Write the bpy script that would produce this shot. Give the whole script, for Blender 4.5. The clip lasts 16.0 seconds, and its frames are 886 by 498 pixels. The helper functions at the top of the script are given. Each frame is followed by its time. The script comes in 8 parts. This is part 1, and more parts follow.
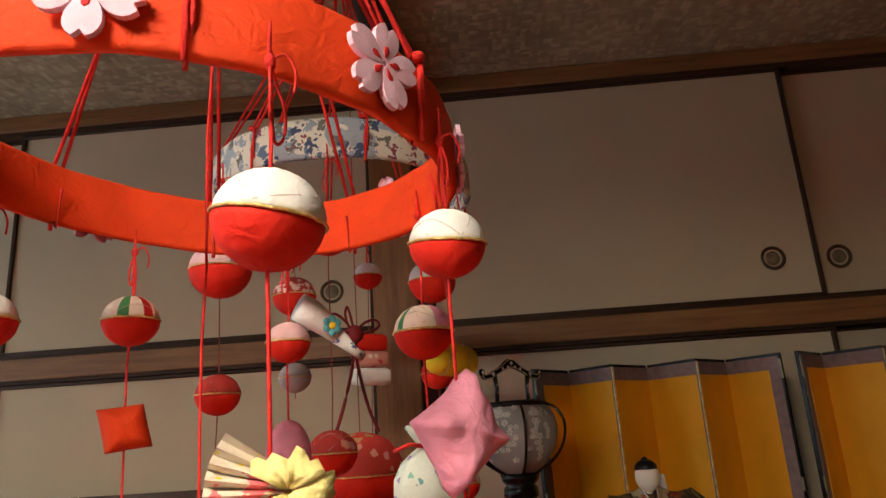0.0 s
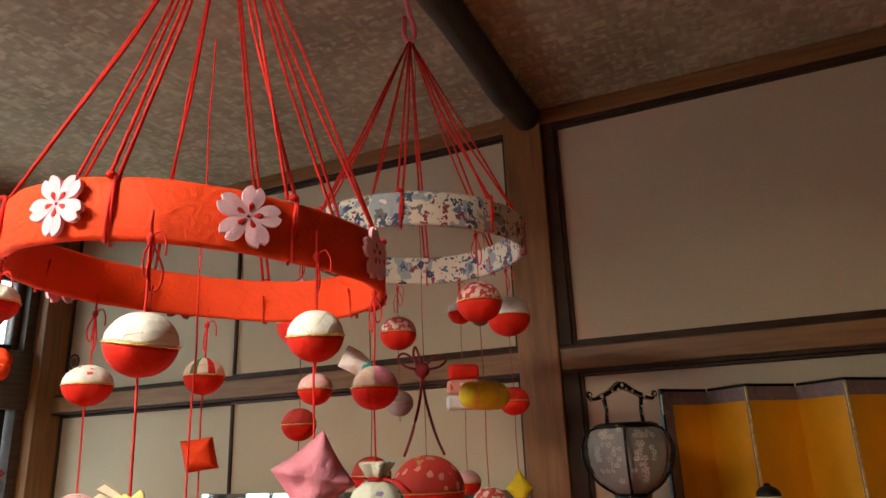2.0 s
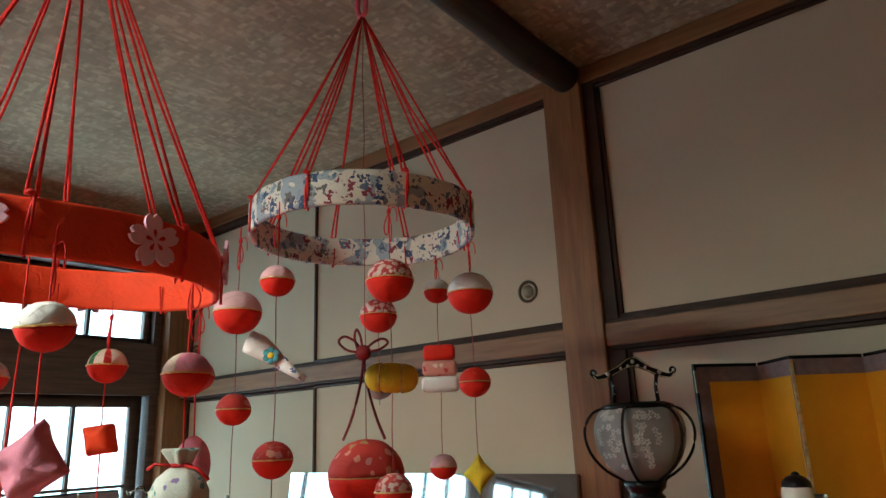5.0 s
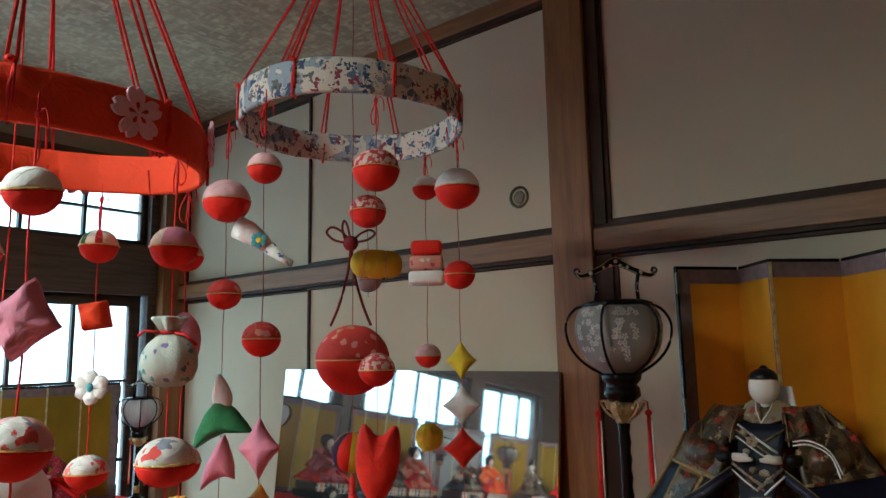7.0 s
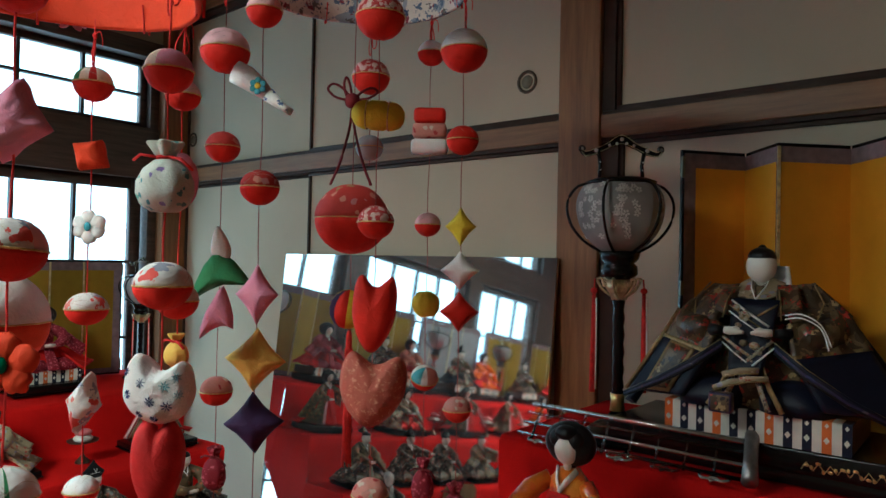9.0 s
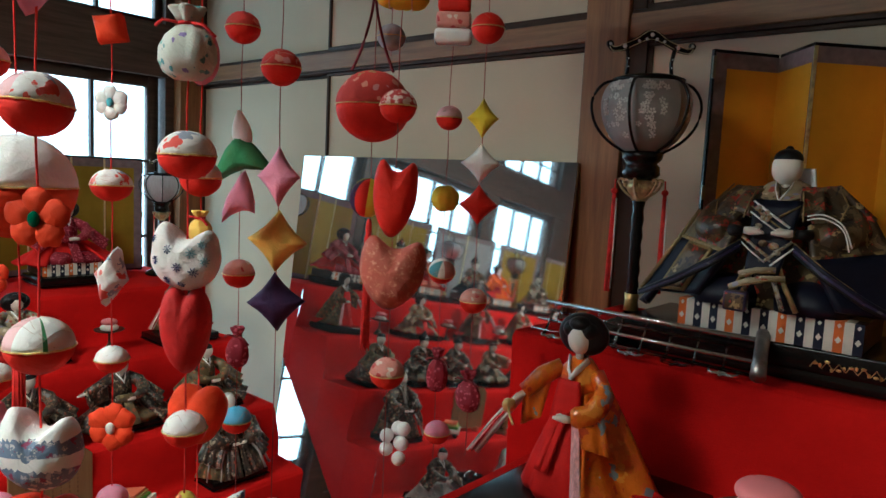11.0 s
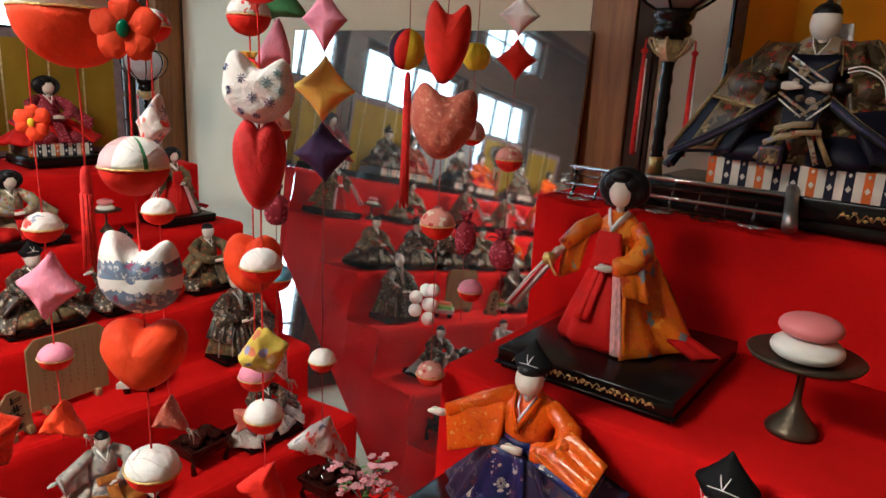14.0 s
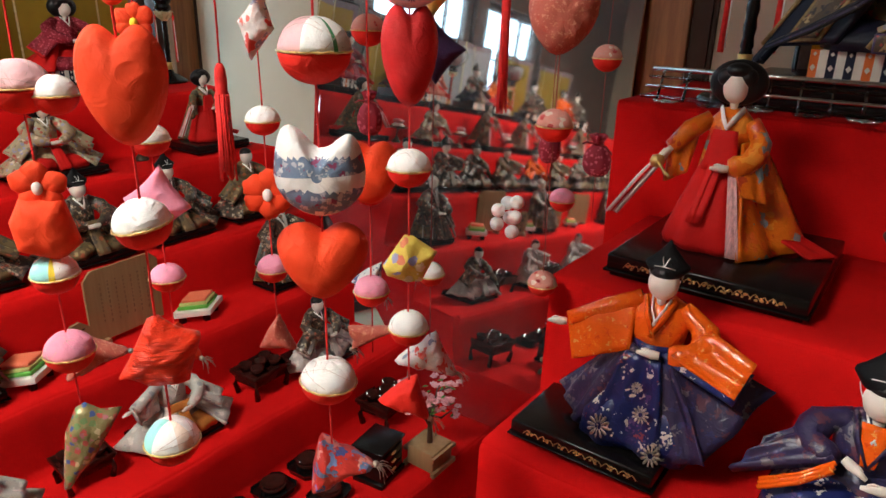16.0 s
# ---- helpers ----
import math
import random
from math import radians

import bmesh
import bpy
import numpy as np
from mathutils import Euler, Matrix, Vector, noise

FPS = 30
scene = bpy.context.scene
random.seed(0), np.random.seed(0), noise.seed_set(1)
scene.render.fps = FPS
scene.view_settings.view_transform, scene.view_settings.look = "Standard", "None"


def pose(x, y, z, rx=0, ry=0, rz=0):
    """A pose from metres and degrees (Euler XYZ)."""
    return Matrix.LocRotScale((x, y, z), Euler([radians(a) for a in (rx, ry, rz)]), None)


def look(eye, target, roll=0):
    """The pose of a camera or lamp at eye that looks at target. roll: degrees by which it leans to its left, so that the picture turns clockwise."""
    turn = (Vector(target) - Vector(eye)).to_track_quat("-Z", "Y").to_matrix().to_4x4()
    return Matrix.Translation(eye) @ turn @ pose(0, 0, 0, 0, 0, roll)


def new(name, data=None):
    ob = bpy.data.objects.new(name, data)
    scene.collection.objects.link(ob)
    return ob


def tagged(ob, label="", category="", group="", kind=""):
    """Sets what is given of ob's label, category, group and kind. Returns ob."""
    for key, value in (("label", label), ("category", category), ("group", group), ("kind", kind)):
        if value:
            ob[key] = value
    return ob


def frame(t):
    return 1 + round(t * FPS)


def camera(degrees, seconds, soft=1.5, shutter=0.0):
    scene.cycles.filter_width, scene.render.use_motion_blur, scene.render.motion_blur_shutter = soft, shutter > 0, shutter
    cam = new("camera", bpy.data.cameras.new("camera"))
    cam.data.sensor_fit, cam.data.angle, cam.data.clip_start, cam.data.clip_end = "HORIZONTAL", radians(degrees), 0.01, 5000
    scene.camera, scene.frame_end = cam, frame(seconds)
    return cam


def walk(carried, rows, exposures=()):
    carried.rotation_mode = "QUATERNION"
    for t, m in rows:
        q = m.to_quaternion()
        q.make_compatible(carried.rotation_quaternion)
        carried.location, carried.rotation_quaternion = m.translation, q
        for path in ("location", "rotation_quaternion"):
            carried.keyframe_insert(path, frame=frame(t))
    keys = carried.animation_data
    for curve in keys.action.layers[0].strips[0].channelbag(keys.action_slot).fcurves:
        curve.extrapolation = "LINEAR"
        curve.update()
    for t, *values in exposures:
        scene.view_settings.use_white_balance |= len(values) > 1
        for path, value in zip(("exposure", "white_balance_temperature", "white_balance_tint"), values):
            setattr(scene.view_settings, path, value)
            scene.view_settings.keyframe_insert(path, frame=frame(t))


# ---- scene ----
cam = camera(66.4, 16.0)
PATH = [
    (0, (0.022, 0.022, 1.589), (-0.08, 1.948, 2.117), -3.8),
    (0.5, (0.075, 0.018, 1.611), (-0.286, 1.89, 2.216), -2.8),
    (1, (0.144, 0.018, 1.611), (-0.419, 1.819, 2.275), -1.8),
    (1.5, (0.206, -0.002, 1.593), (-0.46, 1.749, 2.293), -0.2),
    (2, (0.292, -0.036, 1.605), (-0.493, 1.714, 2.171), -2.3),
    (2.5, (0.373, 0.009, 1.619), (-0.575, 1.672, 2.197), -3.1),
    (3, (0.434, 0.056, 1.627), (-0.672, 1.609, 2.232), -3.3),
    (3.2, (0.443, 0.059, 1.635), (-0.707, 1.578, 2.243), -3.1),
    (5.3, (0.555, 0.182, 1.593), (-0.684, 1.673, 2.085), -2.3),
    (5.5, (0.557, 0.179, 1.59), (-0.695, 1.671, 2.044), -2.2),
    (6, (0.557, 0.171, 1.575), (-0.72, 1.659, 1.965), -1.9),
    (6.5, (0.56, 0.178, 1.571), (-0.724, 1.677, 1.897), -1.7),
    (7, (0.562, 0.181, 1.563), (-0.694, 1.709, 1.855), -1.1),
    (7.5, (0.559, 0.188, 1.541), (-0.696, 1.726, 1.783), 0.1),
    (8, (0.551, 0.2, 1.523), (-0.713, 1.744, 1.66), 0.9),
    (8.5, (0.543, 0.197, 1.511), (-0.731, 1.737, 1.589), 1.2),
    (9, (0.552, 0.195, 1.496), (-0.722, 1.736, 1.532), 1.2),
    (9.2, (0.556, 0.195, 1.492), (-0.714, 1.739, 1.507), 1.5),
    (11.3, (0.549, 0.19, 1.444), (-0.748, 1.696, 1.218), 2.7),
    (11.5, (0.55, 0.192, 1.433), (-0.747, 1.696, 1.198), 2.5),
    (12, (0.538, 0.185, 1.427), (-0.753, 1.68, 1.118), 2.4),
    (12.5, (0.527, 0.179, 1.413), (-0.759, 1.669, 1.057), 3.0),
    (13, (0.521, 0.177, 1.407), (-0.752, 1.664, 1.0), 2.6),
    (13.5, (0.509, 0.16, 1.4), (-0.695, 1.693, 0.953), 2.7),
    (14, (0.477, 0.121, 1.395), (-0.695, 1.665, 0.904), 3.0),
    (14.5, (0.453, 0.094, 1.38), (-0.691, 1.643, 0.843), 3.4),
    (15, (0.416, 0.079, 1.366), (-0.716, 1.619, 0.778), 3.2),
    (15.5, (0.381, 0.063, 1.357), (-0.744, 1.586, 0.714), 2.5),
    (16, (0.343, 0.054, 1.354), (-0.764, 1.57, 0.665), 1.3),
]
EXPOSURES = [(0.0, -0.7, 6800, 10), (2.0, -0.46, 6900, 8), (3.0, -0.4, 6500, 5), (5.5, -0.38, 5450, -7), (9.0, -0.82, 5050, -7), (12.5, -0.46, 5500, 0), (14.5, -0.28, 5800, 7), (16.0, -0.36, 5800, 8)]
walk(cam, [(t, look(eye, target, roll)) for t, eye, target, roll in PATH], EXPOSURES)

# ---------------------------------------------------------------- light
world = bpy.data.worlds.new("world")
scene.world = world
world.use_nodes = True
sky = world.node_tree.nodes.new("ShaderNodeTexSky")
sky.sky_type = "NISHITA"
sky.sun_disc = False
sky.sun_elevation, sky.sun_rotation = radians(35), radians(-60)
world.node_tree.nodes["Background"].inputs["Strength"].default_value = 0.08
world.node_tree.links.new(sky.outputs["Color"], world.node_tree.nodes["Background"].inputs["Color"])

WINDOW_GLOW = 6.8
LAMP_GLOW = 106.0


# ---------------------------------------------------------------- materials
def nodes_of(name):
    m = bpy.data.materials.new(name)
    m.use_nodes = True
    t = m.node_tree
    return m, t, t.nodes["Principled BSDF"]


def rgb(c):
    return (c[0], c[1], c[2], 1.0)


def add(t, kind, **values):
    n = t.nodes.new(kind)
    for k, v in values.items():
        n.inputs[k].default_value = v
    return n


def mat(name, col, rough=0.6, metal=0.0, var=0.18, scale=25.0, bump=0.2, bscale=180.0, stretch=(1, 1, 1), coat=0.0, sheen=0.0, spec=0.3, crease=0.0):
    """Colour with two scales of variation and a fine relief."""
    m, t, p = nodes_of(name)
    co = add(t, "ShaderNodeTexCoord")
    mp = add(t, "ShaderNodeMapping", Scale=stretch)
    t.links.new(co.outputs["Object"], mp.inputs["Vector"])
    n1 = add(t, "ShaderNodeTexNoise", Scale=scale, Detail=4.0)
    n2 = add(t, "ShaderNodeTexNoise", Scale=bscale, Detail=3.0)
    for n in (n1, n2):
        t.links.new(mp.outputs["Vector"], n.inputs["Vector"])
    ramp = t.nodes.new("ShaderNodeValToRGB")
    lo, hi = 1 - var, 1 + var
    ramp.color_ramp.elements[0].color = rgb([min(1, c * lo) for c in col])
    ramp.color_ramp.elements[1].color = rgb([min(1, c * hi) for c in col])
    ramp.color_ramp.elements[0].position, ramp.color_ramp.elements[1].position = 0.3, 0.7
    t.links.new(n1.outputs["Fac"], ramp.inputs["Fac"])
    t.links.new(ramp.outputs["Color"], p.inputs["Base Color"])
    p.inputs["Roughness"].default_value = rough
    p.inputs["Metallic"].default_value = metal
    p.inputs["Coat Weight"].default_value = coat
    p.inputs["Sheen Weight"].default_value = sheen
    p.inputs["Specular IOR Level"].default_value = spec
    if bump:
        b = add(t, "ShaderNodeBump", Strength=bump, Distance=0.002)
        t.links.new(n2.outputs["Fac"], b.inputs["Height"])
        t.links.new(b.outputs["Normal"], p.inputs["Normal"])
        if crease:
            n3 = add(t, "ShaderNodeTexNoise", Scale=70.0, Detail=2.0, Distortion=1.6)
            t.links.new(mp.outputs["Vector"], n3.inputs["Vector"])
            b2 = add(t, "ShaderNodeBump", Strength=crease, Distance=0.004)
            t.links.new(n3.outputs["Fac"], b2.inputs["Height"])
            t.links.new(b2.outputs["Normal"], b.inputs["Normal"])
    return m


def print_cloth(name, base, tints, scale=45.0, size=0.42, rough=0.75, petals=0.35, metal=0.0, second=None, share=0.55):
    """Cloth with a scattered print of small uneven flowers in several tints."""
    m, t, p = nodes_of(name)
    co = add(t, "ShaderNodeTexCoord")
    wob = add(t, "ShaderNodeTexNoise", Scale=scale * 2.2, Detail=2.0)
    t.links.new(co.outputs["Object"], wob.inputs["Vector"])
    mixv = t.nodes.new("ShaderNodeMixRGB")
    mixv.blend_type = "LINEAR_LIGHT"
    mixv.inputs["Fac"].default_value = 0.9 * petals / scale
    t.links.new(co.outputs["Object"], mixv.inputs["Color1"])
    t.links.new(wob.outputs["Color"], mixv.inputs["Color2"])
    vo = add(t, "ShaderNodeTexVoronoi", Scale=scale)
    t.links.new(mixv.outputs["Color"], vo.inputs["Vector"])
    cut = t.nodes.new("ShaderNodeMath")
    cut.operation = "LESS_THAN"
    cut.inputs[1].default_value = size
    t.links.new(vo.outputs["Distance"], cut.inputs[0])
    sep = t.nodes.new("ShaderNodeSeparateColor")
    t.links.new(vo.outputs["Color"], sep.inputs["Color"])
    ramp = t.nodes.new("ShaderNodeValToRGB")
    ramp.color_ramp.interpolation = "CONSTANT"
    els = ramp.color_ramp.elements
    els[0].color = rgb(tints[0])
    els[1].position, els[1].color = 1.0 / len(tints), rgb(tints[1 % len(tints)])
    for i in range(2, len(tints)):
        e = els.new(i / len(tints))
        e.color = rgb(tints[i])
    t.links.new(sep.outputs["Red"], ramp.inputs["Fac"])
    grain = add(t, "ShaderNodeTexNoise", Scale=scale * 6, Detail=3.0)
    t.links.new(co.outputs["Object"], grain.inputs["Vector"])
    basemix = t.nodes.new("ShaderNodeMixRGB")
    basemix.inputs["Color1"].default_value = rgb(base)
    basemix.inputs["Color2"].default_value = rgb(second or [c * 0.8 for c in base])
    if second:
        big = add(t, "ShaderNodeTexNoise", Scale=scale * 0.55, Detail=1.0)
        t.links.new(co.outputs["Object"], big.inputs["Vector"])
        sharp = t.nodes.new("ShaderNodeMath")
        sharp.operation = "GREATER_THAN"
        sharp.inputs[1].default_value = share
        t.links.new(big.outputs["Fac"], sharp.inputs[0])
        t.links.new(sharp.outputs["Value"], basemix.inputs["Fac"])
    else:
        t.links.new(grain.outputs["Fac"], basemix.inputs["Fac"])
    mx = t.nodes.new("ShaderNodeMixRGB")
    t.links.new(cut.outputs["Value"], mx.inputs["Fac"])
    t.links.new(basemix.outputs["Color"], mx.inputs["Color1"])
    t.links.new(ramp.outputs["Color"], mx.inputs["Color2"])
    t.links.new(mx.outputs["Color"], p.inputs["Base Color"])
    fold = add(t, "ShaderNodeTexNoise", Scale=75.0, Detail=2.0, Distortion=1.5)
    t.links.new(co.outputs["Object"], fold.inputs["Vector"])
    b2 = add(t, "ShaderNodeBump", Strength=0.35, Distance=0.004)
    t.links.new(fold.outputs["Fac"], b2.inputs["Height"])
    b = add(t, "ShaderNodeBump", Strength=0.2, Distance=0.001)
    t.links.new(b2.outputs["Normal"], b.inputs["Normal"])
    t.links.new(grain.outputs["Fac"], b.inputs["Height"])
    t.links.new(b.outputs["Normal"], p.inputs["Normal"])
    p.inputs["Roughness"].default_value = rough
    p.inputs["Metallic"].default_value = metal
    return m


def wood(name, col, dark, rough=0.5, along="z", scale=9.0):
    m, t, p = nodes_of(name)
    co = add(t, "ShaderNodeTexCoord")
    st = {"x": (0.6, 9, 9), "y": (9, 0.6, 9), "z": (9, 9, 0.6)}[along]
    mp = add(t, "ShaderNodeMapping", Scale=st)
    t.links.new(co.outputs["Object"], mp.inputs["Vector"])
    n = add(t, "ShaderNodeTexNoise", Scale=scale, Detail=6.0, Roughness=0.65)
    t.links.new(mp.outputs["Vector"], n.inputs["Vector"])
    big = add(t, "ShaderNodeTexNoise", Scale=1.6, Detail=2.0)
    t.links.new(co.outputs["Object"], big.inputs["Vector"])
    ramp = t.nodes.new("ShaderNodeValToRGB")
    ramp.color_ramp.elements[0].color, ramp.color_ramp.elements[1].color = rgb(dark), rgb(col)
    ramp.color_ramp.elements[0].position, ramp.color_ramp.elements[1].position = 0.32, 0.68
    t.links.new(n.outputs["Fac"], ramp.inputs["Fac"])
    mx = t.nodes.new("ShaderNodeMixRGB")
    mx.blend_type = "MULTIPLY"
    mx.inputs["Fac"].default_value = 0.45
    t.links.new(ramp.outputs["Color"], mx.inputs["Color1"])
    t.links.new(big.outputs["Fac"], mx.inputs["Color2"])
    t.links.new(mx.outputs["Color"], p.inputs["Base Color"])
    b = add(t, "ShaderNodeBump", Strength=0.2, Distance=0.002)
    t.links.new(n.outputs["Fac"], b.inputs["Height"])
    t.links.new(b.outputs["Normal"], p.inputs["Normal"])
    p.inputs["Roughness"].default_value = rough
    return m


def woven_paper(name, col, dark):
    """Ceiling paper of short woven strips: small blocks running two ways."""
    m, t, p = nodes_of(name)
    co = add(t, "ShaderNodeTexCoord")
    ns = []
    for st in ((1.0, 2.2, 1), (2.2, 1.0, 1)):
        mp = add(t, "ShaderNodeMapping", Scale=st)
        t.links.new(co.outputs["Object"], mp.inputs["Vector"])
        v = add(t, "ShaderNodeTexVoronoi", Scale=42.0, Randomness=0.38)
        v.distance = "CHEBYCHEV"
        t.links.new(mp.outputs["Vector"], v.inputs["Vector"])
        s = t.nodes.new("ShaderNodeSeparateColor")
        t.links.new(v.outputs["Color"], s.inputs["Color"])
        ns.append(s)
    av = t.nodes.new("ShaderNodeMath")
    av.operation = "MULTIPLY"
    t.links.new(ns[0].outputs["Red"], av.inputs[0])
    t.links.new(ns[1].outputs["Red"], av.inputs[1])
    big = add(t, "ShaderNodeTexNoise", Scale=3.0, Detail=3.0)
    t.links.new(co.outputs["Object"], big.inputs["Vector"])
    su = t.nodes.new("ShaderNodeMath")
    su.operation = "MULTIPLY_ADD"
    su.inputs[1].default_value = 0.6
    t.links.new(av.outputs["Value"], su.inputs[0])
    t.links.new(big.outputs["Fac"], su.inputs[2])
    ramp = t.nodes.new("ShaderNodeValToRGB")
    ramp.color_ramp.elements[0].color, ramp.color_ramp.elements[1].color = rgb(dark), rgb(col)
    ramp.color_ramp.elements[0].position, ramp.color_ramp.elements[1].position = 0.3, 1.0
    t.links.new(su.outputs["Value"], ramp.inputs["Fac"])
    t.links.new(ramp.outputs["Color"], p.inputs["Base Color"])
    b = add(t, "ShaderNodeBump", Strength=0.35, Distance=0.003)
    t.links.new(av.outputs["Value"], b.inputs["Height"])
    t.links.new(b.outputs["Normal"], p.inputs["Normal"])
    p.inputs["Roughness"].default_value = 0.9
    return m


def gold_leaf(name):
    m, t, p = nodes_of(name)
    co = add(t, "ShaderNodeTexCoord")
    n = add(t, "ShaderNodeTexNoise", Scale=14.0, Detail=5.0)
    t.links.new(co.outputs["Object"], n.inputs["Vector"])
    ramp = t.nodes.new("ShaderNodeValToRGB")
    ramp.color_ramp.elements[0].color, ramp.color_ramp.elements[1].color = (0.62, 0.27, 0.008, 1), (0.86, 0.42, 0.016, 1)
    t.links.new(n.outputs["Fac"], ramp.inputs["Fac"])
    t.links.new(ramp.outputs["Color"], p.inputs["Base Color"])
    p.inputs["Metallic"].default_value = 0.3
    p.inputs["Roughness"].default_value = 0.5
    return m


def mirror_sheet(name):
    m, t, p = nodes_of(name)
    co = add(t, "ShaderNodeTexCoord")
    n = add(t, "ShaderNodeTexNoise", Scale=3.0, Detail=1.0)
    t.links.new(co.outputs["Object"], n.inputs["Vector"])
    b = add(t, "ShaderNodeBump", Strength=0.05, Distance=0.012)
    t.links.new(n.outputs["Fac"], b.inputs["Height"])
    t.links.new(b.outputs["Normal"], p.inputs["Normal"])
    p.inputs["Base Color"].default_value = (0.86, 0.88, 0.89, 1)
    p.inputs["Metallic"].default_value = 1.0
    p.inputs["Roughness"].default_value = 0.035
    # bright haze over the reflection, painted as a mottled diffuse layer
    veil = t.nodes.new("ShaderNodeBsdfDiffuse")
    veil.inputs["Color"].default_value = (0.62, 0.65, 0.68, 1)
    haze_mottle = add(t, "ShaderNodeTexNoise", Scale=5.0, Detail=5.0)
    t.links.new(co.outputs["Object"], haze_mottle.inputs["Vector"])
    ramp = t.nodes.new("ShaderNodeValToRGB")
    ramp.color_ramp.elements[0].color, ramp.color_ramp.elements[1].color = (0.0, 0.0, 0.0, 1), (0.05, 0.05, 0.05, 1)
    ramp.color_ramp.elements[0].position, ramp.color_ramp.elements[1].position = 0.35, 0.75
    t.links.new(haze_mottle.outputs["Fac"], ramp.inputs["Fac"])
    sep = t.nodes.new("ShaderNodeSeparateXYZ")
    t.links.new(co.outputs["Object"], sep.inputs["Vector"])
    # painted haze grows towards the top of the sheet
    upper_haze = t.nodes.new("ShaderNodeMapRange")
    for k, v in (("From Min", 0.95), ("From Max", 1.48), ("To Min", 0.0), ("To Max", 0.065)):
        upper_haze.inputs[k].default_value = v
    t.links.new(sep.outputs["Z"], upper_haze.inputs["Value"])
    both = t.nodes.new("ShaderNodeMath")
    both.operation = "ADD"
    t.links.new(ramp.outputs["Color"], both.inputs[0])
    t.links.new(upper_haze.outputs["Result"], both.inputs[1])
    mx = t.nodes.new("ShaderNodeMixShader")
    t.links.new(both.outputs["Value"], mx.inputs["Fac"])
    t.links.new(p.outputs["BSDF"], mx.inputs[1])
    t.links.new(veil.outputs["BSDF"], mx.inputs[2])
    t.links.new(mx.outputs["Shader"], t.nodes["Material Output"].inputs["Surface"])
    return m


def pane_glass(name):
    m, t, p = nodes_of(name)
    tr = t.nodes.new("ShaderNodeBsdfTransparent")
    tr.inputs["Color"].default_value = (0.93, 0.97, 0.97, 1)
    gl = t.nodes.new("ShaderNodeBsdfGlossy")
    gl.inputs["Roughness"].default_value = 0.12
    mx = t.nodes.new("ShaderNodeMixShader")
    mx.inputs["Fac"].default_value = 0.06
    t.links.new(tr.outputs["BSDF"], mx.inputs[1])
    t.links.new(gl.outputs["BSDF"], mx.inputs[2])
    t.links.new(mx.outputs["Shader"], t.nodes["Material Output"].inputs["Surface"])
    return m


def clear_plastic(name):
    m, t, p = nodes_of(name)
    tr = t.nodes.new("ShaderNodeBsdfTransparent")
    tr.inputs["Color"].default_value = (0.85, 0.83, 0.8, 1)
    gl = t.nodes.new("ShaderNodeBsdfGlossy")
    gl.inputs["Roughness"].default_value = 0.08
    fr = t.nodes.new("ShaderNodeFresnel")
    fr.inputs["IOR"].default_value = 1.9
    mx = t.nodes.new("ShaderNodeMixShader")
    t.links.new(fr.outputs["Fac"], mx.inputs["Fac"])
    t.links.new(tr.outputs["BSDF"], mx.inputs[1])
    t.links.new(gl.outputs["BSDF"], mx.inputs[2])
    t.links.new(mx.outputs["Shader"], t.nodes["Material Output"].inputs["Surface"])
    return m


def daylight(name, strength, tint=(0.79, 0.94, 1.04)):
    m, t, p = nodes_of(name)
    e = add(t, "ShaderNodeEmission", Strength=strength)
    e.inputs["Color"].default_value = rgb(tint)
    t.links.new(e.outputs["Emission"], t.nodes["Material Output"].inputs["Surface"])
    return m


PAPER = mat("fusuma_paper", (0.55, 0.455, 0.325), 0.9, var=0.06, scale=3, bump=0.12, bscale=260)
LACQUER = mat("dark_lacquer_wood", (0.05, 0.026, 0.017), 0.5, var=0.3, scale=12, bump=0.05, spec=0.18)
CEDAR_Z = wood("cedar_post", (0.42, 0.18, 0.055), (0.23, 0.09, 0.027), 0.5, "z")
CEDAR_X = wood("cedar_beam", (0.39, 0.185, 0.07), (0.22, 0.095, 0.034), 0.45, "x")
OLD_WOOD = wood("old_dark_wood", (0.15, 0.088, 0.062), (0.06, 0.034, 0.024), 0.5, "y")
LOG = wood("smoked_log", (0.05, 0.03, 0.02), (0.015, 0.01, 0.008), 0.4, "y", 14)
CEILING = woven_paper("woven_ceiling_paper", (0.45, 0.365, 0.235), (0.19, 0.145, 0.09))
PLASTER = mat("plaster", (0.36, 0.3, 0.22), 0.95, var=0.1, scale=4, bump=0.3, bscale=120)
TATAMI = mat("tatami", (0.36, 0.31, 0.18), 0.75, var=0.15, scale=6, bump=0.4, bscale=300, stretch=(1, 8, 1))
FELT = mat("red_felt_cloth", (0.68, 0.006, 0.005), 0.92, spec=0.12, var=0.14, scale=7, bump=0.35, bscale=420)
ft = FELT.node_tree
tl = ft.nodes.new("ShaderNodeBsdfTranslucent")
tl.inputs["Color"].default_value = (0.8, 0.03, 0.025, 1)
fm = ft.nodes.new("ShaderNodeMixShader")
fm.inputs["Fac"].default_value = 0.12
ft.links.new(ft.nodes["Principled BSDF"].outputs["BSDF"], fm.inputs[1])
ft.links.new(tl.outputs["BSDF"], fm.inputs[2])
ft.links.new(fm.outputs["Shader"], ft.nodes["Material Output"].inputs["Surface"])
MIRROR = mirror_sheet("mirror_sheet")
GLASS = pane_glass("window_pane")
CLEAR = clear_plastic("clear_plastic")
GOLDLEAF = gold_leaf("gold_leaf")
# darker gold: shade on the window-side screens is put into the colour
SHADEDGOLD = mat("shaded_gold_paper", (0.34, 0.22, 0.02), 0.5, 0.5, var=0.15, scale=12, bump=0.05)
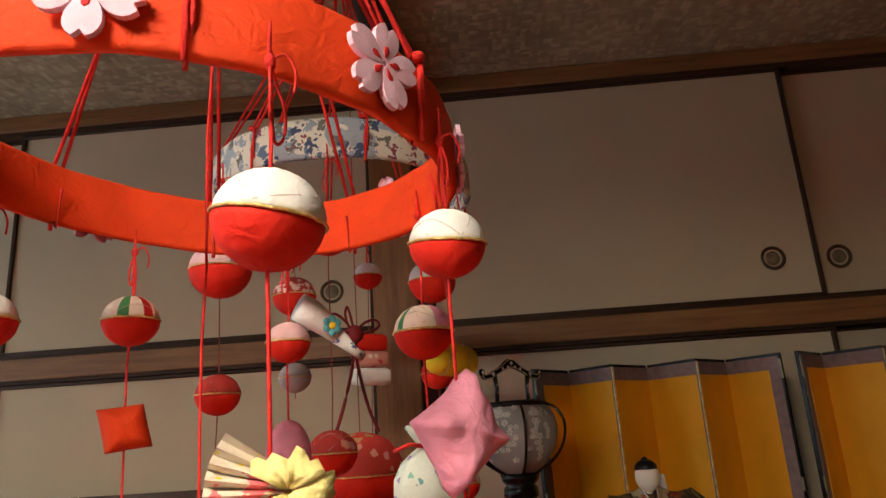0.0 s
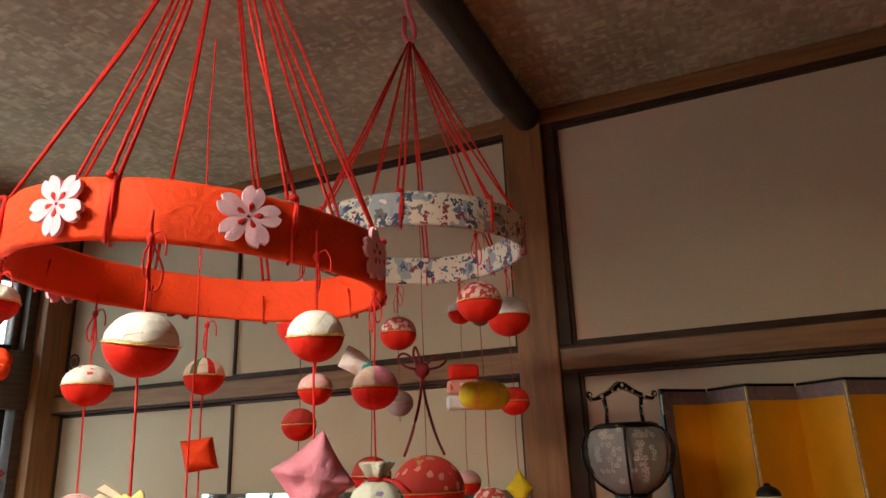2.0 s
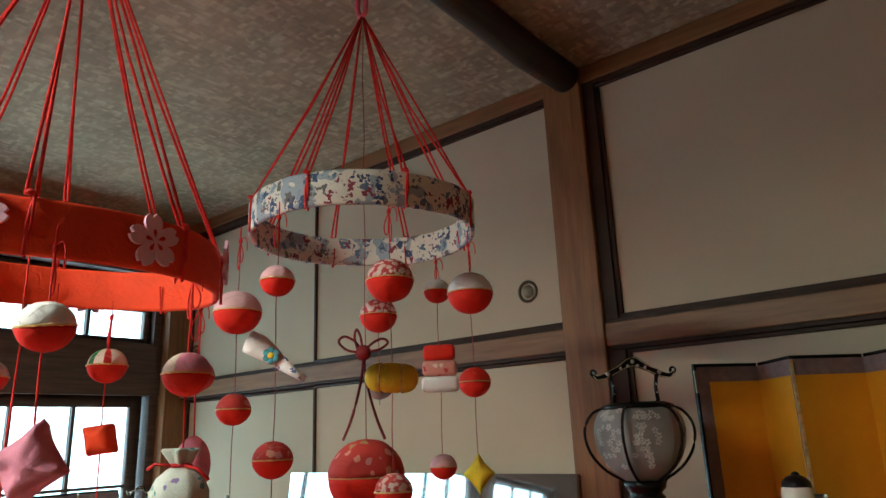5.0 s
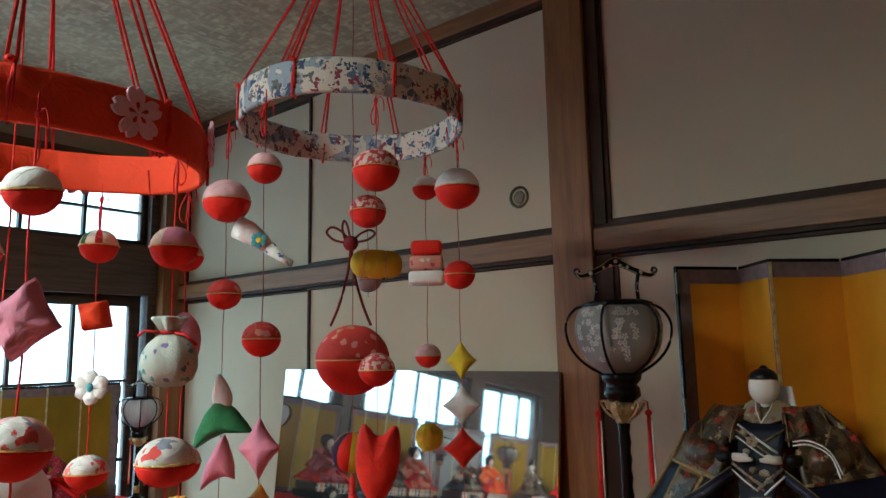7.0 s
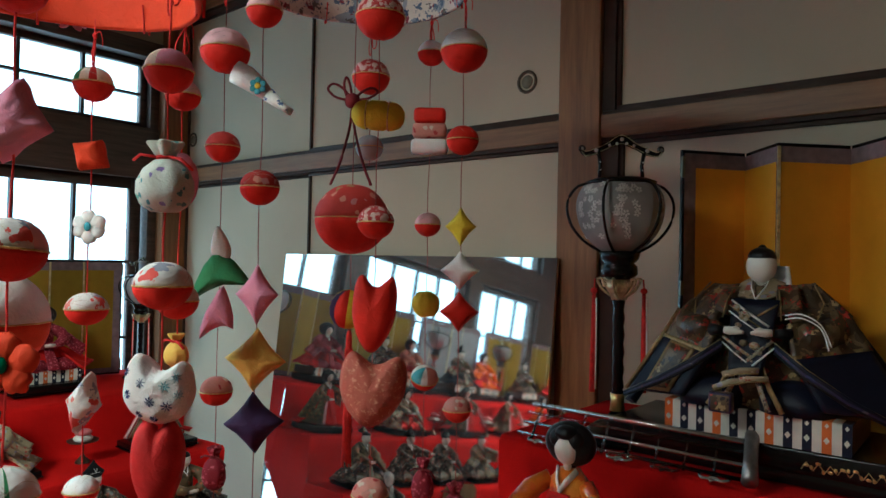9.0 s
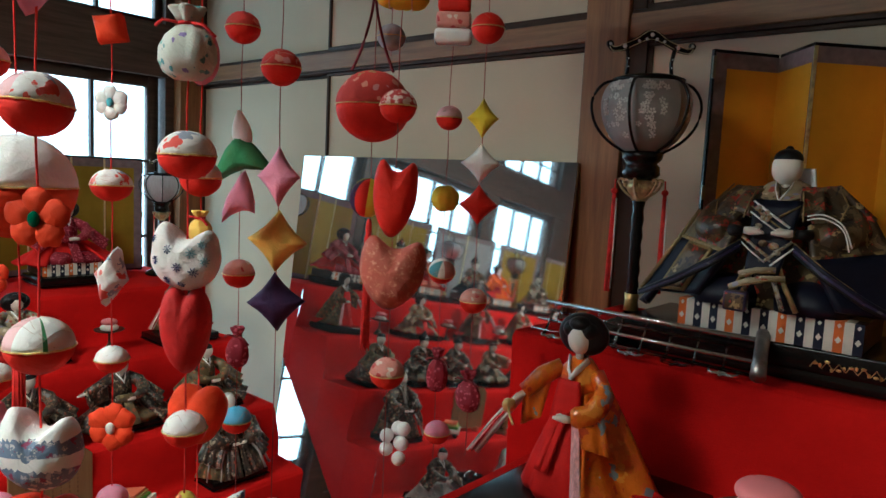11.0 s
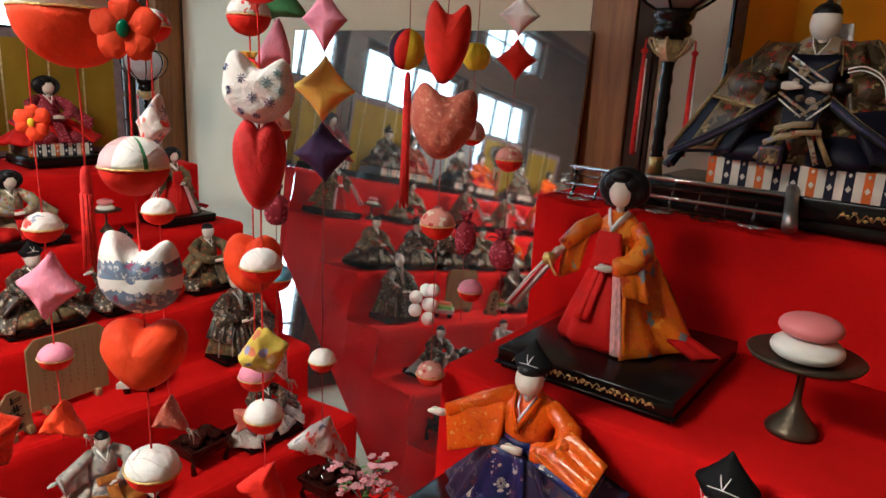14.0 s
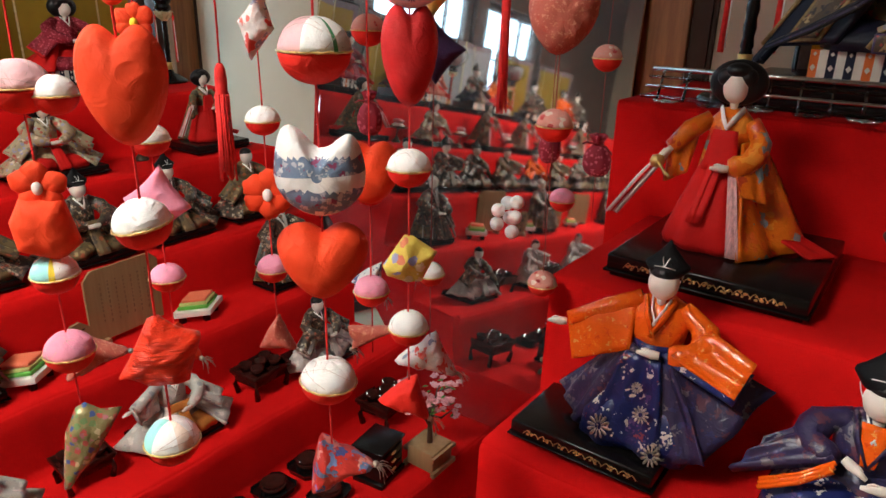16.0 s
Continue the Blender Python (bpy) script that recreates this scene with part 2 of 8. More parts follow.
BORDER = mat("brocade_border", (0.21, 0.15, 0.16), 0.7, var=0.2, scale=60)
BLACK = mat("black_lacquer", (0.006, 0.005, 0.005), 0.24, var=0.1, coat=0.0, bump=0.03, bscale=60)
GILT = mat("gilt_metal", (0.78, 0.53, 0.19), 0.36, 0.8, var=0.25, scale=60, bump=0.4, bscale=220)
IRON = mat("patinated_iron", (0.1, 0.075, 0.05), 0.42, 0.7, var=0.3, scale=30)
BRONZE = mat("dull_bronze_plate", (0.2, 0.165, 0.11), 0.6, 0.15, var=0.2, scale=80)
STEEL = mat("fusuma_pull_metal", (0.22, 0.19, 0.14), 0.4, 0.8, var=0.2, scale=60)
PEWTER = mat("dull_pewter", (0.3, 0.28, 0.27), 0.35, 0.85, var=0.25, scale=60)
SILVER = mat("silver_plastic", (0.62, 0.6, 0.58), 0.22, 0.9, var=0.1, bump=0.05)
REDCLOTH = mat("red_crepe", (0.76, 0.022, 0.01), 0.72, var=0.14, scale=30, bump=0.12, bscale=600, crease=0.35)
DEEPRED = mat("deep_red_crepe", (0.6, 0.02, 0.02), 0.7, var=0.18, scale=40, bump=0.12, bscale=600, crease=0.35)
ORANGE = mat("vermilion_cloth", (0.82, 0.06, 0.01), 0.75, var=0.1, scale=24, bump=0.1, bscale=600, crease=0.35)
PINK = mat("pink_crepe", (0.8, 0.3, 0.42), 0.75, var=0.1, scale=30, bump=0.12, bscale=600, crease=0.35)
PALEPINK = mat("pale_pink_crepe", (0.82, 0.5, 0.52), 0.75, var=0.1, scale=30, bump=0.12, bscale=600, crease=0.35)
FELTPINK = mat("pale_pink_felt", (0.87, 0.55, 0.68), 0.95, var=0.05, scale=60, bump=0.2, bscale=700)
WHITE = mat("white_crepe", (0.9, 0.89, 0.86), 0.8, var=0.04, scale=30, bump=0.12, bscale=600, crease=0.35)
WHITECREPE = mat("puckered_white_crepe", (0.88, 0.87, 0.84), 0.8, var=0.05, scale=30, bump=0.5, bscale=380, crease=0.3)
NAVYPRINT = mat("navy_print", (0.05, 0.07, 0.2), 0.8, var=0.3, scale=200)
YELLOW = mat("yellow_crepe", (0.78, 0.6, 0.03), 0.7, var=0.12, scale=30, bump=0.12, bscale=600, crease=0.35)
PALEYELLOW = mat("pale_yellow_silk", (0.86, 0.74, 0.3), 0.5, var=0.15, scale=60, bump=0.15, bscale=400, crease=0.4)
OCHRE = mat("ochre_crepe", (0.86, 0.55, 0.1), 0.7, var=0.1, scale=30, bump=0.12, bscale=600, crease=0.35)
CREAM = mat("cream_crepe", (0.86, 0.72, 0.6), 0.78, var=0.06, scale=30, bump=0.12, bscale=600, crease=0.35)
MINT = mat("pale_turquoise_crepe", (0.36, 0.74, 0.7), 0.78, var=0.1, scale=30, bump=0.12, bscale=600, crease=0.35)
GREEN = mat("green_crepe", (0.06, 0.24, 0.09), 0.75, var=0.15, scale=30, bump=0.12, bscale=600, crease=0.35)
NAVY = mat("dark_purple_crepe", (0.045, 0.02, 0.07), 0.8, var=0.2, scale=30, bump=0.12, bscale=600, crease=0.35)
GREY = mat("grey_crepe", (0.42, 0.4, 0.42), 0.8, var=0.12, scale=30)
TEAL = mat("teal_cloth", (0.12, 0.42, 0.5), 0.7, var=0.1)
SKYBLUE = mat("sky_blue_cloth", (0.16, 0.5, 0.75), 0.75, var=0.1)
CORD = mat("red_cord", (0.76, 0.03, 0.025), 0.75, var=0.2, scale=120, bump=0.5, bscale=900)
PALEGILT = mat("pale_gilt_metal", (0.86, 0.7, 0.4), 0.3, 0.75, var=0.3, scale=120, bump=0.6, bscale=260)
PEARL = mat("silver_inlay", (0.72, 0.72, 0.68), 0.3, 0.5, var=0.2, scale=120)
STITCH = mat("stitching_thread", (0.55, 0.4, 0.34), 0.8, bump=0)
THREAD = mat("dark_red_thread", (0.3, 0.05, 0.04), 0.8, var=0.1, bump=0)
DARKCORD = mat("maroon_cord", (0.2, 0.015, 0.02), 0.7, var=0.2)
GOLDCORD = mat("gold_cord", (0.8, 0.56, 0.22), 0.4, 0.6, var=0.3, scale=300, bump=0.5, bscale=600)
PINKPLASTIC = mat("pink_plastic", (0.85, 0.2, 0.28), 0.35, var=0.05)
FLORAL = print_cloth("white_floral_crepe", (0.84, 0.8, 0.76), [(0.72, 0.08, 0.06), (0.84, 0.8, 0.76), (0.75, 0.2, 0.16), (0.3, 0.32, 0.4), (0.7, 0.1, 0.08)], 52, 0.42, petals=0.9)
BLUEFLORAL = print_cloth("blue_printed_crepe", (0.88, 0.86, 0.82), [(0.06, 0.09, 0.24), (0.1, 0.14, 0.3), (0.88, 0.86, 0.82), (0.12, 0.16, 0.34), (0.22, 0.32, 0.36)], 60, 0.33, petals=0.7)
LACEBAND = print_cloth("blue_lace_band", (0.2, 0.27, 0.4), [(0.66, 0.66, 0.66), (0.5, 0.52, 0.58), (0.3, 0.06, 0.14)], 170, 0.4, petals=0.8)
HOOPCLOTH = print_cloth("white_hoop_cloth", (0.74, 0.7, 0.62), [(0.05, 0.08, 0.17), (0.26, 0.05, 0.08), (0.12, 0.18, 0.28), (0.16, 0.15, 0.14), (0.3, 0.36, 0.44)], 62, 0.42, petals=1.1, second=(0.36, 0.41, 0.48), share=0.56)
REDFLORAL = print_cloth("red_printed_crepe", (0.6, 0.045, 0.035), [(0.7, 0.3, 0.22), (0.62, 0.25, 0.25), (0.45, 0.3, 0.12)], 60, 0.3)
PINKFLORAL = print_cloth("pink_printed_crepe", (0.72, 0.3, 0.24), [(0.75, 0.6, 0.5), (0.5, 0.05, 0.05)], 90, 0.32)
BLOSSOMRED = print_cloth("red_blossom_crepe", (0.62, 0.06, 0.06), [(0.82, 0.6, 0.55), (0.78, 0.5, 0.45)], 130, 0.48)
CORALPRINT = print_cloth("coral_brocade", (0.54, 0.13, 0.085), [(0.64, 0.27, 0.17), (0.6, 0.22, 0.13), (0.48, 0.09, 0.055), (0.66, 0.29, 0.19)], 150, 0.36, petals=1.2)
MAROONPRINT = print_cloth("maroon_brocade", (0.3, 0.01, 0.03), [(0.55, 0.1, 0.14)], 160, 0.35)
YELLOWPRINT = print_cloth("yellow_printed_cloth", (0.72, 0.55, 0.08), [(0.3, 0.3, 0.5), (0.65, 0.2, 0.1), (0.8, 0.7, 0.4)], 80, 0.4)
GLITTER = print_cloth("sequinned_cloth", (0.34, 0.3, 0.13), [(0.55, 0.12, 0.1), (0.2, 0.3, 0.12), (0.1, 0.16, 0.4), (0.62, 0.52, 0.3), (0.5, 0.2, 0.22)], 150, 0.46, 0.25, metal=0.35)
FANPRINT = print_cloth("white_yellow_fan_cloth", (0.82, 0.72, 0.6), [(0.82, 0.62, 0.04), (0.8, 0.66, 0.1), (0.75, 0.2, 0.22), (0.84, 0.8, 0.72)], 42, 0.5, petals=0.8)
PALEGREENPRINT = print_cloth("pale_green_printed_cloth", (0.66, 0.7, 0.62), [(0.1, 0.3, 0.32), (0.25, 0.2, 0.45), (0.2, 0.45, 0.4)], 105, 0.3)
LADYSILK = print_cloth("orange_patchwork_silk", (0.88, 0.2, 0.008), [(0.26, 0.3, 0.33), (0.6, 0.07, 0.02), (0.86, 0.3, 0.03), (0.88, 0.2, 0.008), (0.8, 0.14, 0.015)], 36, 0.46, 0.28, petals=0.8)
SKIN = mat("white_shell_paint", (0.8, 0.74, 0.66), 0.35, var=0.03, bump=0.02)
HAIR = mat("black_doll_hair", (0.008, 0.007, 0.008), 0.4, var=0.3, scale=20, bump=0.4, bscale=300, stretch=(1, 1, 0.15))
HAT = mat("black_gauze_hat", (0.005, 0.005, 0.006), 0.62, bump=0.3, bscale=500, spec=0.15)
BROCADE = print_cloth("brown_gold_brocade", (0.06, 0.036, 0.017), [(0.42, 0.035, 0.02), (0.4, 0.29, 0.13), (0.16, 0.11, 0.05), (0.03, 0.02, 0.02), (0.3, 0.03, 0.02)], 66, 0.4, 0.42, petals=1.1, second=(0.14, 0.095, 0.045))
GOLDBAND = mat("dull_gold_braid", (0.3, 0.21, 0.09), 0.5, 0.3, var=0.3, scale=200)
NAVYCLOTH = mat("navy_silk", (0.008, 0.009, 0.022), 0.5, var=0.2)
WHITEGOLD = print_cloth("white_gold_brocade", (0.46, 0.4, 0.29), [(0.32, 0.17, 0.04), (0.05, 0.05, 0.06), (0.36, 0.04, 0.03), (0.2, 0.14, 0.06)], 210, 0.46, 0.45, petals=1.2)
ORANGESILK = print_cloth("orange_brocade_silk", (0.95, 0.135, 0.004), [(0.9, 0.22, 0.015), (0.74, 0.07, 0.006), (0.9, 0.15, 0.008), (0.86, 0.32, 0.07)], 130, 0.3, 0.17, petals=1.0)
PURPLESILK = print_cloth("purple_navy_brocade", (0.034, 0.024, 0.078), [(0.1, 0.032, 0.055), (0.034, 0.034, 0.12), (0.034, 0.024, 0.078), (0.15, 0.13, 0.15)], 66, 0.4, 0.4, petals=1.0)
NAVYBROCADE = print_cloth("navy_silver_brocade", (0.012, 0.02, 0.12), [(0.66, 0.6, 0.5), (0.02, 0.035, 0.2), (0.26, 0.05, 0.06), (0.5, 0.44, 0.38), (0.1, 0.05, 0.18)], 62, 0.36, 0.3, petals=1.4)
SILVERTHREAD = mat("silver_embroidery", (0.45, 0.4, 0.33), 0.34, 0.6, var=0.45, scale=260, bump=0.5, bscale=500)
HAKAMA = mat("red_hakama_silk", (0.62, 0.012, 0.01), 0.6, spec=0.15, var=0.12, scale=20, bump=0.2)
STRIPEPINK = mat("pink_lining_silk", (0.75, 0.4, 0.4), 0.55, var=0.25, scale=60, stretch=(8, 8, 0.5))
BROWNROBE = print_cloth("olive_brown_brocade", (0.17, 0.115, 0.05), [(0.32, 0.23, 0.1), (0.08, 0.06, 0.04), (0.35, 0.1, 0.04)], 80, 0.42, 0.5)
DARKROBE = print_cloth("brown_silver_brocade", (0.06, 0.042, 0.03), [(0.45, 0.37, 0.25), (0.2, 0.13, 0.07), (0.3, 0.08, 0.04), (0.02, 0.018, 0.018), (0.34, 0.29, 0.22)], 110, 0.42, 0.36, petals=0.8)
PALEBROCADE = print_cloth("pale_gold_brocade", (0.42, 0.33, 0.2), [(0.6, 0.5, 0.36), (0.2, 0.16, 0.1), (0.4, 0.08, 0.05), (0.3, 0.28, 0.36)], 95, 0.42, 0.45)
PALEROBE = print_cloth("pale_grey_silk", (0.5, 0.47, 0.43), [(0.3, 0.29, 0.3), (0.6, 0.55, 0.5)], 60, 0.35, 0.5)
GREYHAIR = mat("grey_doll_hair", (0.5, 0.48, 0.45), 0.6)
LAMPAPER = mat("taupe_lamp_silk", (0.27, 0.255, 0.24), 0.65, var=0.25, scale=14, bump=0.1, bscale=500)
BLOSSOMWHITE = mat("pale_blossom_print", (0.6, 0.57, 0.53), 0.7, var=0.15, scale=200)
GREYSILK = mat("grey_lamp_silk", (0.56, 0.57, 0.62), 0.6, var=0.12, scale=30, stretch=(6, 6, 0.5))
MOCHIPINK = mat("pink_rice_cake", (0.8, 0.24, 0.25), 0.4, var=0.04, scale=20, bump=0.05)
MOCHIWHITE = mat("white_rice_cake", (0.76, 0.74, 0.68), 0.4, var=0.04, scale=20, bump=0.05)
BOARD = wood("plain_wood_board", (0.42, 0.27, 0.125), (0.33, 0.2, 0.085), 0.6, "z")
SHIBORI = mat("red_tie_dyed_crepe", (0.85, 0.045, 0.012), 0.42, var=0.25, scale=90, bump=0.9, bscale=420, stretch=(0.35, 1, 2.2), crease=0.5)
REDBLUE = print_cloth("red_and_blue_printed_crepe", (0.66, 0.05, 0.035), [(0.09, 0.13, 0.4), (0.18, 0.26, 0.5), (0.75, 0.3, 0.25), (0.66, 0.05, 0.035)], 70, 0.44, 0.45, petals=0.9)
REDLACQUER = mat("red_brown_lacquer", (0.035, 0.008, 0.006), 0.16, var=0.3, scale=50, bump=0.1, bscale=150)
FAINTINK = mat("faded_ink", (0.2, 0.12, 0.065), 0.8)
INK = mat("black_ink", (0.015, 0.013, 0.012), 0.7)
BLOSSOM = mat("artificial_blossom", (0.78, 0.4, 0.45), 0.7, var=0.2, scale=60)
LEAFGREEN = mat("artificial_leaf", (0.1, 0.26, 0.06), 0.6)
BUTTON = mat("glossy_button", (0.8, 0.78, 0.75), 0.25, var=0.05)
BTNYELLOW = mat("yellow_button", (0.85, 0.62, 0.04), 0.4, var=0.05)
BTNGREEN = mat("green_bead", (0.0, 0.13, 0.06), 0.12, var=0.1, coat=0.5)
SEAT_ORANGE = mat("orange_woven_band", (0.7, 0.16, 0.03), 0.7)
AMBER = mat("amber_silk", (0.42, 0.15, 0.03), 0.3, var=0.25, scale=40)
PALECAKE = mat("yellow_green_rice_cake", (0.55, 0.6, 0.2), 0.5, var=0.05)
ORANGECAKE = mat("orange_rice_cake", (0.8, 0.2, 0.1), 0.5, var=0.05)
CAKEGREEN = mat("green_rice_cake", (0.16, 0.5, 0.07), 0.5)
SEAT_NAVY = mat("navy_woven_band", (0.01, 0.012, 0.03), 0.7)
SEAT_WHITE = mat("white_woven_band", (0.72, 0.68, 0.6), 0.7)


# ---------------------------------------------------------------- mesh helpers
def mesh_of(name, bm, mats, smooth=True):
    me = bpy.data.meshes.new(name)
    bmesh.ops.recalc_face_normals(bm, faces=bm.faces)
    bm.to_mesh(me)
    bm.free()
    for m in (mats if isinstance(mats, (list, tuple)) else [mats]):
        me.materials.append(m)
    if smooth:
        me.polygons.foreach_set("use_smooth", [True] * len(me.polygons))
    return me


def part(name, bm, material, parent, label="", smooth=True):
    ob = new(name, mesh_of(name, bm, material, smooth))
    ob.parent = parent
    if label:
        tagged(ob, label)
    return ob


def single(name, bm, material, m, label, category, group="", kind="", smooth=True):
    ob = new(name, mesh_of(name, bm, material, smooth))
    ob.matrix_basis = m
    return tagged(ob, label, category, group, kind)


def thing(name, m, label, category, group="", kind=""):
    ob = new(name)
    ob.empty_display_size = 0.02
    ob.matrix_basis = m
    return tagged(ob, label, category, group, kind)


def box(bm, x0, x1, y0, y1, z0, z1, bevel=0.0, mi=0):
    r = bmesh.ops.create_cube(bm, size=1.0, matrix=Matrix.Translation(((x0 + x1) / 2, (y0 + y1) / 2, (z0 + z1) / 2)) @ Matrix.Diagonal((x1 - x0, y1 - y0, z1 - z0, 1)))
    fs = set(f for v in r["verts"] for f in v.link_faces)
    if bevel:
        es = list(set(e for v in r["verts"] for e in v.link_edges))
        out = bmesh.ops.bevel(bm, geom=es, offset=bevel, segments=2, affect="EDGES", profile=0.5)
        fs |= set(out["faces"])
    for f in fs:
        if f.is_valid:
            f.material_index = mi
    return bm


def boxed(*a, **k):
    return box(bmesh.new(), *a, **k)


def skin(bm, rings, mi=0, closed=True, cap0=True, cap1=True):
    """Faces between rings of points."""
    vs = [[bm.verts.new(p) for p in r] for r in rings]
    n = len(rings[0])
    for a, b in zip(vs, vs[1:]):
        for i in range(n if closed else n - 1):
            j = (i + 1) % n
            f = bm.faces.new((a[i], a[j], b[j], b[i]))
            f.material_index = mi
    for flag, r in ((cap0, vs[0]), (cap1, vs[-1])):
        if flag and closed:
            f = bm.faces.new(r)
            f.material_index = mi
    return vs


def lathe(bm, prof, n=24, c=(0, 0, 0), mi=0, wave=0.0, k=8):
    rings = []
    for r, z in prof:
        rings.append([(c[0] + max(r, 1e-4) * (1 + wave * math.cos(k * 2 * math.pi * i / n)) * math.cos(2 * math.pi * i / n),
                       c[1] + max(r, 1e-4) * (1 + wave * math.cos(k * 2 * math.pi * i / n)) * math.sin(2 * math.pi * i / n), c[2] + z) for i in range(n)])
    skin(bm, rings, mi)
    return bm


def sweep(bm, pts, radii, n=8, mi=0, up=(0, 0, 1)):
    """A tube along points; a radius is a number or (side, up)."""
    pts = [Vector(p) for p in pts]
    if not isinstance(radii, (list, tuple)):
        radii = [radii] * len(pts)
    rings = []
    for i, p in enumerate(pts):
        d = (pts[min(i + 1, len(pts) - 1)] - pts[max(i - 1, 0)]).normalized()
        u = Vector(up)
        if abs(d.dot(u)) > 0.96:
            u = Vector((1, 0.1, 0)) if abs(d.x) < 0.9 else Vector((0, 1, 0))
        s = d.cross(u).normalized()
        u = s.cross(d).normalized()
        a, b = radii[i] if isinstance(radii[i], (list, tuple)) else (radii[i], radii[i])
        rings.append([p + s * a * math.cos(2 * math.pi * k / n) + u * b * math.sin(2 * math.pi * k / n) for k in range(n)])
    skin(bm, rings, mi)
    return bm


def egg(bm, c, r, mi=0, n=20, m=12, tilt=None):
    rings = []
    for j in range(m + 1):
        a = math.pi * (0.02 + 0.96 * j / m)
        ring = []
        for i in range(n):
            b = 2 * math.pi * i / n
            v = Vector((r[0] * math.sin(a) * math.cos(b), r[1] * math.sin(a) * math.sin(b), r[2] * math.cos(a)))
            ring.append(Vector(c) + (tilt @ v if tilt else v))
        rings.append(ring)
    skin(bm, rings, mi)
    return bm


def puff(outline, thick, levels=6, wrinkle=0.06, seed=0.0, bm=None, mi=0, m=None, centre=(0, 0)):
    """A stuffed cushion from a flat outline in x and z; y is its thickness."""
    bm = bm or bmesh.new()
    m = m or Matrix()
    n = len(outline)
    cx, cz = centre
    sheets = []
    for side in (1, -1):
        rings = []
        for k in range(levels):
            s = 1 - k / levels
            ring = []
            for (x, z) in outline:
                px, pz = cx + (x - cx) * s, cz + (z - cz) * s
                h = thick * math.sqrt(max(0, 1 - s ** 2.6))
                w = noise.noise((px * 90 + seed, pz * 90, seed * 3 + side)) * wrinkle * thick
                w += noise.noise((math.atan2(pz, px) * 4 + seed, s * 2, seed)) * wrinkle * thick * s * s * (1 - s) * 2.2
                ring.append(m @ Vector((px, side * (h + (w if k else 0)), pz)))
            rings.append(ring)
        sheets.append(rings)
    base = [bm.verts.new(p) for p in sheets[0][0]]
    for side, rings in enumerate(sheets):
        prev = base
        for r in rings[1:]:
            cur = [bm.verts.new(p) for p in r]
            for i in range(n):
                j = (i + 1) % n
                f = bm.faces.new((prev[i], prev[j], cur[j], cur[i]))
                f.material_index = mi
            prev = cur
        f = bm.faces.new(prev)
        f.material_index = mi
    return bm


def diamond_outline(w, h, pinch=0.16, n=10):
    c = [(0, h / 2), (w / 2, 0), (0, -h / 2), (-w / 2, 0)]
    out = []
    for i in range(4):
        a, b = c[i], c[(i + 1) % 4]
        for k in range(n):
            t = k / n
            q = 1 - pinch * 4 * t * (1 - t)
            out.append(((a[0] + (b[0] - a[0]) * t) * q, (a[1] + (b[1] - a[1]) * t) * q))
    return out


def heart_outline(w, h, n=60, cleft=0.3, taper=0.2):
    """Plump stuffed heart: two round lobes with a cleft between them and a blunt lower end."""
    pts = []
    for i in range(n):
        a = 2 * math.pi * i / n
        d = (a - math.pi / 2 + math.pi) % (2 * math.pi) - math.pi
        r = 1 - cleft * math.exp(-(d / 0.27) ** 2)
        x, z = r * math.cos(a), r * math.sin(a)
        pts.append((x * (1 + taper * (z - 0.35)), z))
    x1 = max(abs(p[0]) for p in pts)
    z0, z1 = min(p[1] for p in pts), max(p[1] for p in pts)
    return [(x / x1 * w / 2, ((z - z0) / (z1 - z0) - 0.5) * h) for x, z in pts]


def pointed_outline(w, h):
    """Cloth heart with two drawn-out upper corners, a shallow notch and a narrow lower tip."""
    half = [(0.0, 0.36), (0.1, 0.38), (0.22, 0.45), (0.33, 0.5), (0.42, 0.46), (0.485, 0.32), (0.5, 0.14), (0.48, -0.04), (0.39, -0.22), (0.26, -0.37), (0.11, -0.475), (0.0, -0.5)]
    fine = [(v.x, v.y) for v in smooth([(x, z, 0) for x, z in half], 4)]
    return [(x * w, z * h) for x, z in fine + [(-x, z) for x, z in fine[-2:0:-1]]]


def dense(corners, n=5):
    """Outline through corners, filled in with points."""
    return [(a[0] + (b[0] - a[0]) * k / n, a[1] + (b[1] - a[1]) * k / n) for a, b in zip(corners, corners[1:] + corners[:1]) for k in range(n)]


def smooth(pts, n=6):
    """A rounded path through points."""
    p = [Vector(q) for q in pts]
    out = []
    for i in range(len(p) - 1):
        a, b, c, d = p[max(i - 1, 0)], p[i], p[i + 1], p[min(i + 2, len(p) - 1)]
        for k in range(n):
            t = k / n
            out.append(0.5 * (2 * b + (c - a) * t + (2 * a - 5 * b + 4 * c - d) * t * t + (3 * b - a - 3 * c + d) * t ** 3))
    return out + [p[-1]]


def rot(ax, deg):
    return Matrix.Rotation(radians(deg), 4, ax)


# ---------------------------------------------------------------- the room
WY = 1.570          # face of the sliding doors
XW = -1.955         # window wall
X1, Y0, ZC = 2.7, -2.6, 2.455


def structure(name, bm, material, label="", category="wall", smooth=False):
    ob = new(name, mesh_of(name, bm, material, smooth))
    return tagged(ob, label, category, "", "structure")


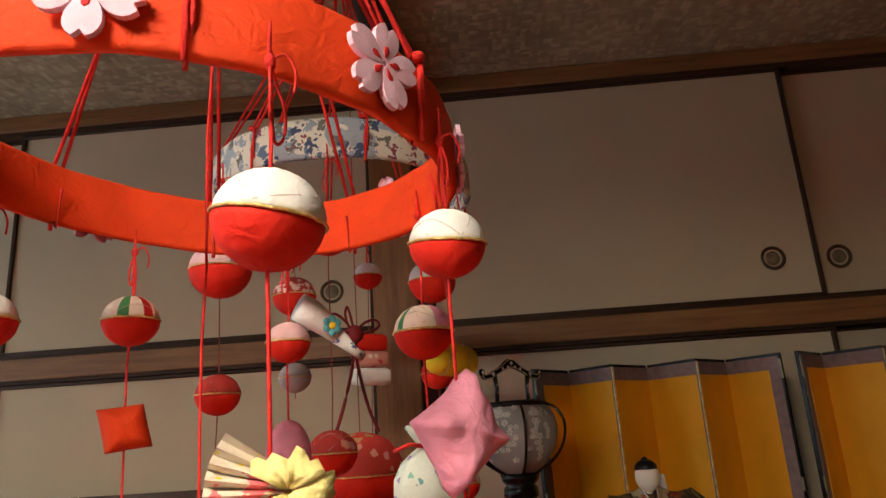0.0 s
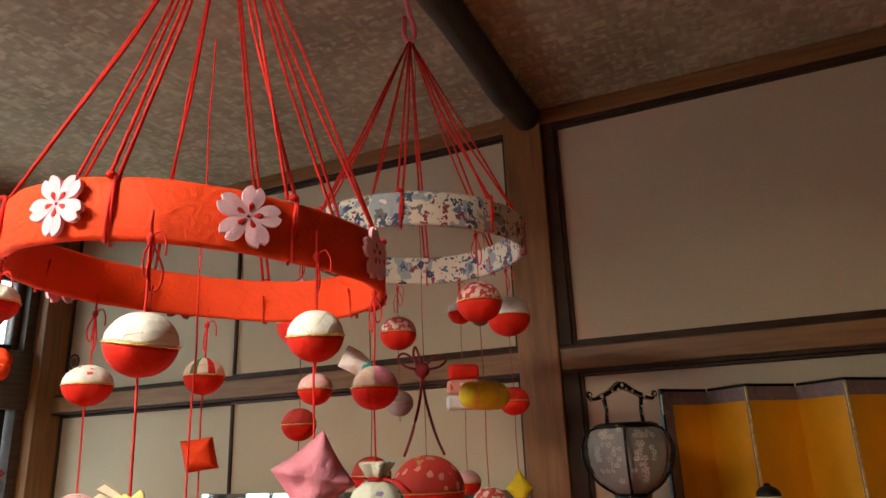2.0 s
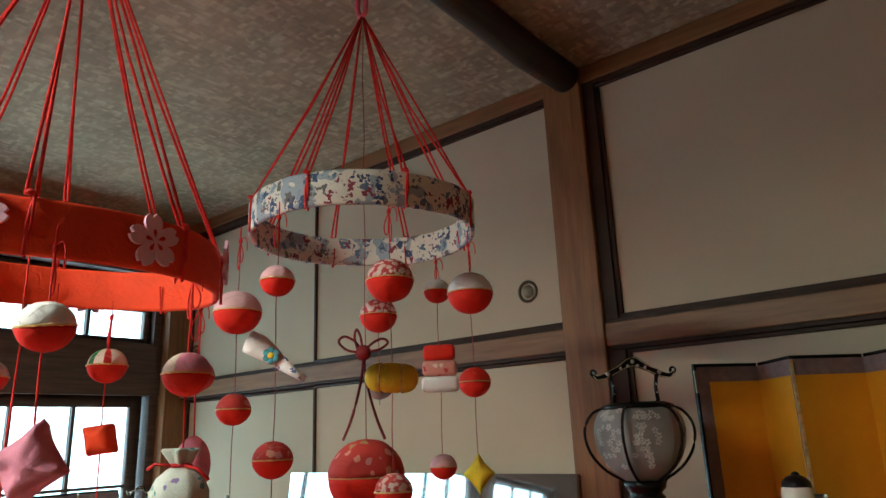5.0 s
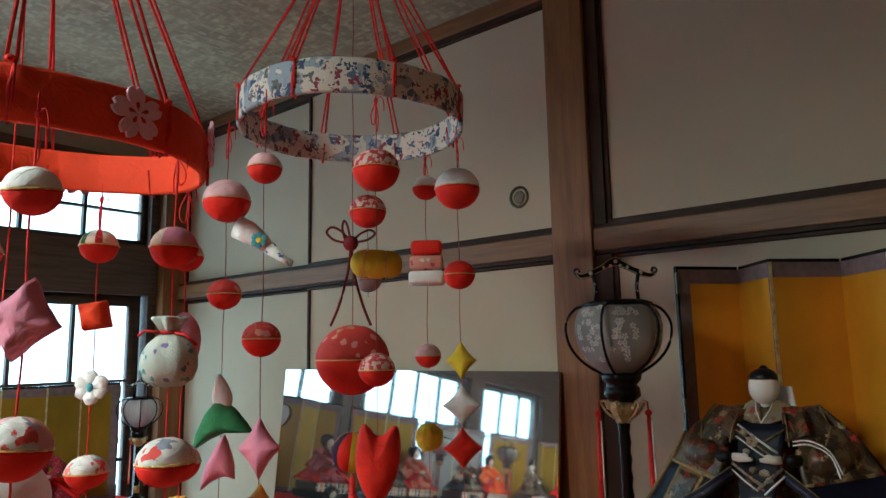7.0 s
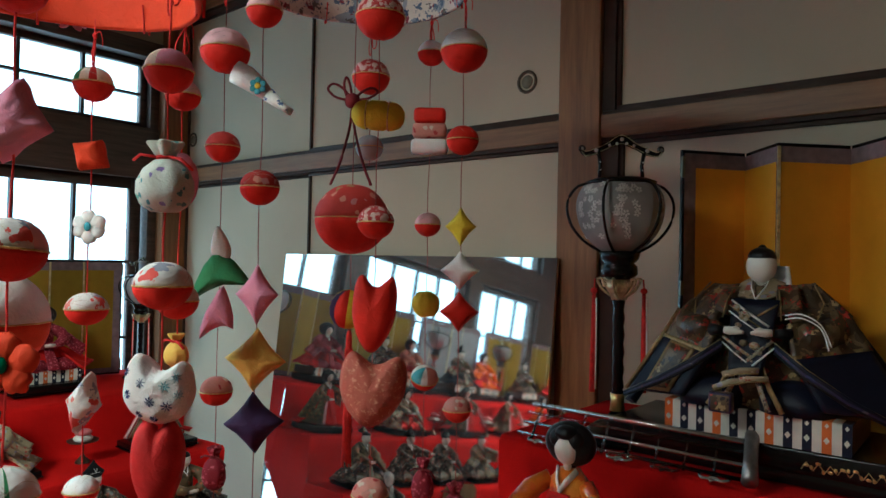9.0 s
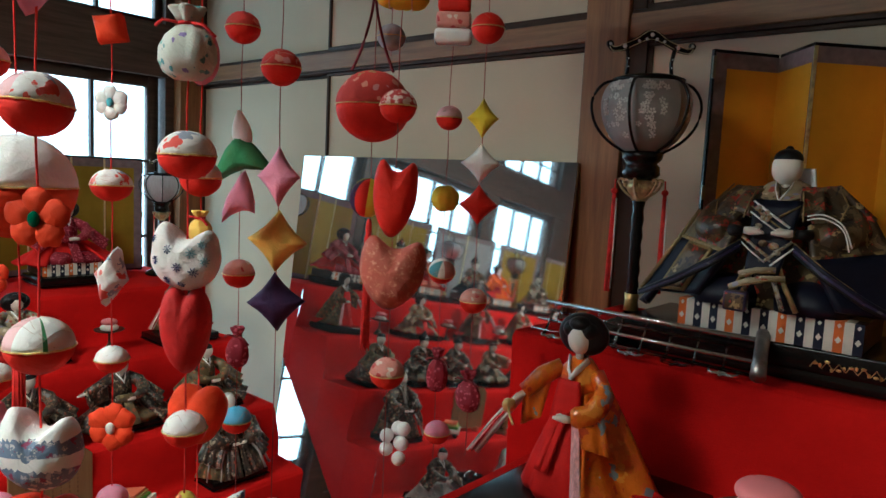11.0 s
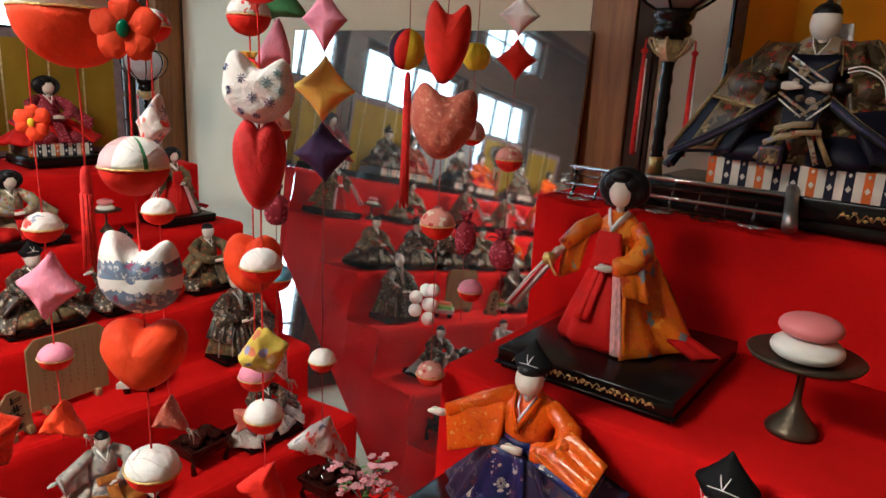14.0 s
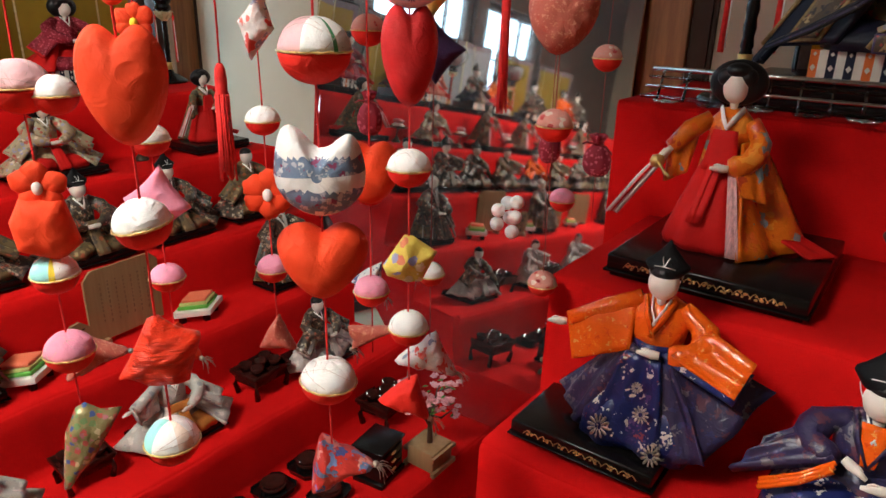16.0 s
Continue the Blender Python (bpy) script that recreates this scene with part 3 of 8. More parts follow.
structure("floor", boxed(XW - 0.1, X1 + 0.1, Y0 - 0.1, WY + 0.15, -0.05, 0.0), TATAMI, "straw tatami floor of the Japanese room", "floor")
structure("ceiling", boxed(XW - 0.1, X1 + 0.1, Y0 - 0.1, WY + 0.15, ZC, ZC + 0.05), CEILING, "brown woven paper ceiling", "ceiling")
structure("wall_north", boxed(XW - 0.1, X1 + 0.1, WY + 0.05, WY + 0.15, 0.0, ZC), PLASTER, "plaster wall behind the sliding doors", "wall")
structure("wall_east", boxed(X1, X1 + 0.1, Y0, WY + 0.05, 0.0, ZC), PLASTER, "beige plaster wall", "wall")
structure("wall_south", boxed(XW - 0.1, X1 + 0.1, Y0 - 0.1, Y0, 0.0, ZC), PLASTER, "beige plaster wall", "wall")

# posts, lintels and the long rail under the ceiling
structure("post_1", boxed(-0.226, -0.1245, 1.537, WY + 0.05, 0.0, ZC, 0.003), CEDAR_Z, "square cedar post between the sliding doors", "post")
structure("post_2", boxed(XW, -1.894, 1.487, WY + 0.05, 0.0, ZC, 0.003), CEDAR_Z, "cedar corner post", "post")
structure("post_3", boxed(1.62, 1.73, 1.537, WY + 0.05, 0.0, ZC, 0.003), CEDAR_Z, "square cedar post", "post")
for i, (a, b) in enumerate(((-1.894, -0.226), (-0.1245, 1.62), (1.73, X1))):
    structure("lintel_%d" % (i + 1), boxed(a, b, 1.543, WY + 0.05, 1.7725, 1.822, 0.002), CEDAR_X, "cedar lintel rail over the sliding doors", "lintel")
    structure("trim_%d" % (i + 1), boxed(a, b, 1.547, WY + 0.05, 2.411, ZC - 0.002, 0.002), CEDAR_X, "cedar rail under the ceiling", "trim")
    bm = bmesh.new()
    box(bm, a, b, 1.551, WY + 0.05, 2.4, 2.4105)
    box(bm, a, b, 1.551, WY + 0.05, 1.8225, 1.83)
    box(bm, a, b, 1.549, WY + 0.05, 1.764, 1.772)
    structure("groove_rail_%d" % (i + 1), bm, LACQUER, "dark grooved rail for the sliding doors", "rail")


def sliding_door(x0, x1, z0, z1, y, pull_x=None, pull_z=0.0):
    d = thing("sliding_door", pose((x0 + x1) / 2, y, z0), "beige paper sliding door in a thin dark lacquered frame", "sliding door", "sliding doors", "structure")
    w, h = (x1 - x0) / 2, z1 - z0
    part("panel", boxed(-w + 0.006, w - 0.006, 0.004, 0.02, 0.006, h - 0.006), PAPER, d, smooth=False)
    part("frame_rail", boxed(-w, w, -0.003, 0.022, 0, 0.011, 0.002), LACQUER, d)
    part("frame_rail", boxed(-w, w, -0.003, 0.022, h - 0.009, h, 0.002), LACQUER, d)
    part("frame_stile", boxed(-w, -w + 0.010, -0.003, 0.022, 0.011, h - 0.009, 0.002), LACQUER, d)
    part("frame_stile", boxed(w - 0.010, w, -0.003, 0.022, 0.011, h - 0.009, 0.002), LACQUER, d)
    if pull_x is not None:
        bm = bmesh.new()
        lathe(bm, [(0.001, 0.006), (0.017, 0.006), (0.0195, 0.004), (0.022, -0.002), (0.0275, -0.001), (0.028, 0.008), (0.001, 0.009)], 28)
        bmesh.ops.transform(bm, matrix=pose(pull_x - (x0 + x1) / 2, 0.002, pull_z - z0) @ rot("X", -90), verts=bm.verts)
        pl = part("pull", bm, IRON, d, "round recessed bronze pull")
        bm = bmesh.new()
        lathe(bm, [(0.0, -0.0006), (0.0145, -0.0006), (0.016, 0.001), (0.0, 0.001)], 24)
        bmesh.ops.transform(bm, matrix=pose(pull_x - (x0 + x1) / 2, 0.002, pull_z - z0) @ rot("X", -90), verts=bm.verts)
        part("pull_plate", bm, BRONZE, pl, "dull bronze recessed plate")
    return d


ZU0, ZU1 = 1.83, 2.4
sliding_door(-1.894, -1.112, ZU0, ZU1, WY + 0.012, -1.862, 1.945)
sliding_door(-1.126, -0.2265, ZU0, ZU1, WY - 0.012, -0.327, 1.929)
sliding_door(-0.094, 0.789, ZU0, ZU1, WY - 0.012, 0.688, 1.927)
sliding_door(0.775, 1.62, ZU0, ZU1, WY + 0.012, 0.846, 1.925)
sliding_door(-1.894, -1.112, 0.02, 1.763, WY + 0.012)
sliding_door(-1.126, -0.2265, 0.02, 1.763, WY - 0.012)
sliding_door(-0.085, 0.789, 0.02, 1.763, WY - 0.012)
sliding_door(0.775, 1.62, 0.02, 1.763, WY + 0.012)
structure("trim_jamb", boxed(-0.124, -0.0945, 1.549, WY + 0.04, 1.831, 2.399), LACQUER, "dark door jamb strip", "trim")
structure("trim_jamb", boxed(-0.124, -0.0855, 1.549, WY + 0.04, 0.02, 1.762), LACQUER, "dark door jamb strip", "trim")

# smoked log under the ceiling, from which the ornaments hang
bm = bmesh.new()
sweep(bm, [(-0.155 + 0.004 * math.sin(i * 1.3), Y0 + (1.532 - Y0) * i / 24, 2.432 + 0.003 * math.sin(i * 2.1)) for i in range(25)], [0.037 + 0.002 * math.sin(i * 1.7) for i in range(25)], 18)
structure("ceiling_beam", bm, LOG, "round smoked log beam under the ceiling", "beam", True)

# ---- window wall: dark timber with an upper and a lower row of panes
UP0, UP1, LO0, LO1 = 1.975, 2.237, 0.06, 1.784
bays = [(0.574, 1.454), (-0.426, 0.454), (-1.246, -0.546)]
bm = bmesh.new()
box(bm, XW - 0.10, XW, Y0, WY + 0.05, 0.0, LO0)
structure("wall_west_low", bm, OLD_WOOD, "dark timber panel under the windows", "wall")
structure("wall_west_mid", boxed(XW - 0.10, XW + 0.02, Y0, 1.487, LO1, UP0), OLD_WOOD, "dark timber lintel between the window rows", "wall")
structure("wall_west_top", boxed(XW - 0.10, XW + 0.03, Y0, 1.487, UP1 + 0.06, ZC), PLASTER, "plaster band over the windows", "wall")
structure("wall_west_rail", boxed(XW - 0.10, XW + 0.04, Y0, 1.487, UP1, UP1 + 0.06, 0.003), OLD_WOOD, "dark timber rail over the windows", "wall")
ends = [1.487] + [v for a, b in bays for v in (b, a)] + [Y0]
for i in range(0, len(ends), 2):
    structure("window_post_%d" % (i // 2 + 1), boxed(XW - 0.10, XW + 0.012, ends[i + 1], ends[i], LO0, LO1), OLD_WOOD, "dark timber window post", "post")
    structure("window_post_%d" % (i // 2 + 11), boxed(XW - 0.10, XW + 0.012, ends[i + 1], ends[i], UP0, UP1), OLD_WOOD, "dark timber window post", "post")


def window(i, y0, y1, z0, z1, cols, rows, f):
    w = thing("window_%d" % i, pose(XW, (y0 + y1) / 2, z0), "frosted glass window in a dark wooden frame, bright with daylight", "window", "windows", "structure")
    hw, h = (y1 - y0) / 2, z1 - z0
    part("window_frame", boxed(-0.05, -0.02, -hw, -hw + f, 0, h), OLD_WOOD, w)
    part("window_frame", boxed(-0.05, -0.02, hw - f, hw, 0, h), OLD_WOOD, w)
    part("window_frame", boxed(-0.05, -0.02, -hw + f, hw - f, 0, f), OLD_WOOD, w)
    part("window_frame", boxed(-0.05, -0.02, -hw + f, hw - f, h - f, h), OLD_WOOD, w)
    pw, ph = (2 * hw - 2 * f) / cols, (h - 2 * f) / len(rows)
    zs = [f + (h - 2 * f) * r for r in rows] + [h - f]
    for c in range(cols):
        ya = -hw + f + c * pw
        if c:
            part("glazing_bar", boxed(-0.046, -0.024, ya - 0.006, ya + 0.006, f, h - f), OLD_WOOD, w, smooth=False)
        for k in range(len(rows)):
            if k and c == 0:
                part("glazing_bar", boxed(-0.0455, -0.0245, -hw + f, hw - f, zs[k] - 0.005, zs[k] + 0.005), OLD_WOOD, w, smooth=False)
            p = part("pane", boxed(-0.037, -0.034, ya + 0.006, ya + pw - 0.006, zs[k] + 0.005, zs[k + 1] - 0.005), GLASS, w, smooth=False)
            p.visible_shadow = False


for i, (a, b) in enumerate(bays):
    n = 4 if b - a > 0.8 else 3
    window(2 * i + 1, a, b, UP0, UP1, n, (0, 0.5), 0.022)
    window(2 * i + 2, a, b - 0.012, LO0, LO1, n, (0, 0.15, 0.32, 0.49, 0.661, 0.833), 0.04)
bm = bmesh.new()
box(bm, XW - 0.42, XW - 0.40, Y0 - 0.3, WY + 0.3, 0.1, 2.6)
structure("backdrop", bm, daylight("daylight", WINDOW_GLOW), "bright overcast daylight outside the windows", "backdrop")

# unseen shaded lamp added over the middle of the room: it throws the dolls' shadows up and to the right
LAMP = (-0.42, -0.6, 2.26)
lamp = thing("assumed_pendant_lamp", pose(*LAMP), "assumed round pendant lamp, out of view, with a wide metal shade", "lamp")
# added shade keeps the lamp's light off the ceiling and upper walls
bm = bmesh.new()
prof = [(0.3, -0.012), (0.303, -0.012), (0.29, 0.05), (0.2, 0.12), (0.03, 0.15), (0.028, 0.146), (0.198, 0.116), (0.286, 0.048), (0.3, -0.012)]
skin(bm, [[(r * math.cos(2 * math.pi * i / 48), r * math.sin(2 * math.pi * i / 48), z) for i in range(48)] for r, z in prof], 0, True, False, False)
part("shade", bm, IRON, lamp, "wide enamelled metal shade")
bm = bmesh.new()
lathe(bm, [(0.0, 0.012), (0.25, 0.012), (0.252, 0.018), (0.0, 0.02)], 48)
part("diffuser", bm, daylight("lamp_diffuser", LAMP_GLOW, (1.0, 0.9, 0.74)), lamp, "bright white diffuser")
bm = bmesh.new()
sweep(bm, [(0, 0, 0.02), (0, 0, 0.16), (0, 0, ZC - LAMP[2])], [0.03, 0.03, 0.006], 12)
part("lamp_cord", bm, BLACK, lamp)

# mirror sheet leaning on the doors
LEAN_DEG = 5.8
mir = thing("mirror", pose(-0.698, 1.523 - math.sin(radians(LEAN_DEG)) * 1.486, 0.03) @ rot("X", -LEAN_DEG), "large frameless mirror sheet leaning against the sliding doors", "mirror")
part("mirror_glass", boxed(-0.485, 0.485, -0.001, 0.003, 0, 1.486), MIRROR, mir, smooth=False)
part("backing_board", boxed(-0.485, 0.485, 0.0032, 0.008, 0, 1.486), BOARD, mir, smooth=False)


# ---- stepped stands draped with red cloth
def stepped_cloth(name, steps, back, length, m, label, closed_end=True, wave_end=0.0):
    """steps: (front edge, top) from the highest down; the cloth runs along local x, faces -y."""
    prof = [(back, steps[0][1])]
    r = 0.008
    for i, (fy, z) in enumerate(steps):
        low = steps[i + 1][1] if i + 1 < len(steps) else 0.0
        start = prof[-1][0]
        for k in range(1, 6):
            prof.append((start + (fy - start) * k / 6 + (0.006 if k == 1 and i else 0), z))
        prof += [(fy + r, z), (fy + 0.002, z - 0.002), (fy, z - r)]
        for k in range(1, 6):
            prof.append((fy - 0.002 * k / 5, z - r + (low - z + r) * k / 5))
    inner = []
    for k, (y, z) in enumerate(prof):
        a, c = prof[max(k - 1, 0)], prof[min(k + 1, len(prof) - 1)]
        d = Vector((c[0] - a[0], c[1] - a[1])).normalized()
        inner.append((y - d.y * 0.004 * -1, z + d.x * 0.004))
    loop = prof + inner[::-1]
    n = 120
    bm = bmesh.new()
    rings = []
    for i in range(n + 1):
        x = length[0] + (length[1] - length[0]) * i / n
        ring = []
        for j, (y, z) in enumerate(loop):
            w = 1.0 if z > 0.01 else 0.0
            dy = noise.noise((x * 7, y * 6 + 5, z * 5)) * 0.008 + noise.noise((x * 21, y * 9, z * 3)) * 0.0035
            dz = noise.noise((x * 9 + 7, y * 12, z * 4)) * 0.0025
            ring.append((x + wave_end * w * math.sin(z * 17 + y * 9) * (i == n), y + dy * w, z + dz * w))
        rings.append(ring)
    skin(bm, rings, 0, True, False, False)
    st = single(name, bm, FELT, m, label, "display stand")
    ex = length[0] + 0.002 if closed_end else length[1] - 0.004
    bm = bmesh.new()
    cols = []
    for y, z in prof:
        hem = 0.0 if closed_end else min(max(0.0, 0.66 + (y - 1.22)), 0.93)
        cols.append([bm.verts.new((ex + dx + 0.004 * noise.noise((y * 11, z * 6, dx)), y, q)) for dx in (0, -0.003) for q in (z, min(hem, z - 0.001))])
    for (a, b, e, f), (c, d, g, h) in zip(cols, cols[1:]):
        if abs(a.co.y - c.co.y) > 0.0005:
            bm.faces.new((a, c, d, b))
            bm.faces.new((e, f, h, g))
            bm.faces.new((b, d, h, f))
    part("end_drape", bm, FELT, st)
    return st


R_STEPS = [(1.150, 1.205), (0.795, 1.022), (0.640, 0.855), (0.485, 0.69), (0.33, 0.525)]
top = stepped_cloth("stepped_stand", R_STEPS[:1], 1.548, (-0.10, 2.0), pose(0, 0, 0), "upper step of the doll stand draped in red felt")
low = stepped_cloth("stepped_stand", R_STEPS[1:], 1.14, (-0.022, 2.0), pose(0, 0, 0), "stepped doll stand draped in red felt cloth")
# the other stand runs along the windows and faces the room (local x = world y, local -y = world x)
L_STEPS = [(1.36, 1.102), (1.17, 0.955), (0.99, 0.81), (0.86, 0.658), (0.68, 0.505), (0.40, 0.355), (0.2, 0.2)]
L_POSE = Matrix(((0, -1, 0, 0), (1, 0, 0, 0), (0, 0, 1, 0), (0, 0, 0, 1)))
stepped_cloth("stepped_stand", L_STEPS, 1.84, (-1.5, 1.295), L_POSE, "long stepped doll stand draped in red felt cloth", False, 0.012)


# ---------------------------------------------------------------- hanging ornaments
STRAND = {}


def hoop(name, c, z, r, h, cloth, apex, label, tip=0.0, toward=0.0):
    def dz(a):
        return -tip * (0.2 + math.cos(a - radians(toward)))

    m = thing(name, pose(c[0], c[1], z), label, "hanging mobile", "hanging mobiles")
    bm = bmesh.new()
    rings = []
    n = 72
    for i in range(n):
        a = 2 * math.pi * i / n
        rr = r + 0.0012 * math.sin(a * 5) + 0.0008 * math.sin(a * 17)
        ca, sa = math.cos(a), math.sin(a)
        sec = [(rr, 0.0), (rr + 0.0015, 0.003), (rr + 0.0015, h - 0.003), (rr, h), (rr - 0.004, h), (rr - 0.005, h - 0.003), (rr - 0.005, 0.003), (rr - 0.004, 0.0)]
        rings.append([(q * ca, q * sa, w + dz(a) + 0.0012 * math.sin(3 * a)) for q, w in sec])
    skin(bm, rings + [rings[0]], 0, True, False, False)
    bmesh.ops.remove_doubles(bm, verts=bm.verts, dist=1e-5)
    part("hoop", bm, cloth, m, "cloth-wrapped hoop")
    for k in range(8):
        a = 2 * math.pi * k / 8 + 0.35
        ca, sa = math.cos(a), math.sin(a)
        bm = bmesh.new()
        d = dz(a)
        for o in (-0.0035, 0.0035):
            px, py = r * ca - sa * o, r * sa + ca * o
            sag = 0.006 * math.sin(k * 2.3 + o * 400)
            sweep(bm, [(px, py, h + d), (px * 0.52 + sag, py * 0.52, h + (apex - z - h) * 0.46), (0.002 * ca, 0.002 * sa, apex - z)], 0.0016, 6)
        sweep(bm, [(px * 1.012, py * 1.012, h + d + 0.001), ((r + 0.003) * ca, (r + 0.003) * sa, h * 0.5 + d), ((r + 0.003) * ca, (r + 0.003) * sa, d - 0.003)], 0.0016, 6)
        sweep(bm, [((r + 0.003) * ca - sa * 0.003, (r + 0.003) * sa + ca * 0.003, h + d + 0.002), ((r + 0.0035) * ca - sa * 0.003, (r + 0.0035) * sa + ca * 0.003, h * 0.4 + d), ((r - 0.004) * ca, (r - 0.004) * sa, d - 0.003), ((r - 0.008) * ca, (r - 0.008) * sa, h * 0.6 + d)], 0.0012, 6)
        egg(bm, ((r + 0.003) * ca, (r + 0.003) * sa, h + d + 0.001), (0.004, 0.004, 0.003), 0, 8, 6)
        part("suspension_cord", bm, CORD, m)
    bm = bmesh.new()
    top = 2.392 - z
    bot = apex - z
    s = top - bot
    pts = []
    for i in range(25):
        a = -0.6 * math.pi + i / 24 * 1.5 * math.pi
        pts.append((0.011 * math.cos(a + math.pi), 0.0, bot + 0.014 + 0.0125 * math.sin(a + math.pi) * 1.0))
    hook = [(-0.008, 0, bot + 0.05), (-0.011, 0, bot + 0.02), (-0.006, 0, bot + 0.004), (0.002, 0, bot), (0.009, 0, bot + 0.008), (0.008, 0, bot + 0.03), (0.0, 0, bot + 0.055),
            (-0.008, 0, top - 0.032), (-0.010, 0, top - 0.012), (-0.003, 0, top - 0.002), (0.006, 0, top - 0.006), (0.010, 0, top - 0.022), (0.007, 0, top - 0.05)]
    sweep(bm, hook, 0.0042, 10, up=(0, 1, 0))
    part("hook", bm, PINKPLASTIC, m, "pink plastic S-shaped hook")
    return m


def felt_flower(mob, r, ang, z, size, turn):
    """Cut felt blossom: five notched petals with a slit in each, stuck on the hoop."""
    half = [(0.06, 0.05), (0.2, 0.15), (0.36, 0.25), (0.52, 0.325), (0.68, 0.35), (0.82, 0.32), (0.93, 0.24), (1.0, 0.12)]
    o = [(u, v) for u, v in half] + [(0.87, 0.0)] + [(u, -v) for u, v in half[::-1]]
    bm = bmesh.new()
    for k in range(5):
        ca, sa = math.cos(2 * math.pi * k / 5), math.sin(2 * math.pi * k / 5)
        def at(u, v, y):
            return bm.verts.new((size * (u * sa + v * ca), y, size * (u * ca - v * sa)))
        lift = 0.0003 * (k % 2)
        front = [at(u, v, 0.0016 + lift) for u, v in o]
        back = [at(u, v, -0.0014) for u, v in o]
        cf = at(0.55, 0.0, 0.0022 + lift)
        n = len(o)
        for i in range(n):
            j = (i + 1) % n
            bm.faces.new((front[i], front[j], cf))
            bm.faces.new((front[i], back[i], back[j], front[j]))
    a = radians(ang)
    fl = part("felt_flower", bm, FELTPINK, mob, "pale pink cut felt blossom", smooth=False)
    fl.matrix_basis = pose((r + 0.0055) * math.cos(a), (r + 0.0055) * math.sin(a), z) @ rot("Z", ang - 90) @ rot("Y", turn)
    for k in range(5):
        bm = bmesh.new()
        b = 2 * math.pi * k / 5
        sweep(bm, [(size * q * math.sin(b), 0.0, size * q * math.cos(b)) for q in (0.12, 0.2, 0.3, 0.38, 0.43)], [size * 0.015, size * 0.045, size * 0.085, size * 0.07, size * 0.02], 10, up=(0, 1, 0))
        bmesh.ops.transform(bm, matrix=Matrix.Translation((0, 0.0021, 0)) @ Matrix.Diagonal((1, 0.2, 1, 1)), verts=bm.verts)
        part("petal_slit", bm, DEEPRED, fl)
    return fl


def strand(mob, key, xy, z0, z1, loop=0.04, knots=0):
    """Thread from the hoop down through its ornaments."""
    STRAND[key] = xy
    ox, oy, oz = mob.matrix_basis.translation
    bm = bmesh.new()
    pts = []
    n = 16
    for i in range(n + 1):
        z = z0 + (z1 - z0) * i / n
        pts.append((xy[0] - ox + 0.0008 * math.sin(i * 2.1), xy[1] - oy + 0.0008 * math.cos(i * 1.7), z - oz))
    near = mob.name == "hanging_mobile"
    sweep(bm, pts, 0.0009 if near else 0.0006, 5)
    part("thread", bm, CORD if near else THREAD, mob)
    if loop:
        bm = bmesh.new()
        x, y = xy[0] - ox, xy[1] - oy
        k = len(STRAND)
        za = z0 - oz + 0.004
        egg(bm, (x, y, za - loop * 0.22), (0.0028, 0.0028, 0.004), 0, 8, 6)
        for i, (s, ln) in enumerate(((1, 1.0), (-1, 0.72))):
            w = 0.006 + 0.003 * math.sin(k * 1.9 + i)
            b = k * 1.1 + i * 0.8
            cx, cy = math.cos(b) * w, math.sin(b) * w
            sweep(bm, smooth([(x, y, za + 0.01), (x, y, za - loop * 0.2), (x + s * cx, y + s * cy, za - loop * (0.25 + 0.4 * ln)), (x + s * cx * 0.9, y + s * cy * 0.9, za - loop * (0.3 + 0.65 * ln)), (x + s * cx * 0.3, y + s * cy * 0.3, za - loop * (0.3 + 0.72 * ln)), (x + s * cx * 0.1, y + s * cy * 0.1, za - loop * (0.25 + 0.45 * ln)), (x, y, za - loop * 0.2)], 5), 0.0008, 5)
        sweep(bm, smooth([(x, y, za - loop * 0.2), (x + 0.006, y + 0.003, za - loop * 0.12), (x + 0.01, y + 0.004, za - loop * 0.3), (x + 0.009, y + 0.005, za - loop * 0.5)], 5), 0.0007, 5)
        part("cord_loop", bm, CORD, mob, "knotted red cord loop")


def half_ball(r, top, squash, seed, pleats):
    rings = []
    n, m = 48, 10
    for j in range(m + 1):
        a = math.pi / 2 * j / m
        ring = []
        for i in range(n):
            b = 2 * math.pi * i / n
            q = r * (1 - 0.035 * abs(math.cos(pleats * 0.5 * b + seed)) ** 22 * math.sin(a) ** 0.5 * math.cos(a) + 0.016 * noise.noise((math.cos(b) * 2 + seed, math.sin(b) * 2, a * 2 + (3 if top else 0))))
            if top and j < 2:
                q *= 0.985
            v = (max(q * math.sin(a), 2e-4) * math.cos(b), max(q * math.sin(a), 2e-4) * math.sin(b), (q * math.cos(a) * squash) * (1 if top else -1))
            ring.append(v)
        rings.append(ring)
    bm = bmesh.new()
    skin(bm, rings, 0, True, True, True)
    return bm


BALLS = [0]


def patched(bm, gores, turn):
    """Colour the faces of a ball's upper half by the way they face: gores are (material index, from, to) in degrees."""
    for f in bm.faces:
        c = f.calc_center_median()
        a = (math.degrees(math.atan2(c.y, c.x)) + turn) % 360
        for i, a0, a1 in gores:
            if (a - a0) % 360 < (a1 - a0) % 360:
                f.material_index = i
    return bm


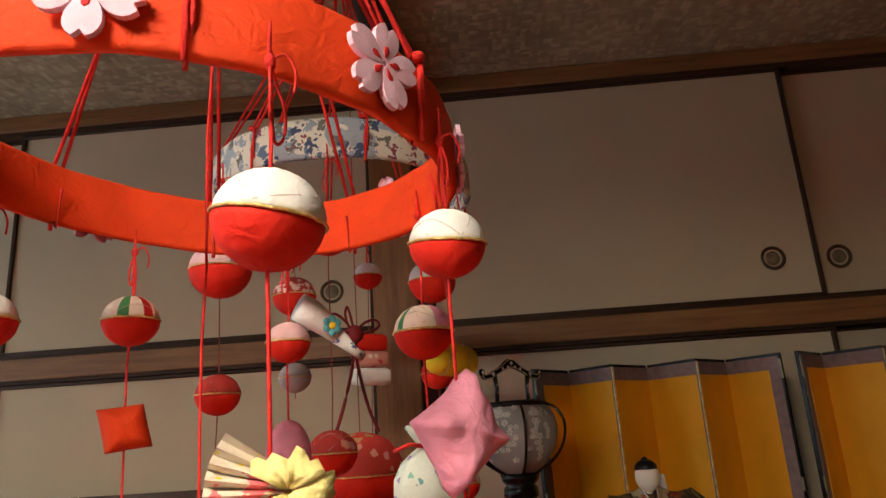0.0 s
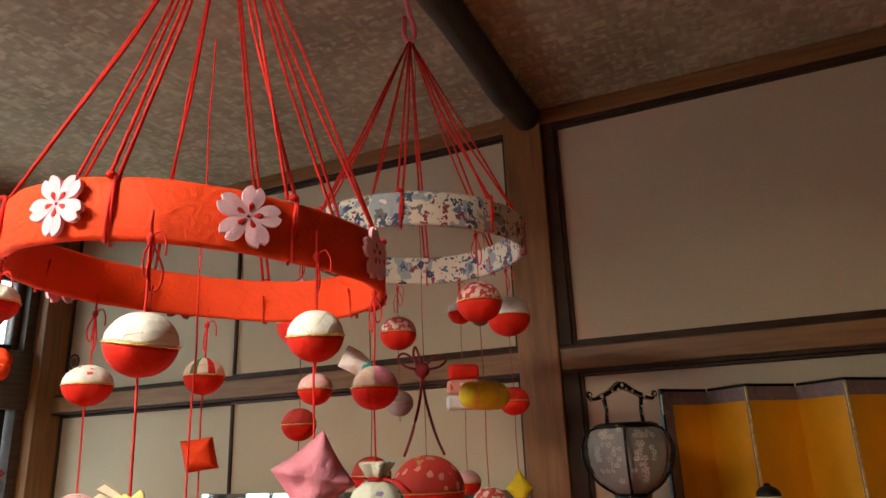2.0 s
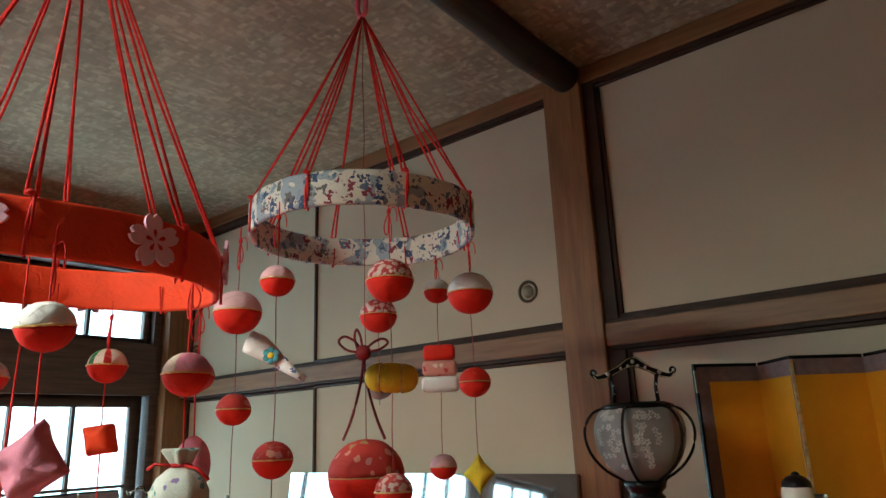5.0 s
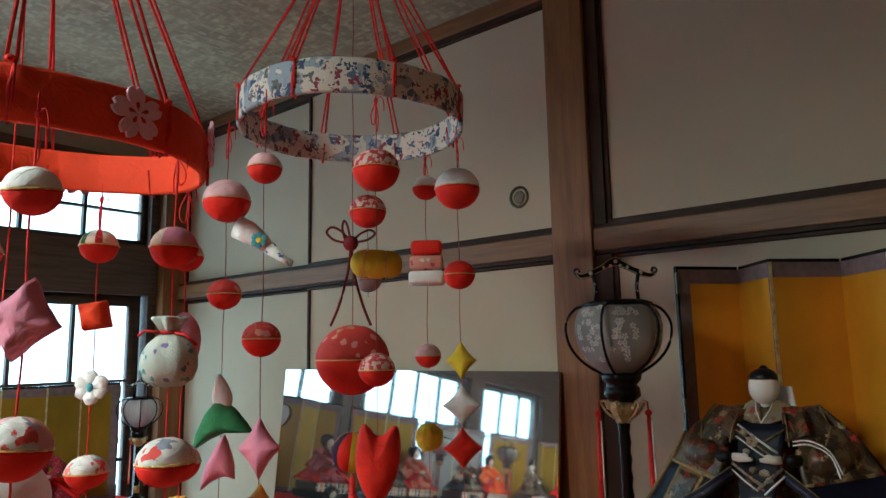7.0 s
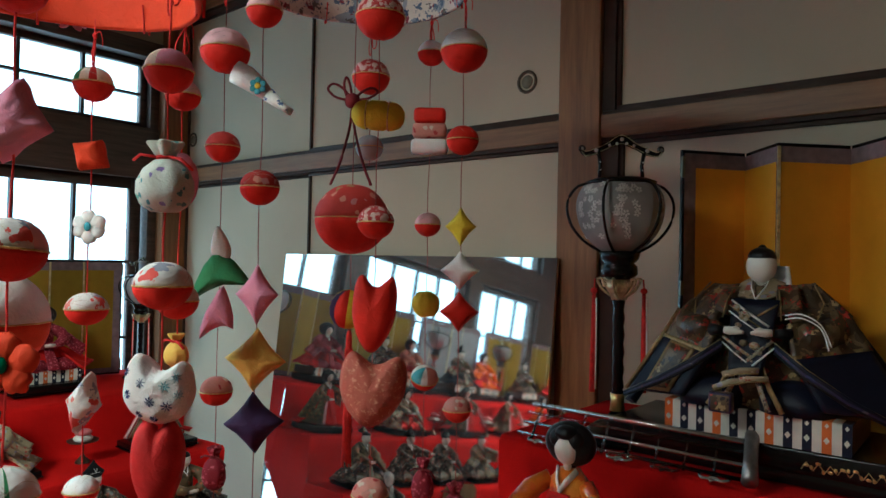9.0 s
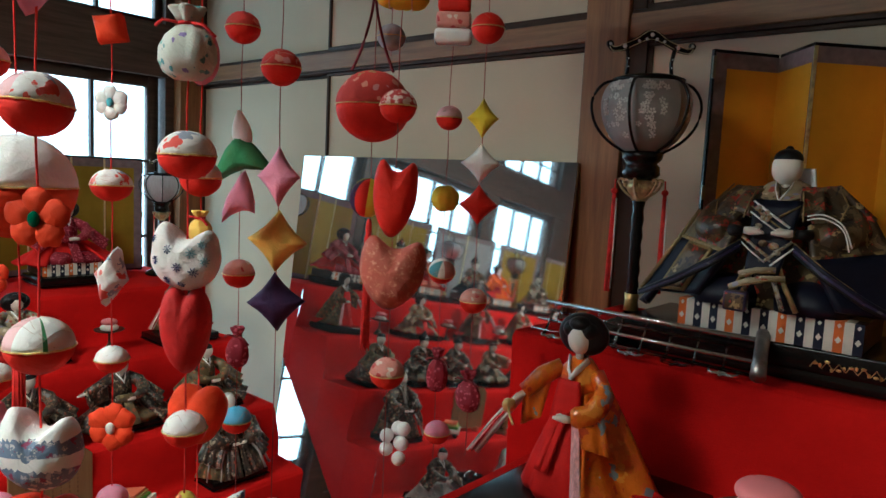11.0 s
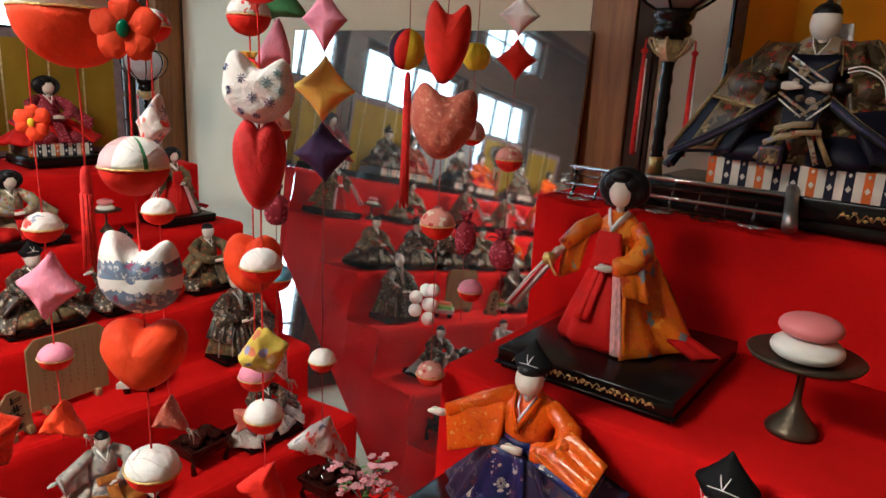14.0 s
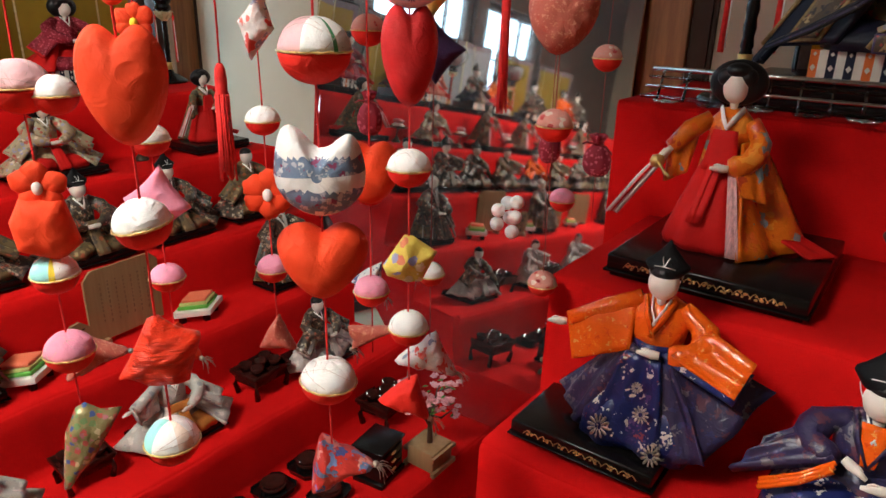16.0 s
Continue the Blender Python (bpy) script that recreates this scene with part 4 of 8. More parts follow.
def ball(key, z, d, top=None, low=None, tilt=(0, 0), squash=0.92, label="", dx=0, dy=0, cord=True, words="white", gores=()):
    BALLS[0] += 1
    k = BALLS[0]
    x, y = STRAND[key]
    top, low = top or WHITE, low or REDCLOTH
    t = thing("fabric_ball", pose(x + dx, y + dy, z, tilt[0], tilt[1], k * 37), label or "stuffed ball, %s cloth above, red below, on a thread" % words, "fabric ball", "hanging balls")
    upper = half_ball(d / 2, True, squash, k * 1.7, 6)
    if gores:
        top = [top] + [g[0] for g in gores]
        patched(upper, [(i + 1, g[1], g[2]) for i, g in enumerate(gores)], k * 37)
    part("upper_half", upper, top, t, words + " upper cloth")
    part("lower_half", half_ball(d / 2, False, squash, k * 2.3, 8), low, t, "red lower cloth")
    if d > 0.036 and d < 0.09:
        bm = bmesh.new()
        rnd = random.Random(k)
        for j in range(4):
            b = rnd.uniform(0, 2 * math.pi)
            e = b + rnd.uniform(1.6, 3.6)
            hi = rnd.uniform(0.25, 1.2)
            pts = []
            for i in range(9):
                u = i / 8
                az = b + (e - b) * u
                el = 0.12 + hi * math.sin(math.pi * u)
                q = d / 2 * 1.004
                pts.append((q * math.cos(el) * math.cos(az), q * math.cos(el) * math.sin(az), q * math.sin(el) * squash))
            sweep(bm, pts, 0.00018, 4)
        part("stitching", bm, STITCH, t, "fine stitched thread")
    if cord:
        bm = bmesh.new()
        n = 46
        rr = d / 2 + 0.0004
        pts = [(rr * math.cos(2 * math.pi * i / n), rr * math.sin(2 * math.pi * i / n), 0.0002 * math.sin(i * 1.9)) for i in range(n + 1)]
        sweep(bm, pts, [0.0007 + 0.0002 * (i % 2) for i in range(n + 1)], 5)
        part("trim_cord", bm, GOLDCORD, t, "thin gold cord")
    return t


def soft(key, z, outline, thick, material, name, label, category, face=0.0, tilt=0.0, dx=0, dy=0, wrinkle=0.1, lean=0.0):
    """A stuffed flat shape on a strand; face is the turn about the thread."""
    BALLS[0] += 1
    x, y = STRAND[key]
    bm = puff(outline, thick, 7, wrinkle, BALLS[0] * 0.71)
    return single(name, bm, material, pose(x + dx, y + dy, z, lean, 0, 0) @ rot("Z", face) @ rot("Y", tilt), label, category, "hanging ornaments")


def diamond(key, z, w, h, material, words, face=35, tilt=0, thick=0.0, pinch=0.11, dx=0, dy=0):
    return soft(key, z, diamond_outline(w, h, pinch), thick or w * 0.23, material, "diamond_cushion", "small stuffed %s diamond-shaped cushion on a thread" % words, "cushion", face, tilt, dx, dy)


def heart(key, z, w, h, material, words, face=35, tilt=0, thick=0.0, dx=0, dy=0):
    return soft(key, z, heart_outline(w, h), thick or w * 0.27, material, "heart_cushion", "stuffed %s heart ornament hanging on a thread" % words, "cushion", face, tilt, dx, dy, 0.04)


def fish(key, z, w, h, material, words, face=35, tilt=0, thick=0.0, dx=0, dy=0, tail=True):
    """Folded cloth triangle, one corner gathered into a tail with a tuft of thread."""
    BALLS[0] += 1
    x, y = STRAND[key]
    t = thing("cloth_triangle", pose(x + dx, y + dy, z) @ rot("Z", face) @ rot("Y", tilt), "folded %s cloth triangle ornament on a thread" % words, "ornament", "hanging ornaments")
    cs = [(-0.5, -0.34), (-0.24, 0.12), (0.05, 0.5), (0.2, 0.16), (0.5, -0.4), (0.12, -0.33), (-0.12, -0.36)]
    o = [((a[0] + (b[0] - a[0]) * k / 6) * w, (a[1] + (b[1] - a[1]) * k / 6) * h) for a, b in zip(cs, cs[1:] + cs[:1]) for k in range(6)]
    part("body", puff(o, (thick or w * 0.16) * 1.9, 8, 0.22, BALLS[0] * 0.71), material, t)
    if tail:
        bm = bmesh.new()
        c = Vector((0.5 * w, 0, -0.4 * h))
        egg(bm, c, (0.0028, 0.0028, 0.0028), 0, 10, 6)
        for k in range(9):
            a = -0.9 + 0.42 * (k % 3) + tilt * 0.0175
            q = 0.011 + 0.003 * (k % 4)
            sweep(bm, [c, c + Vector((q * 0.5 * math.cos(a), 0.0012 * (k - 4), q * 0.5 * math.sin(a))), c + Vector((q * math.cos(a - 0.3), 0.0016 * (k - 4), q * math.sin(a - 0.3)))], 0.00035, 4)
        part("tail_tuft", bm, SILVERTHREAD, t, "tuft of silvery thread")
    return t


def bird(key, z, w, h, material, words, face=35, tilt=0):
    """A plump two-horned shape, like a sitting bird."""
    half = [(-0.5, -0.02), (-0.47, 0.24), (-0.4, 0.45), (-0.29, 0.5), (-0.19, 0.42), (-0.1, 0.31), (0.02, 0.26), (0.13, 0.29), (0.22, 0.36), (0.33, 0.41), (0.42, 0.33), (0.48, 0.15), (0.5, -0.04),
            (0.46, -0.22), (0.34, -0.37), (0.16, -0.47), (0.0, -0.5), (-0.18, -0.46), (-0.36, -0.34), (-0.47, -0.18), (-0.5, -0.02)]
    o = [(v.x * w * 1.12, v.y * h * 1.02) for v in smooth([(u, v, 0) for u, v in half], 3)[:-1]]
    x, y = STRAND[key]
    if material is WHITE:
        bm = puff(o, w * 0.33, 9, 0.06, 3.1)
        for f in bm.faces:
            c = f.calc_center_median()
            if -0.42 < c.z / h < -0.16 or 0.0 < c.z / h < 0.2:
                f.material_index = 1
        return single("bird_cushion", bm, [WHITE, LACEBAND], pose(x, y, z) @ rot("Z", face), "plump stuffed bird shape of %s" % words, "cushion", "hanging ornaments")
    t = thing("bird_cushion", pose(x, y, z) @ rot("Z", face) @ rot("Y", tilt), "plump stuffed bird shape of %s" % words, "cushion", "hanging ornaments")
    body = puff(o, w * 0.33, 12, 0.08, 2.3)
    spots = [v.co.copy() for v in body.verts]
    part("body", body, material, t)
    rnd = random.Random(11)
    for side in (1, -1):
        for u, v in ((-0.4, 0.26), (-0.36, -0.06), (-0.22, -0.3), (-0.14, 0.12), (0.0, -0.14), (0.06, -0.38), (0.2, 0.1), (0.26, -0.2), (0.38, 0.24), (0.42, -0.04)):
            c = min((p for p in spots if p.y * side > 0.002), key=lambda p: (p.x - u * w) ** 2 + (p.z - v * h) ** 2)
            bm = bmesh.new()
            q = rnd.uniform(0.0034, 0.0046)
            out = Vector((c.x * 0.9, c.y * 2.2, c.z * 0.9)).normalized()
            ax = out.cross(Vector((0, 0, 1))).normalized()
            az = ax.cross(out)
            for k in range(8):
                a = 2 * math.pi * k / 8 + u
                d = ax * math.cos(a) + az * math.sin(a)
                sweep(bm, [c + d * q * 0.3 + out * 0.0003, c + d * q * 0.75 + out * 0.0003, c + d * q * 1.05 - out * 0.0002], [(0.0003, q * 0.08), (0.0003, q * 0.24), (0.0002, q * 0.1)], 6, up=out)
            egg(bm, c, (q * 0.2, q * 0.2, q * 0.2), 0, 8, 5)
            part("printed_flower", bm, NAVYPRINT if (u + v) < 0.3 else TEAL, t)
    return t


def star(key, z, w, h, material, words, face=35, tilt=0, points=4):
    o = diamond_outline(w * 1.1, h * 1.1, 0.07)
    return soft(key, z, o, w * 0.27, material, "star_cushion", "stuffed %s star cushion with blunt points" % words, "cushion", face, tilt, wrinkle=0.2)


def blossom(key, z, d, material, words, centre, face=35, petals=6):
    x, y = STRAND[key]
    t = thing("cloth_flower", pose(x, y, z) @ rot("Z", face), "cloth flower of stuffed %s petals on a thread" % words, "cloth flower", "hanging ornaments")
    for k in range(petals):
        a = 2 * math.pi * k / petals + 0.12 * math.sin(k * 2.7 + z * 40)
        q = 1 + 0.1 * math.sin(k * 3.1 + z * 60)
        bm = bmesh.new()
        egg(bm, (d * 0.28 * math.sin(a), 0, d * 0.28 * math.cos(a)), (d * 0.23 * q, d * 0.115, d * 0.23 * q), 0, 20, 12)
        for v in bm.verts:
            w = 1 + 0.12 * noise.noise((v.co.x * 160, v.co.y * 160 + k, v.co.z * 160))
            v.co = Vector((v.co.x * w, v.co.y * w, v.co.z * w))
        part("petal", bm, material, t)
    for s in (1, -1):
        bm = bmesh.new()
        egg(bm, (0, s * d * 0.11, 0), (d * 0.1, d * 0.06, d * 0.13), 0, 14, 8)
        part("flower_centre", bm, centre, t, "round button centre")
    return t


def pouch(key, z, w, h, material, words, tie, face=20, dx=0, dy=0):
    """Gathered drawstring bag."""
    x, y = STRAND[key]
    t = thing("drawstring_pouch", pose(x + dx, y + dy, z) @ rot("Z", face), "small gathered pouch of %s with a tied cord" % words, "pouch", "hanging ornaments")
    bm = bmesh.new()
    lathe(bm, [(0.0, -h * 0.5), (w * 0.26, -h * 0.49), (w * 0.45, -h * 0.4), (w * 0.54, -h * 0.25), (w * 0.53, -h * 0.08), (w * 0.42, h * 0.08), (w * 0.26, h * 0.18), (w * 0.13, h * 0.24)], 32, wave=0.05, k=7)
    bmesh.ops.transform(bm, matrix=Matrix.Diagonal((1, 0.72, 1, 1)), verts=bm.verts)
    part("bag", bm, material, t)
    bm = bmesh.new()
    lathe(bm, [(w * 0.13, h * 0.22), (w * 0.2, h * 0.31), (w * 0.29, h * 0.42), (w * 0.27, h * 0.45), (w * 0.11, h * 0.32)], 40, wave=0.24, k=5)
    part("ruffle", bm, material, t)
    bm = bmesh.new()
    n = 20
    sweep(bm, [(w * 0.155 * math.cos(2 * math.pi * i / n), w * 0.155 * math.sin(2 * math.pi * i / n), h * 0.235) for i in range(n + 1)], 0.0018, 6)
    sweep(bm, [(w * 0.1, -w * 0.1, h * 0.235), (w * 0.4, -w * 0.2, h * 0.2), (w * 0.62, -w * 0.15, h * 0.05)], 0.0014, 6)
    sweep(bm, [(-w * 0.1, -w * 0.1, h * 0.235), (-w * 0.4, -w * 0.2, h * 0.26), (-w * 0.6, -w * 0.1, h * 0.2)], 0.0014, 6)
    part("tie_cord", bm, tie, t)
    return t


def tassel(key, z_top, z_bot, dx=0, dy=0, r=0.010):
    x, y = STRAND[key]
    t = thing("silk_tassel", pose(x + dx, y + dy, z_top), "long red silk tassel hanging under a big cloth ball", "tassel")
    bm = bmesh.new()
    lathe(bm, [(0.0, 0.005), (r * 0.25, 0.004), (r * 0.42, 0.0), (r * 0.5, -0.008), (r * 0.48, -0.018), (r * 0.56, -0.02), (r * 0.56, -0.023), (0.0, -0.023)], 18)
    part("collar", bm, CORD, t)
    for k in range(26):
        a = k * 2.4
        q = r * (0.2 + 0.6 * ((k * 0.377) % 1)) * 0.9
        bm = bmesh.new()
        L = z_bot - z_top
        sweep(bm, [(q * math.cos(a), q * math.sin(a), -0.02), (q * 1.05 * math.cos(a), q * 1.05 * math.sin(a), L * 0.5), (q * 1.3 * math.cos(a), q * 1.3 * math.sin(a), L * (0.94 + 0.06 * math.sin(k)))], 0.0011, 5)
        part("silk_thread", bm, CORD, t)
    return t


# ---- first mobile: vermilion hoop with felt blossoms
C1, Z1, RH = (-0.150, 0.420), 1.753, 0.160
mob1 = hoop("hanging_mobile", C1, Z1, RH, 0.046, ORANGE, 2.195, "hanging mobile with a vermilion cloth hoop and pale felt blossoms", 0.011, 15)
for ang, turn, zz in ((-37, -11, 0.015), (-83, 28, 0.025), (8, 8, 0.012), (53, 0, 0.024), (98, 30, 0.025), (143, 6, 0.024), (188, -8, 0.024), (234, 12, 0.025)):
    felt_flower(mob1, RH, ang, zz, 0.0235, turn)
for key, xy, zb in (("I", (-0.060, 0.275), 1.03), ("J", (0.006, 0.370), 0.985), ("F", (-0.021, 0.500), 0.975), ("F2", (-0.143, 0.582), 0.96), ("G", (-0.255, 0.534), 0.95), ("K", (-0.296, 0.424), 0.96), ("L", (-0.235, 0.288), 0.95)):
    strand(mob1, key, xy, Z1, zb, 0.045)
STRAND["M1"] = (-0.140, 0.402)
strand(mob1, "M1", (-0.140, 0.402), 2.0, 1.3, 0)

ball("I", 1.676, 0.0455, WHITE, tilt=(8, 6))
x, y = STRAND["I"]
t = thing("cloth_fan", pose(x, y, 1.574) @ rot("Z", 20) @ rot("Y", 6) @ Matrix.Scale(0.8, 4), "folded white and pink cloth fan with a yellow pleated ruffle", "ornament", "hanging ornaments")
bm = bmesh.new()
rings = []
for j in range(15):
    a = radians(-30 + 60 * j / 14)
    f = 0.004 if j % 2 else -0.004
    rings.append([(0.022 - q * math.cos(a), f * q / 0.05 + e, q * math.sin(a) * 0.95) for q, e in ((0.002, -0.001), (0.026, -0.001), (0.05, -0.001), (0.05, 0.001), (0.026, 0.001), (0.002, 0.001))])
skin(bm, rings)
part("fan_leaf", bm, FANPRINT, t, smooth=False)
bm = bmesh.new()
rings = []
for j in range(33):
    a = radians(-150 + 300 * j / 32)
    w = 0.16 * math.sin(j * 2.1) + 0.1 * math.sin(j * 1.1)
    rings.append([(0.008 + q * (1 + 0.4 * w) * math.cos(a), -0.009 + 0.012 * w * q / 0.02 + e, q * 0.78 * (1 + w) * math.sin(a)) for q, e in ((0.002, -0.003), (0.012, -0.006), (0.021, -0.001), (0.021, 0.002), (0.012, 0.002), (0.002, 0.002))])
skin(bm, rings)
part("ruffle", bm, PALEYELLOW, t, "pale yellow pleated cloth")
ball("I", 1.51, 0.0413, FLORAL, words="floral white")
diamond("I", 1.43, 0.056, 0.0595, PINK, "pink", 30)
heart("I", 1.301, 0.055, 0.072, ORANGE, "vermilion", 40)
blossom("I", 1.362, 0.0292, ORANGE, "vermilion", BTNYELLOW, 30)
ball("I", 1.214, 0.037, WHITE, tilt=(-8, 5))
soft("I", 1.12, dense([(-0.031, -0.02), (-0.02, -0.002), (-0.006, 0.026), (0.0, 0.029), (0.012, 0.02), (0.029, 0.012), (0.024, -0.002), (0.018, -0.022), (0.0, -0.026), (-0.018, -0.019)], 5), 0.017, SHIBORI, "cloth_triangle", "puffy red tie-dyed cloth triangle ornament on a thread", "ornament", 40, 0, wrinkle=0.3)
ball("I", 1.047, 0.0383, WHITE, words="patched white", gores=((MINT, 190, 285), (CREAM, 345, 20)))
ball("J", 1.687, 0.041, WHITE, tilt=(0, 8))
star("J", 1.590, 0.054, 0.058, PINK, "pink", 40, 12)
ball("J", 1.498, 0.05, PALEPINK, tilt=(-5, 0), words="pink and white", gores=((FLORAL, 300, 20), (PINK, 210, 245)))
blossom("J", 1.416, 0.0467, ORANGE, "vermilion", BTNGREEN, 40, 5)
ball("J", 1.322, 0.0478, CREAM, squash=0.9, words="patched cream", gores=((PALEPINK, 205, 292), (WHITE, 292, 344), (GREEN, 344, 352), (WHITE, 352, 60)))
bird("J", 1.242, 0.056, 0.0627, WHITE, "white crepe with blue lace bands", 40)
soft("J", 1.177, heart_outline(0.065, 0.057, 60, 0.36, 0.3), 0.024, ORANGE, "heart_cushion", "plump stuffed vermilion heart cushion on a thread", "cushion", 40, wrinkle=0.03)
ball("J", 1.078, 0.0425, WHITE, tilt=(6, 0), squash=0.85)
fish("J", 1.003, 0.058, 0.05, REDBLUE, "red and blue printed", 40, -28)
ball("F", 1.660, 0.0424, CREAM, words="patched cream", gores=((PINK, 300, 60), (GREEN, 215, 235)))
ball("F2", 1.672, 0.037, PALEPINK, words="pale pink")
pouch("F", 1.567, 0.0482, 0.0662, PALEGREENPRINT, "pale green flowered cloth", DEEPRED, 30)
soft("F2", 1.578, [(0.019 * math.cos(a), 0.031 * math.sin(a)) for a in [2 * math.pi * i / 30 for i in range(30)]], 0.016, PINK, "cloth_bud", "stuffed pink cloth bud tied with red cord", "ornament", 30)
ball("F", 1.469, 0.0501, FLORAL, squash=0.86, words="red-flowered white")
ball("F2", 1.447, 0.045, FLORAL, words="flowered white")
bird("F", 1.378, 0.0571, 0.0605, WHITECREPE, "white crepe with navy flowers", 35)
pouch("F2", 1.394, 0.028, 0.038, OCHRE, "ochre cloth", DEEPRED, 10)
heart("F", 1.310, 0.047, 0.081, DEEPRED, "dark red", 46, 0, 0.02)
ball("F", 1.217, 0.0386, WHITE, squash=0.88)
soft("F2", 1.178, heart_outline(0.068, 0.07), 0.026, ORANGE, "heart_cushion", "stuffed vermilion heart cushion on a thread", "cushion", 30)
ball("F2", 1.039, 0.04, PINK, words="pink")
fish("F2", 0.985, 0.03, 0.075, CORALPRINT, "coral brocade", 35, 75)
soft("F", 1.132, dense([(-0.024, -0.006), (-0.012, 0.012), (-0.004, 0.024), (0.004, 0.023), (0.014, 0.016), (0.026, 0.008), (0.02, -0.004), (0.012, -0.021), (-0.002, -0.022), (-0.02, -0.016)], 4), 0.014, YELLOWPRINT, "cloth_triangle", "puffy yellow printed cloth triangle ornament on a thread", "ornament", 38, 0, wrinkle=0.3)
ball("F", 1.063, 0.037, WHITE)
fish("F", 0.99, 0.0545, 0.0478, REDCLOTH, "red dotted", 30, 15)
ball("G", 1.691, 0.0432, CREAM, words="patched cream", gores=((GREEN, 270, 290), (DEEPRED, 325, 345)))
soft("G", 1.609, diamond_outline(0.05, 0.044, 0.02), 0.015, ORANGE, "cloth_cube", "stuffed vermilion cloth block hanging by a corner", "ornament", 35, 35)
blossom("G", 1.527, 0.0386, WHITE, "white", TEAL, 40, 6)
ball("G", 1.433, 0.0459, FLORAL, squash=0.82, words="red-flowered white")
diamond("G", 1.326, 0.039, 0.0748, FLORAL, "white printed", 30, 12, 0.016, 0.05)
ball("G", 1.227, 0.0376, WHITE, squash=0.86)
blossom("G", 1.144, 0.0571, ORANGE, "vermilion", BUTTON, 45, 6)
ball("G", 1.053, 0.0368, PINK, words="pink")
fish("G", 0.967, 0.0463, 0.0521, CORALPRINT, "coral brocade", 35)
ball("K", 1.677, 0.0459, FLORAL, squash=0.85, words="flowered white")
ball("K", 1.56, 0.041, PALEPINK, words="pale pink")
blossom("K", 1.328, 0.0371, ORANGE, "vermilion", BTNYELLOW, 45, 6)
ball("K", 1.216, 0.0395, FLORAL, squash=0.85, words="red-printed white")
diamond("K", 1.15, 0.07, 0.082, PINK, "pink", 40, 8)
ball("K", 1.066, 0.037, PINK, squash=0.85, words="pink")
fish("K", 0.988, 0.054, 0.0496, ORANGE, "vermilion", 35)
ball("L", 1.727, 0.0333, WHITE)
blossom("L", 1.68, 0.0347, ORANGE, "vermilion", TEAL, 45, 6)
star("L", 1.6, 0.045, 0.048, PINK, "pink", 30)
ball("L", 1.5, 0.0395, PALEPINK, words="pale pink")
ball("L", 1.285, 0.046, PALEPINK, words="pale pink")
ball("L", 1.279, 0.034, WHITE, dx=0.02, dy=0.016, words="white")
blossom("L", 1.205, 0.043, ORANGE, "vermilion", BUTTON, 50, 5)
soft("L", 1.172, dense([(-0.02, 0.022), (0.012, 0.026), (0.028, -0.012), (0.012, -0.03), (-0.02, -0.024), (-0.027, 0.0)], 5), 0.018, ORANGE, "drawstring_pouch", "stuffed vermilion cloth pouch on a thread", "pouch", 55, 10)
ball("L", 1.129, 0.038, WHITE, words="patched white", gores=((MINT, 250, 320), (YELLOW, 320, 335)))
ball("L", 1.055, 0.042, PINK, words="pink")
fish("L", 1.03, 0.062, 0.04, CORALPRINT, "coral brocade", 60, -20, dx=-0.03, dy=0.03)
soft("L", 0.962, dense([(-0.026, -0.05), (-0.022, -0.02), (-0.016, 0.012), (-0.004, 0.036), (0.004, 0.04), (0.016, 0.03), (0.034, 0.028), (0.026, 0.014), (0.012, -0.008), (-0.006, -0.03), (-0.022, -0.05)], 4), 0.016, GLITTER, "cloth_fish", "green and pink sequinned cloth fish on a thread", "ornament", 60, 0, wrinkle=0.25)
ball("M1", 1.434, 0.0974, WHITE, squash=0.97, words="pale floral", label="large stuffed ball, pale flowered above and vermilion below", low=ORANGE)
tassel("M1", 1.298, 1.205)

# ---- second mobile: hoop wrapped in white printed cloth
C2, Z2 = (-0.145, 0.838), 1.879
mob2 = hoop("hanging_mobile", C2, Z2, 0.161, 0.046, HOOPCLOTH, 2.252, "hanging mobile of a white printed cloth hoop on red cords")
for key, xy, zb in (("A", (-0.25, 0.70), 0.97), ("B", (-0.128, 0.674), 0.91), ("C", (-0.016, 0.757), 1.01), ("D", (-0.145, 0.999), 1.0), ("E", (-0.046, 0.957), 1.05), ("N", (-0.247, 0.967), 1.65)):
    strand(mob2, key, xy, Z2, zb, 0.05)
STRAND["M"] = (-0.131, 0.825)
strand(mob2, "M", (-0.131, 0.825), 2.24, 1.4, 0)
ball("A", 1.771, 0.0646, PALEPINK, words="pale pink shaded")
ball("A", 1.642, 0.0448, REDFLORAL, words="red printed")
soft("A", 1.512, [(0.0125 * math.sin(a) * (1 - 0.5 * math.cos(a)), 0.025 * math.cos(a)) for a in [2 * math.pi * i / 30 for i in range(30)]], 0.01, WHITE, "cloth_bud", "small white stuffed cloth bud", "ornament", 35, -10)
soft("A", 1.470, dense([(-0.041, -0.03), (-0.034, -0.008), (-0.02, 0.016), (-0.004, 0.032), (0.006, 0.032), (0.022, 0.018), (0.036, -0.002), (0.043, -0.016), (0.024, -0.014), (0.004, -0.012), (-0.016, -0.018)], 4), 0.017, GREEN, "cloth_leaf", "stuffed green cloth leaf shape", "ornament", 38, -6)
soft("A", 1.422, dense([(0.0, 0.036), (0.006, 0.028), (0.014, 0.014), (0.021, -0.002), (0.024, -0.018), (0.014, -0.016), (0.006, -0.018), (-0.006, -0.026), (-0.018, -0.04), (-0.02, -0.026), (-0.017, -0.004), (-0.009, 0.018), (-0.005, 0.03)], 4), 0.014, PINK, "cloth_bud", "drooping pink stuffed bell flower", "ornament", 38, 10)
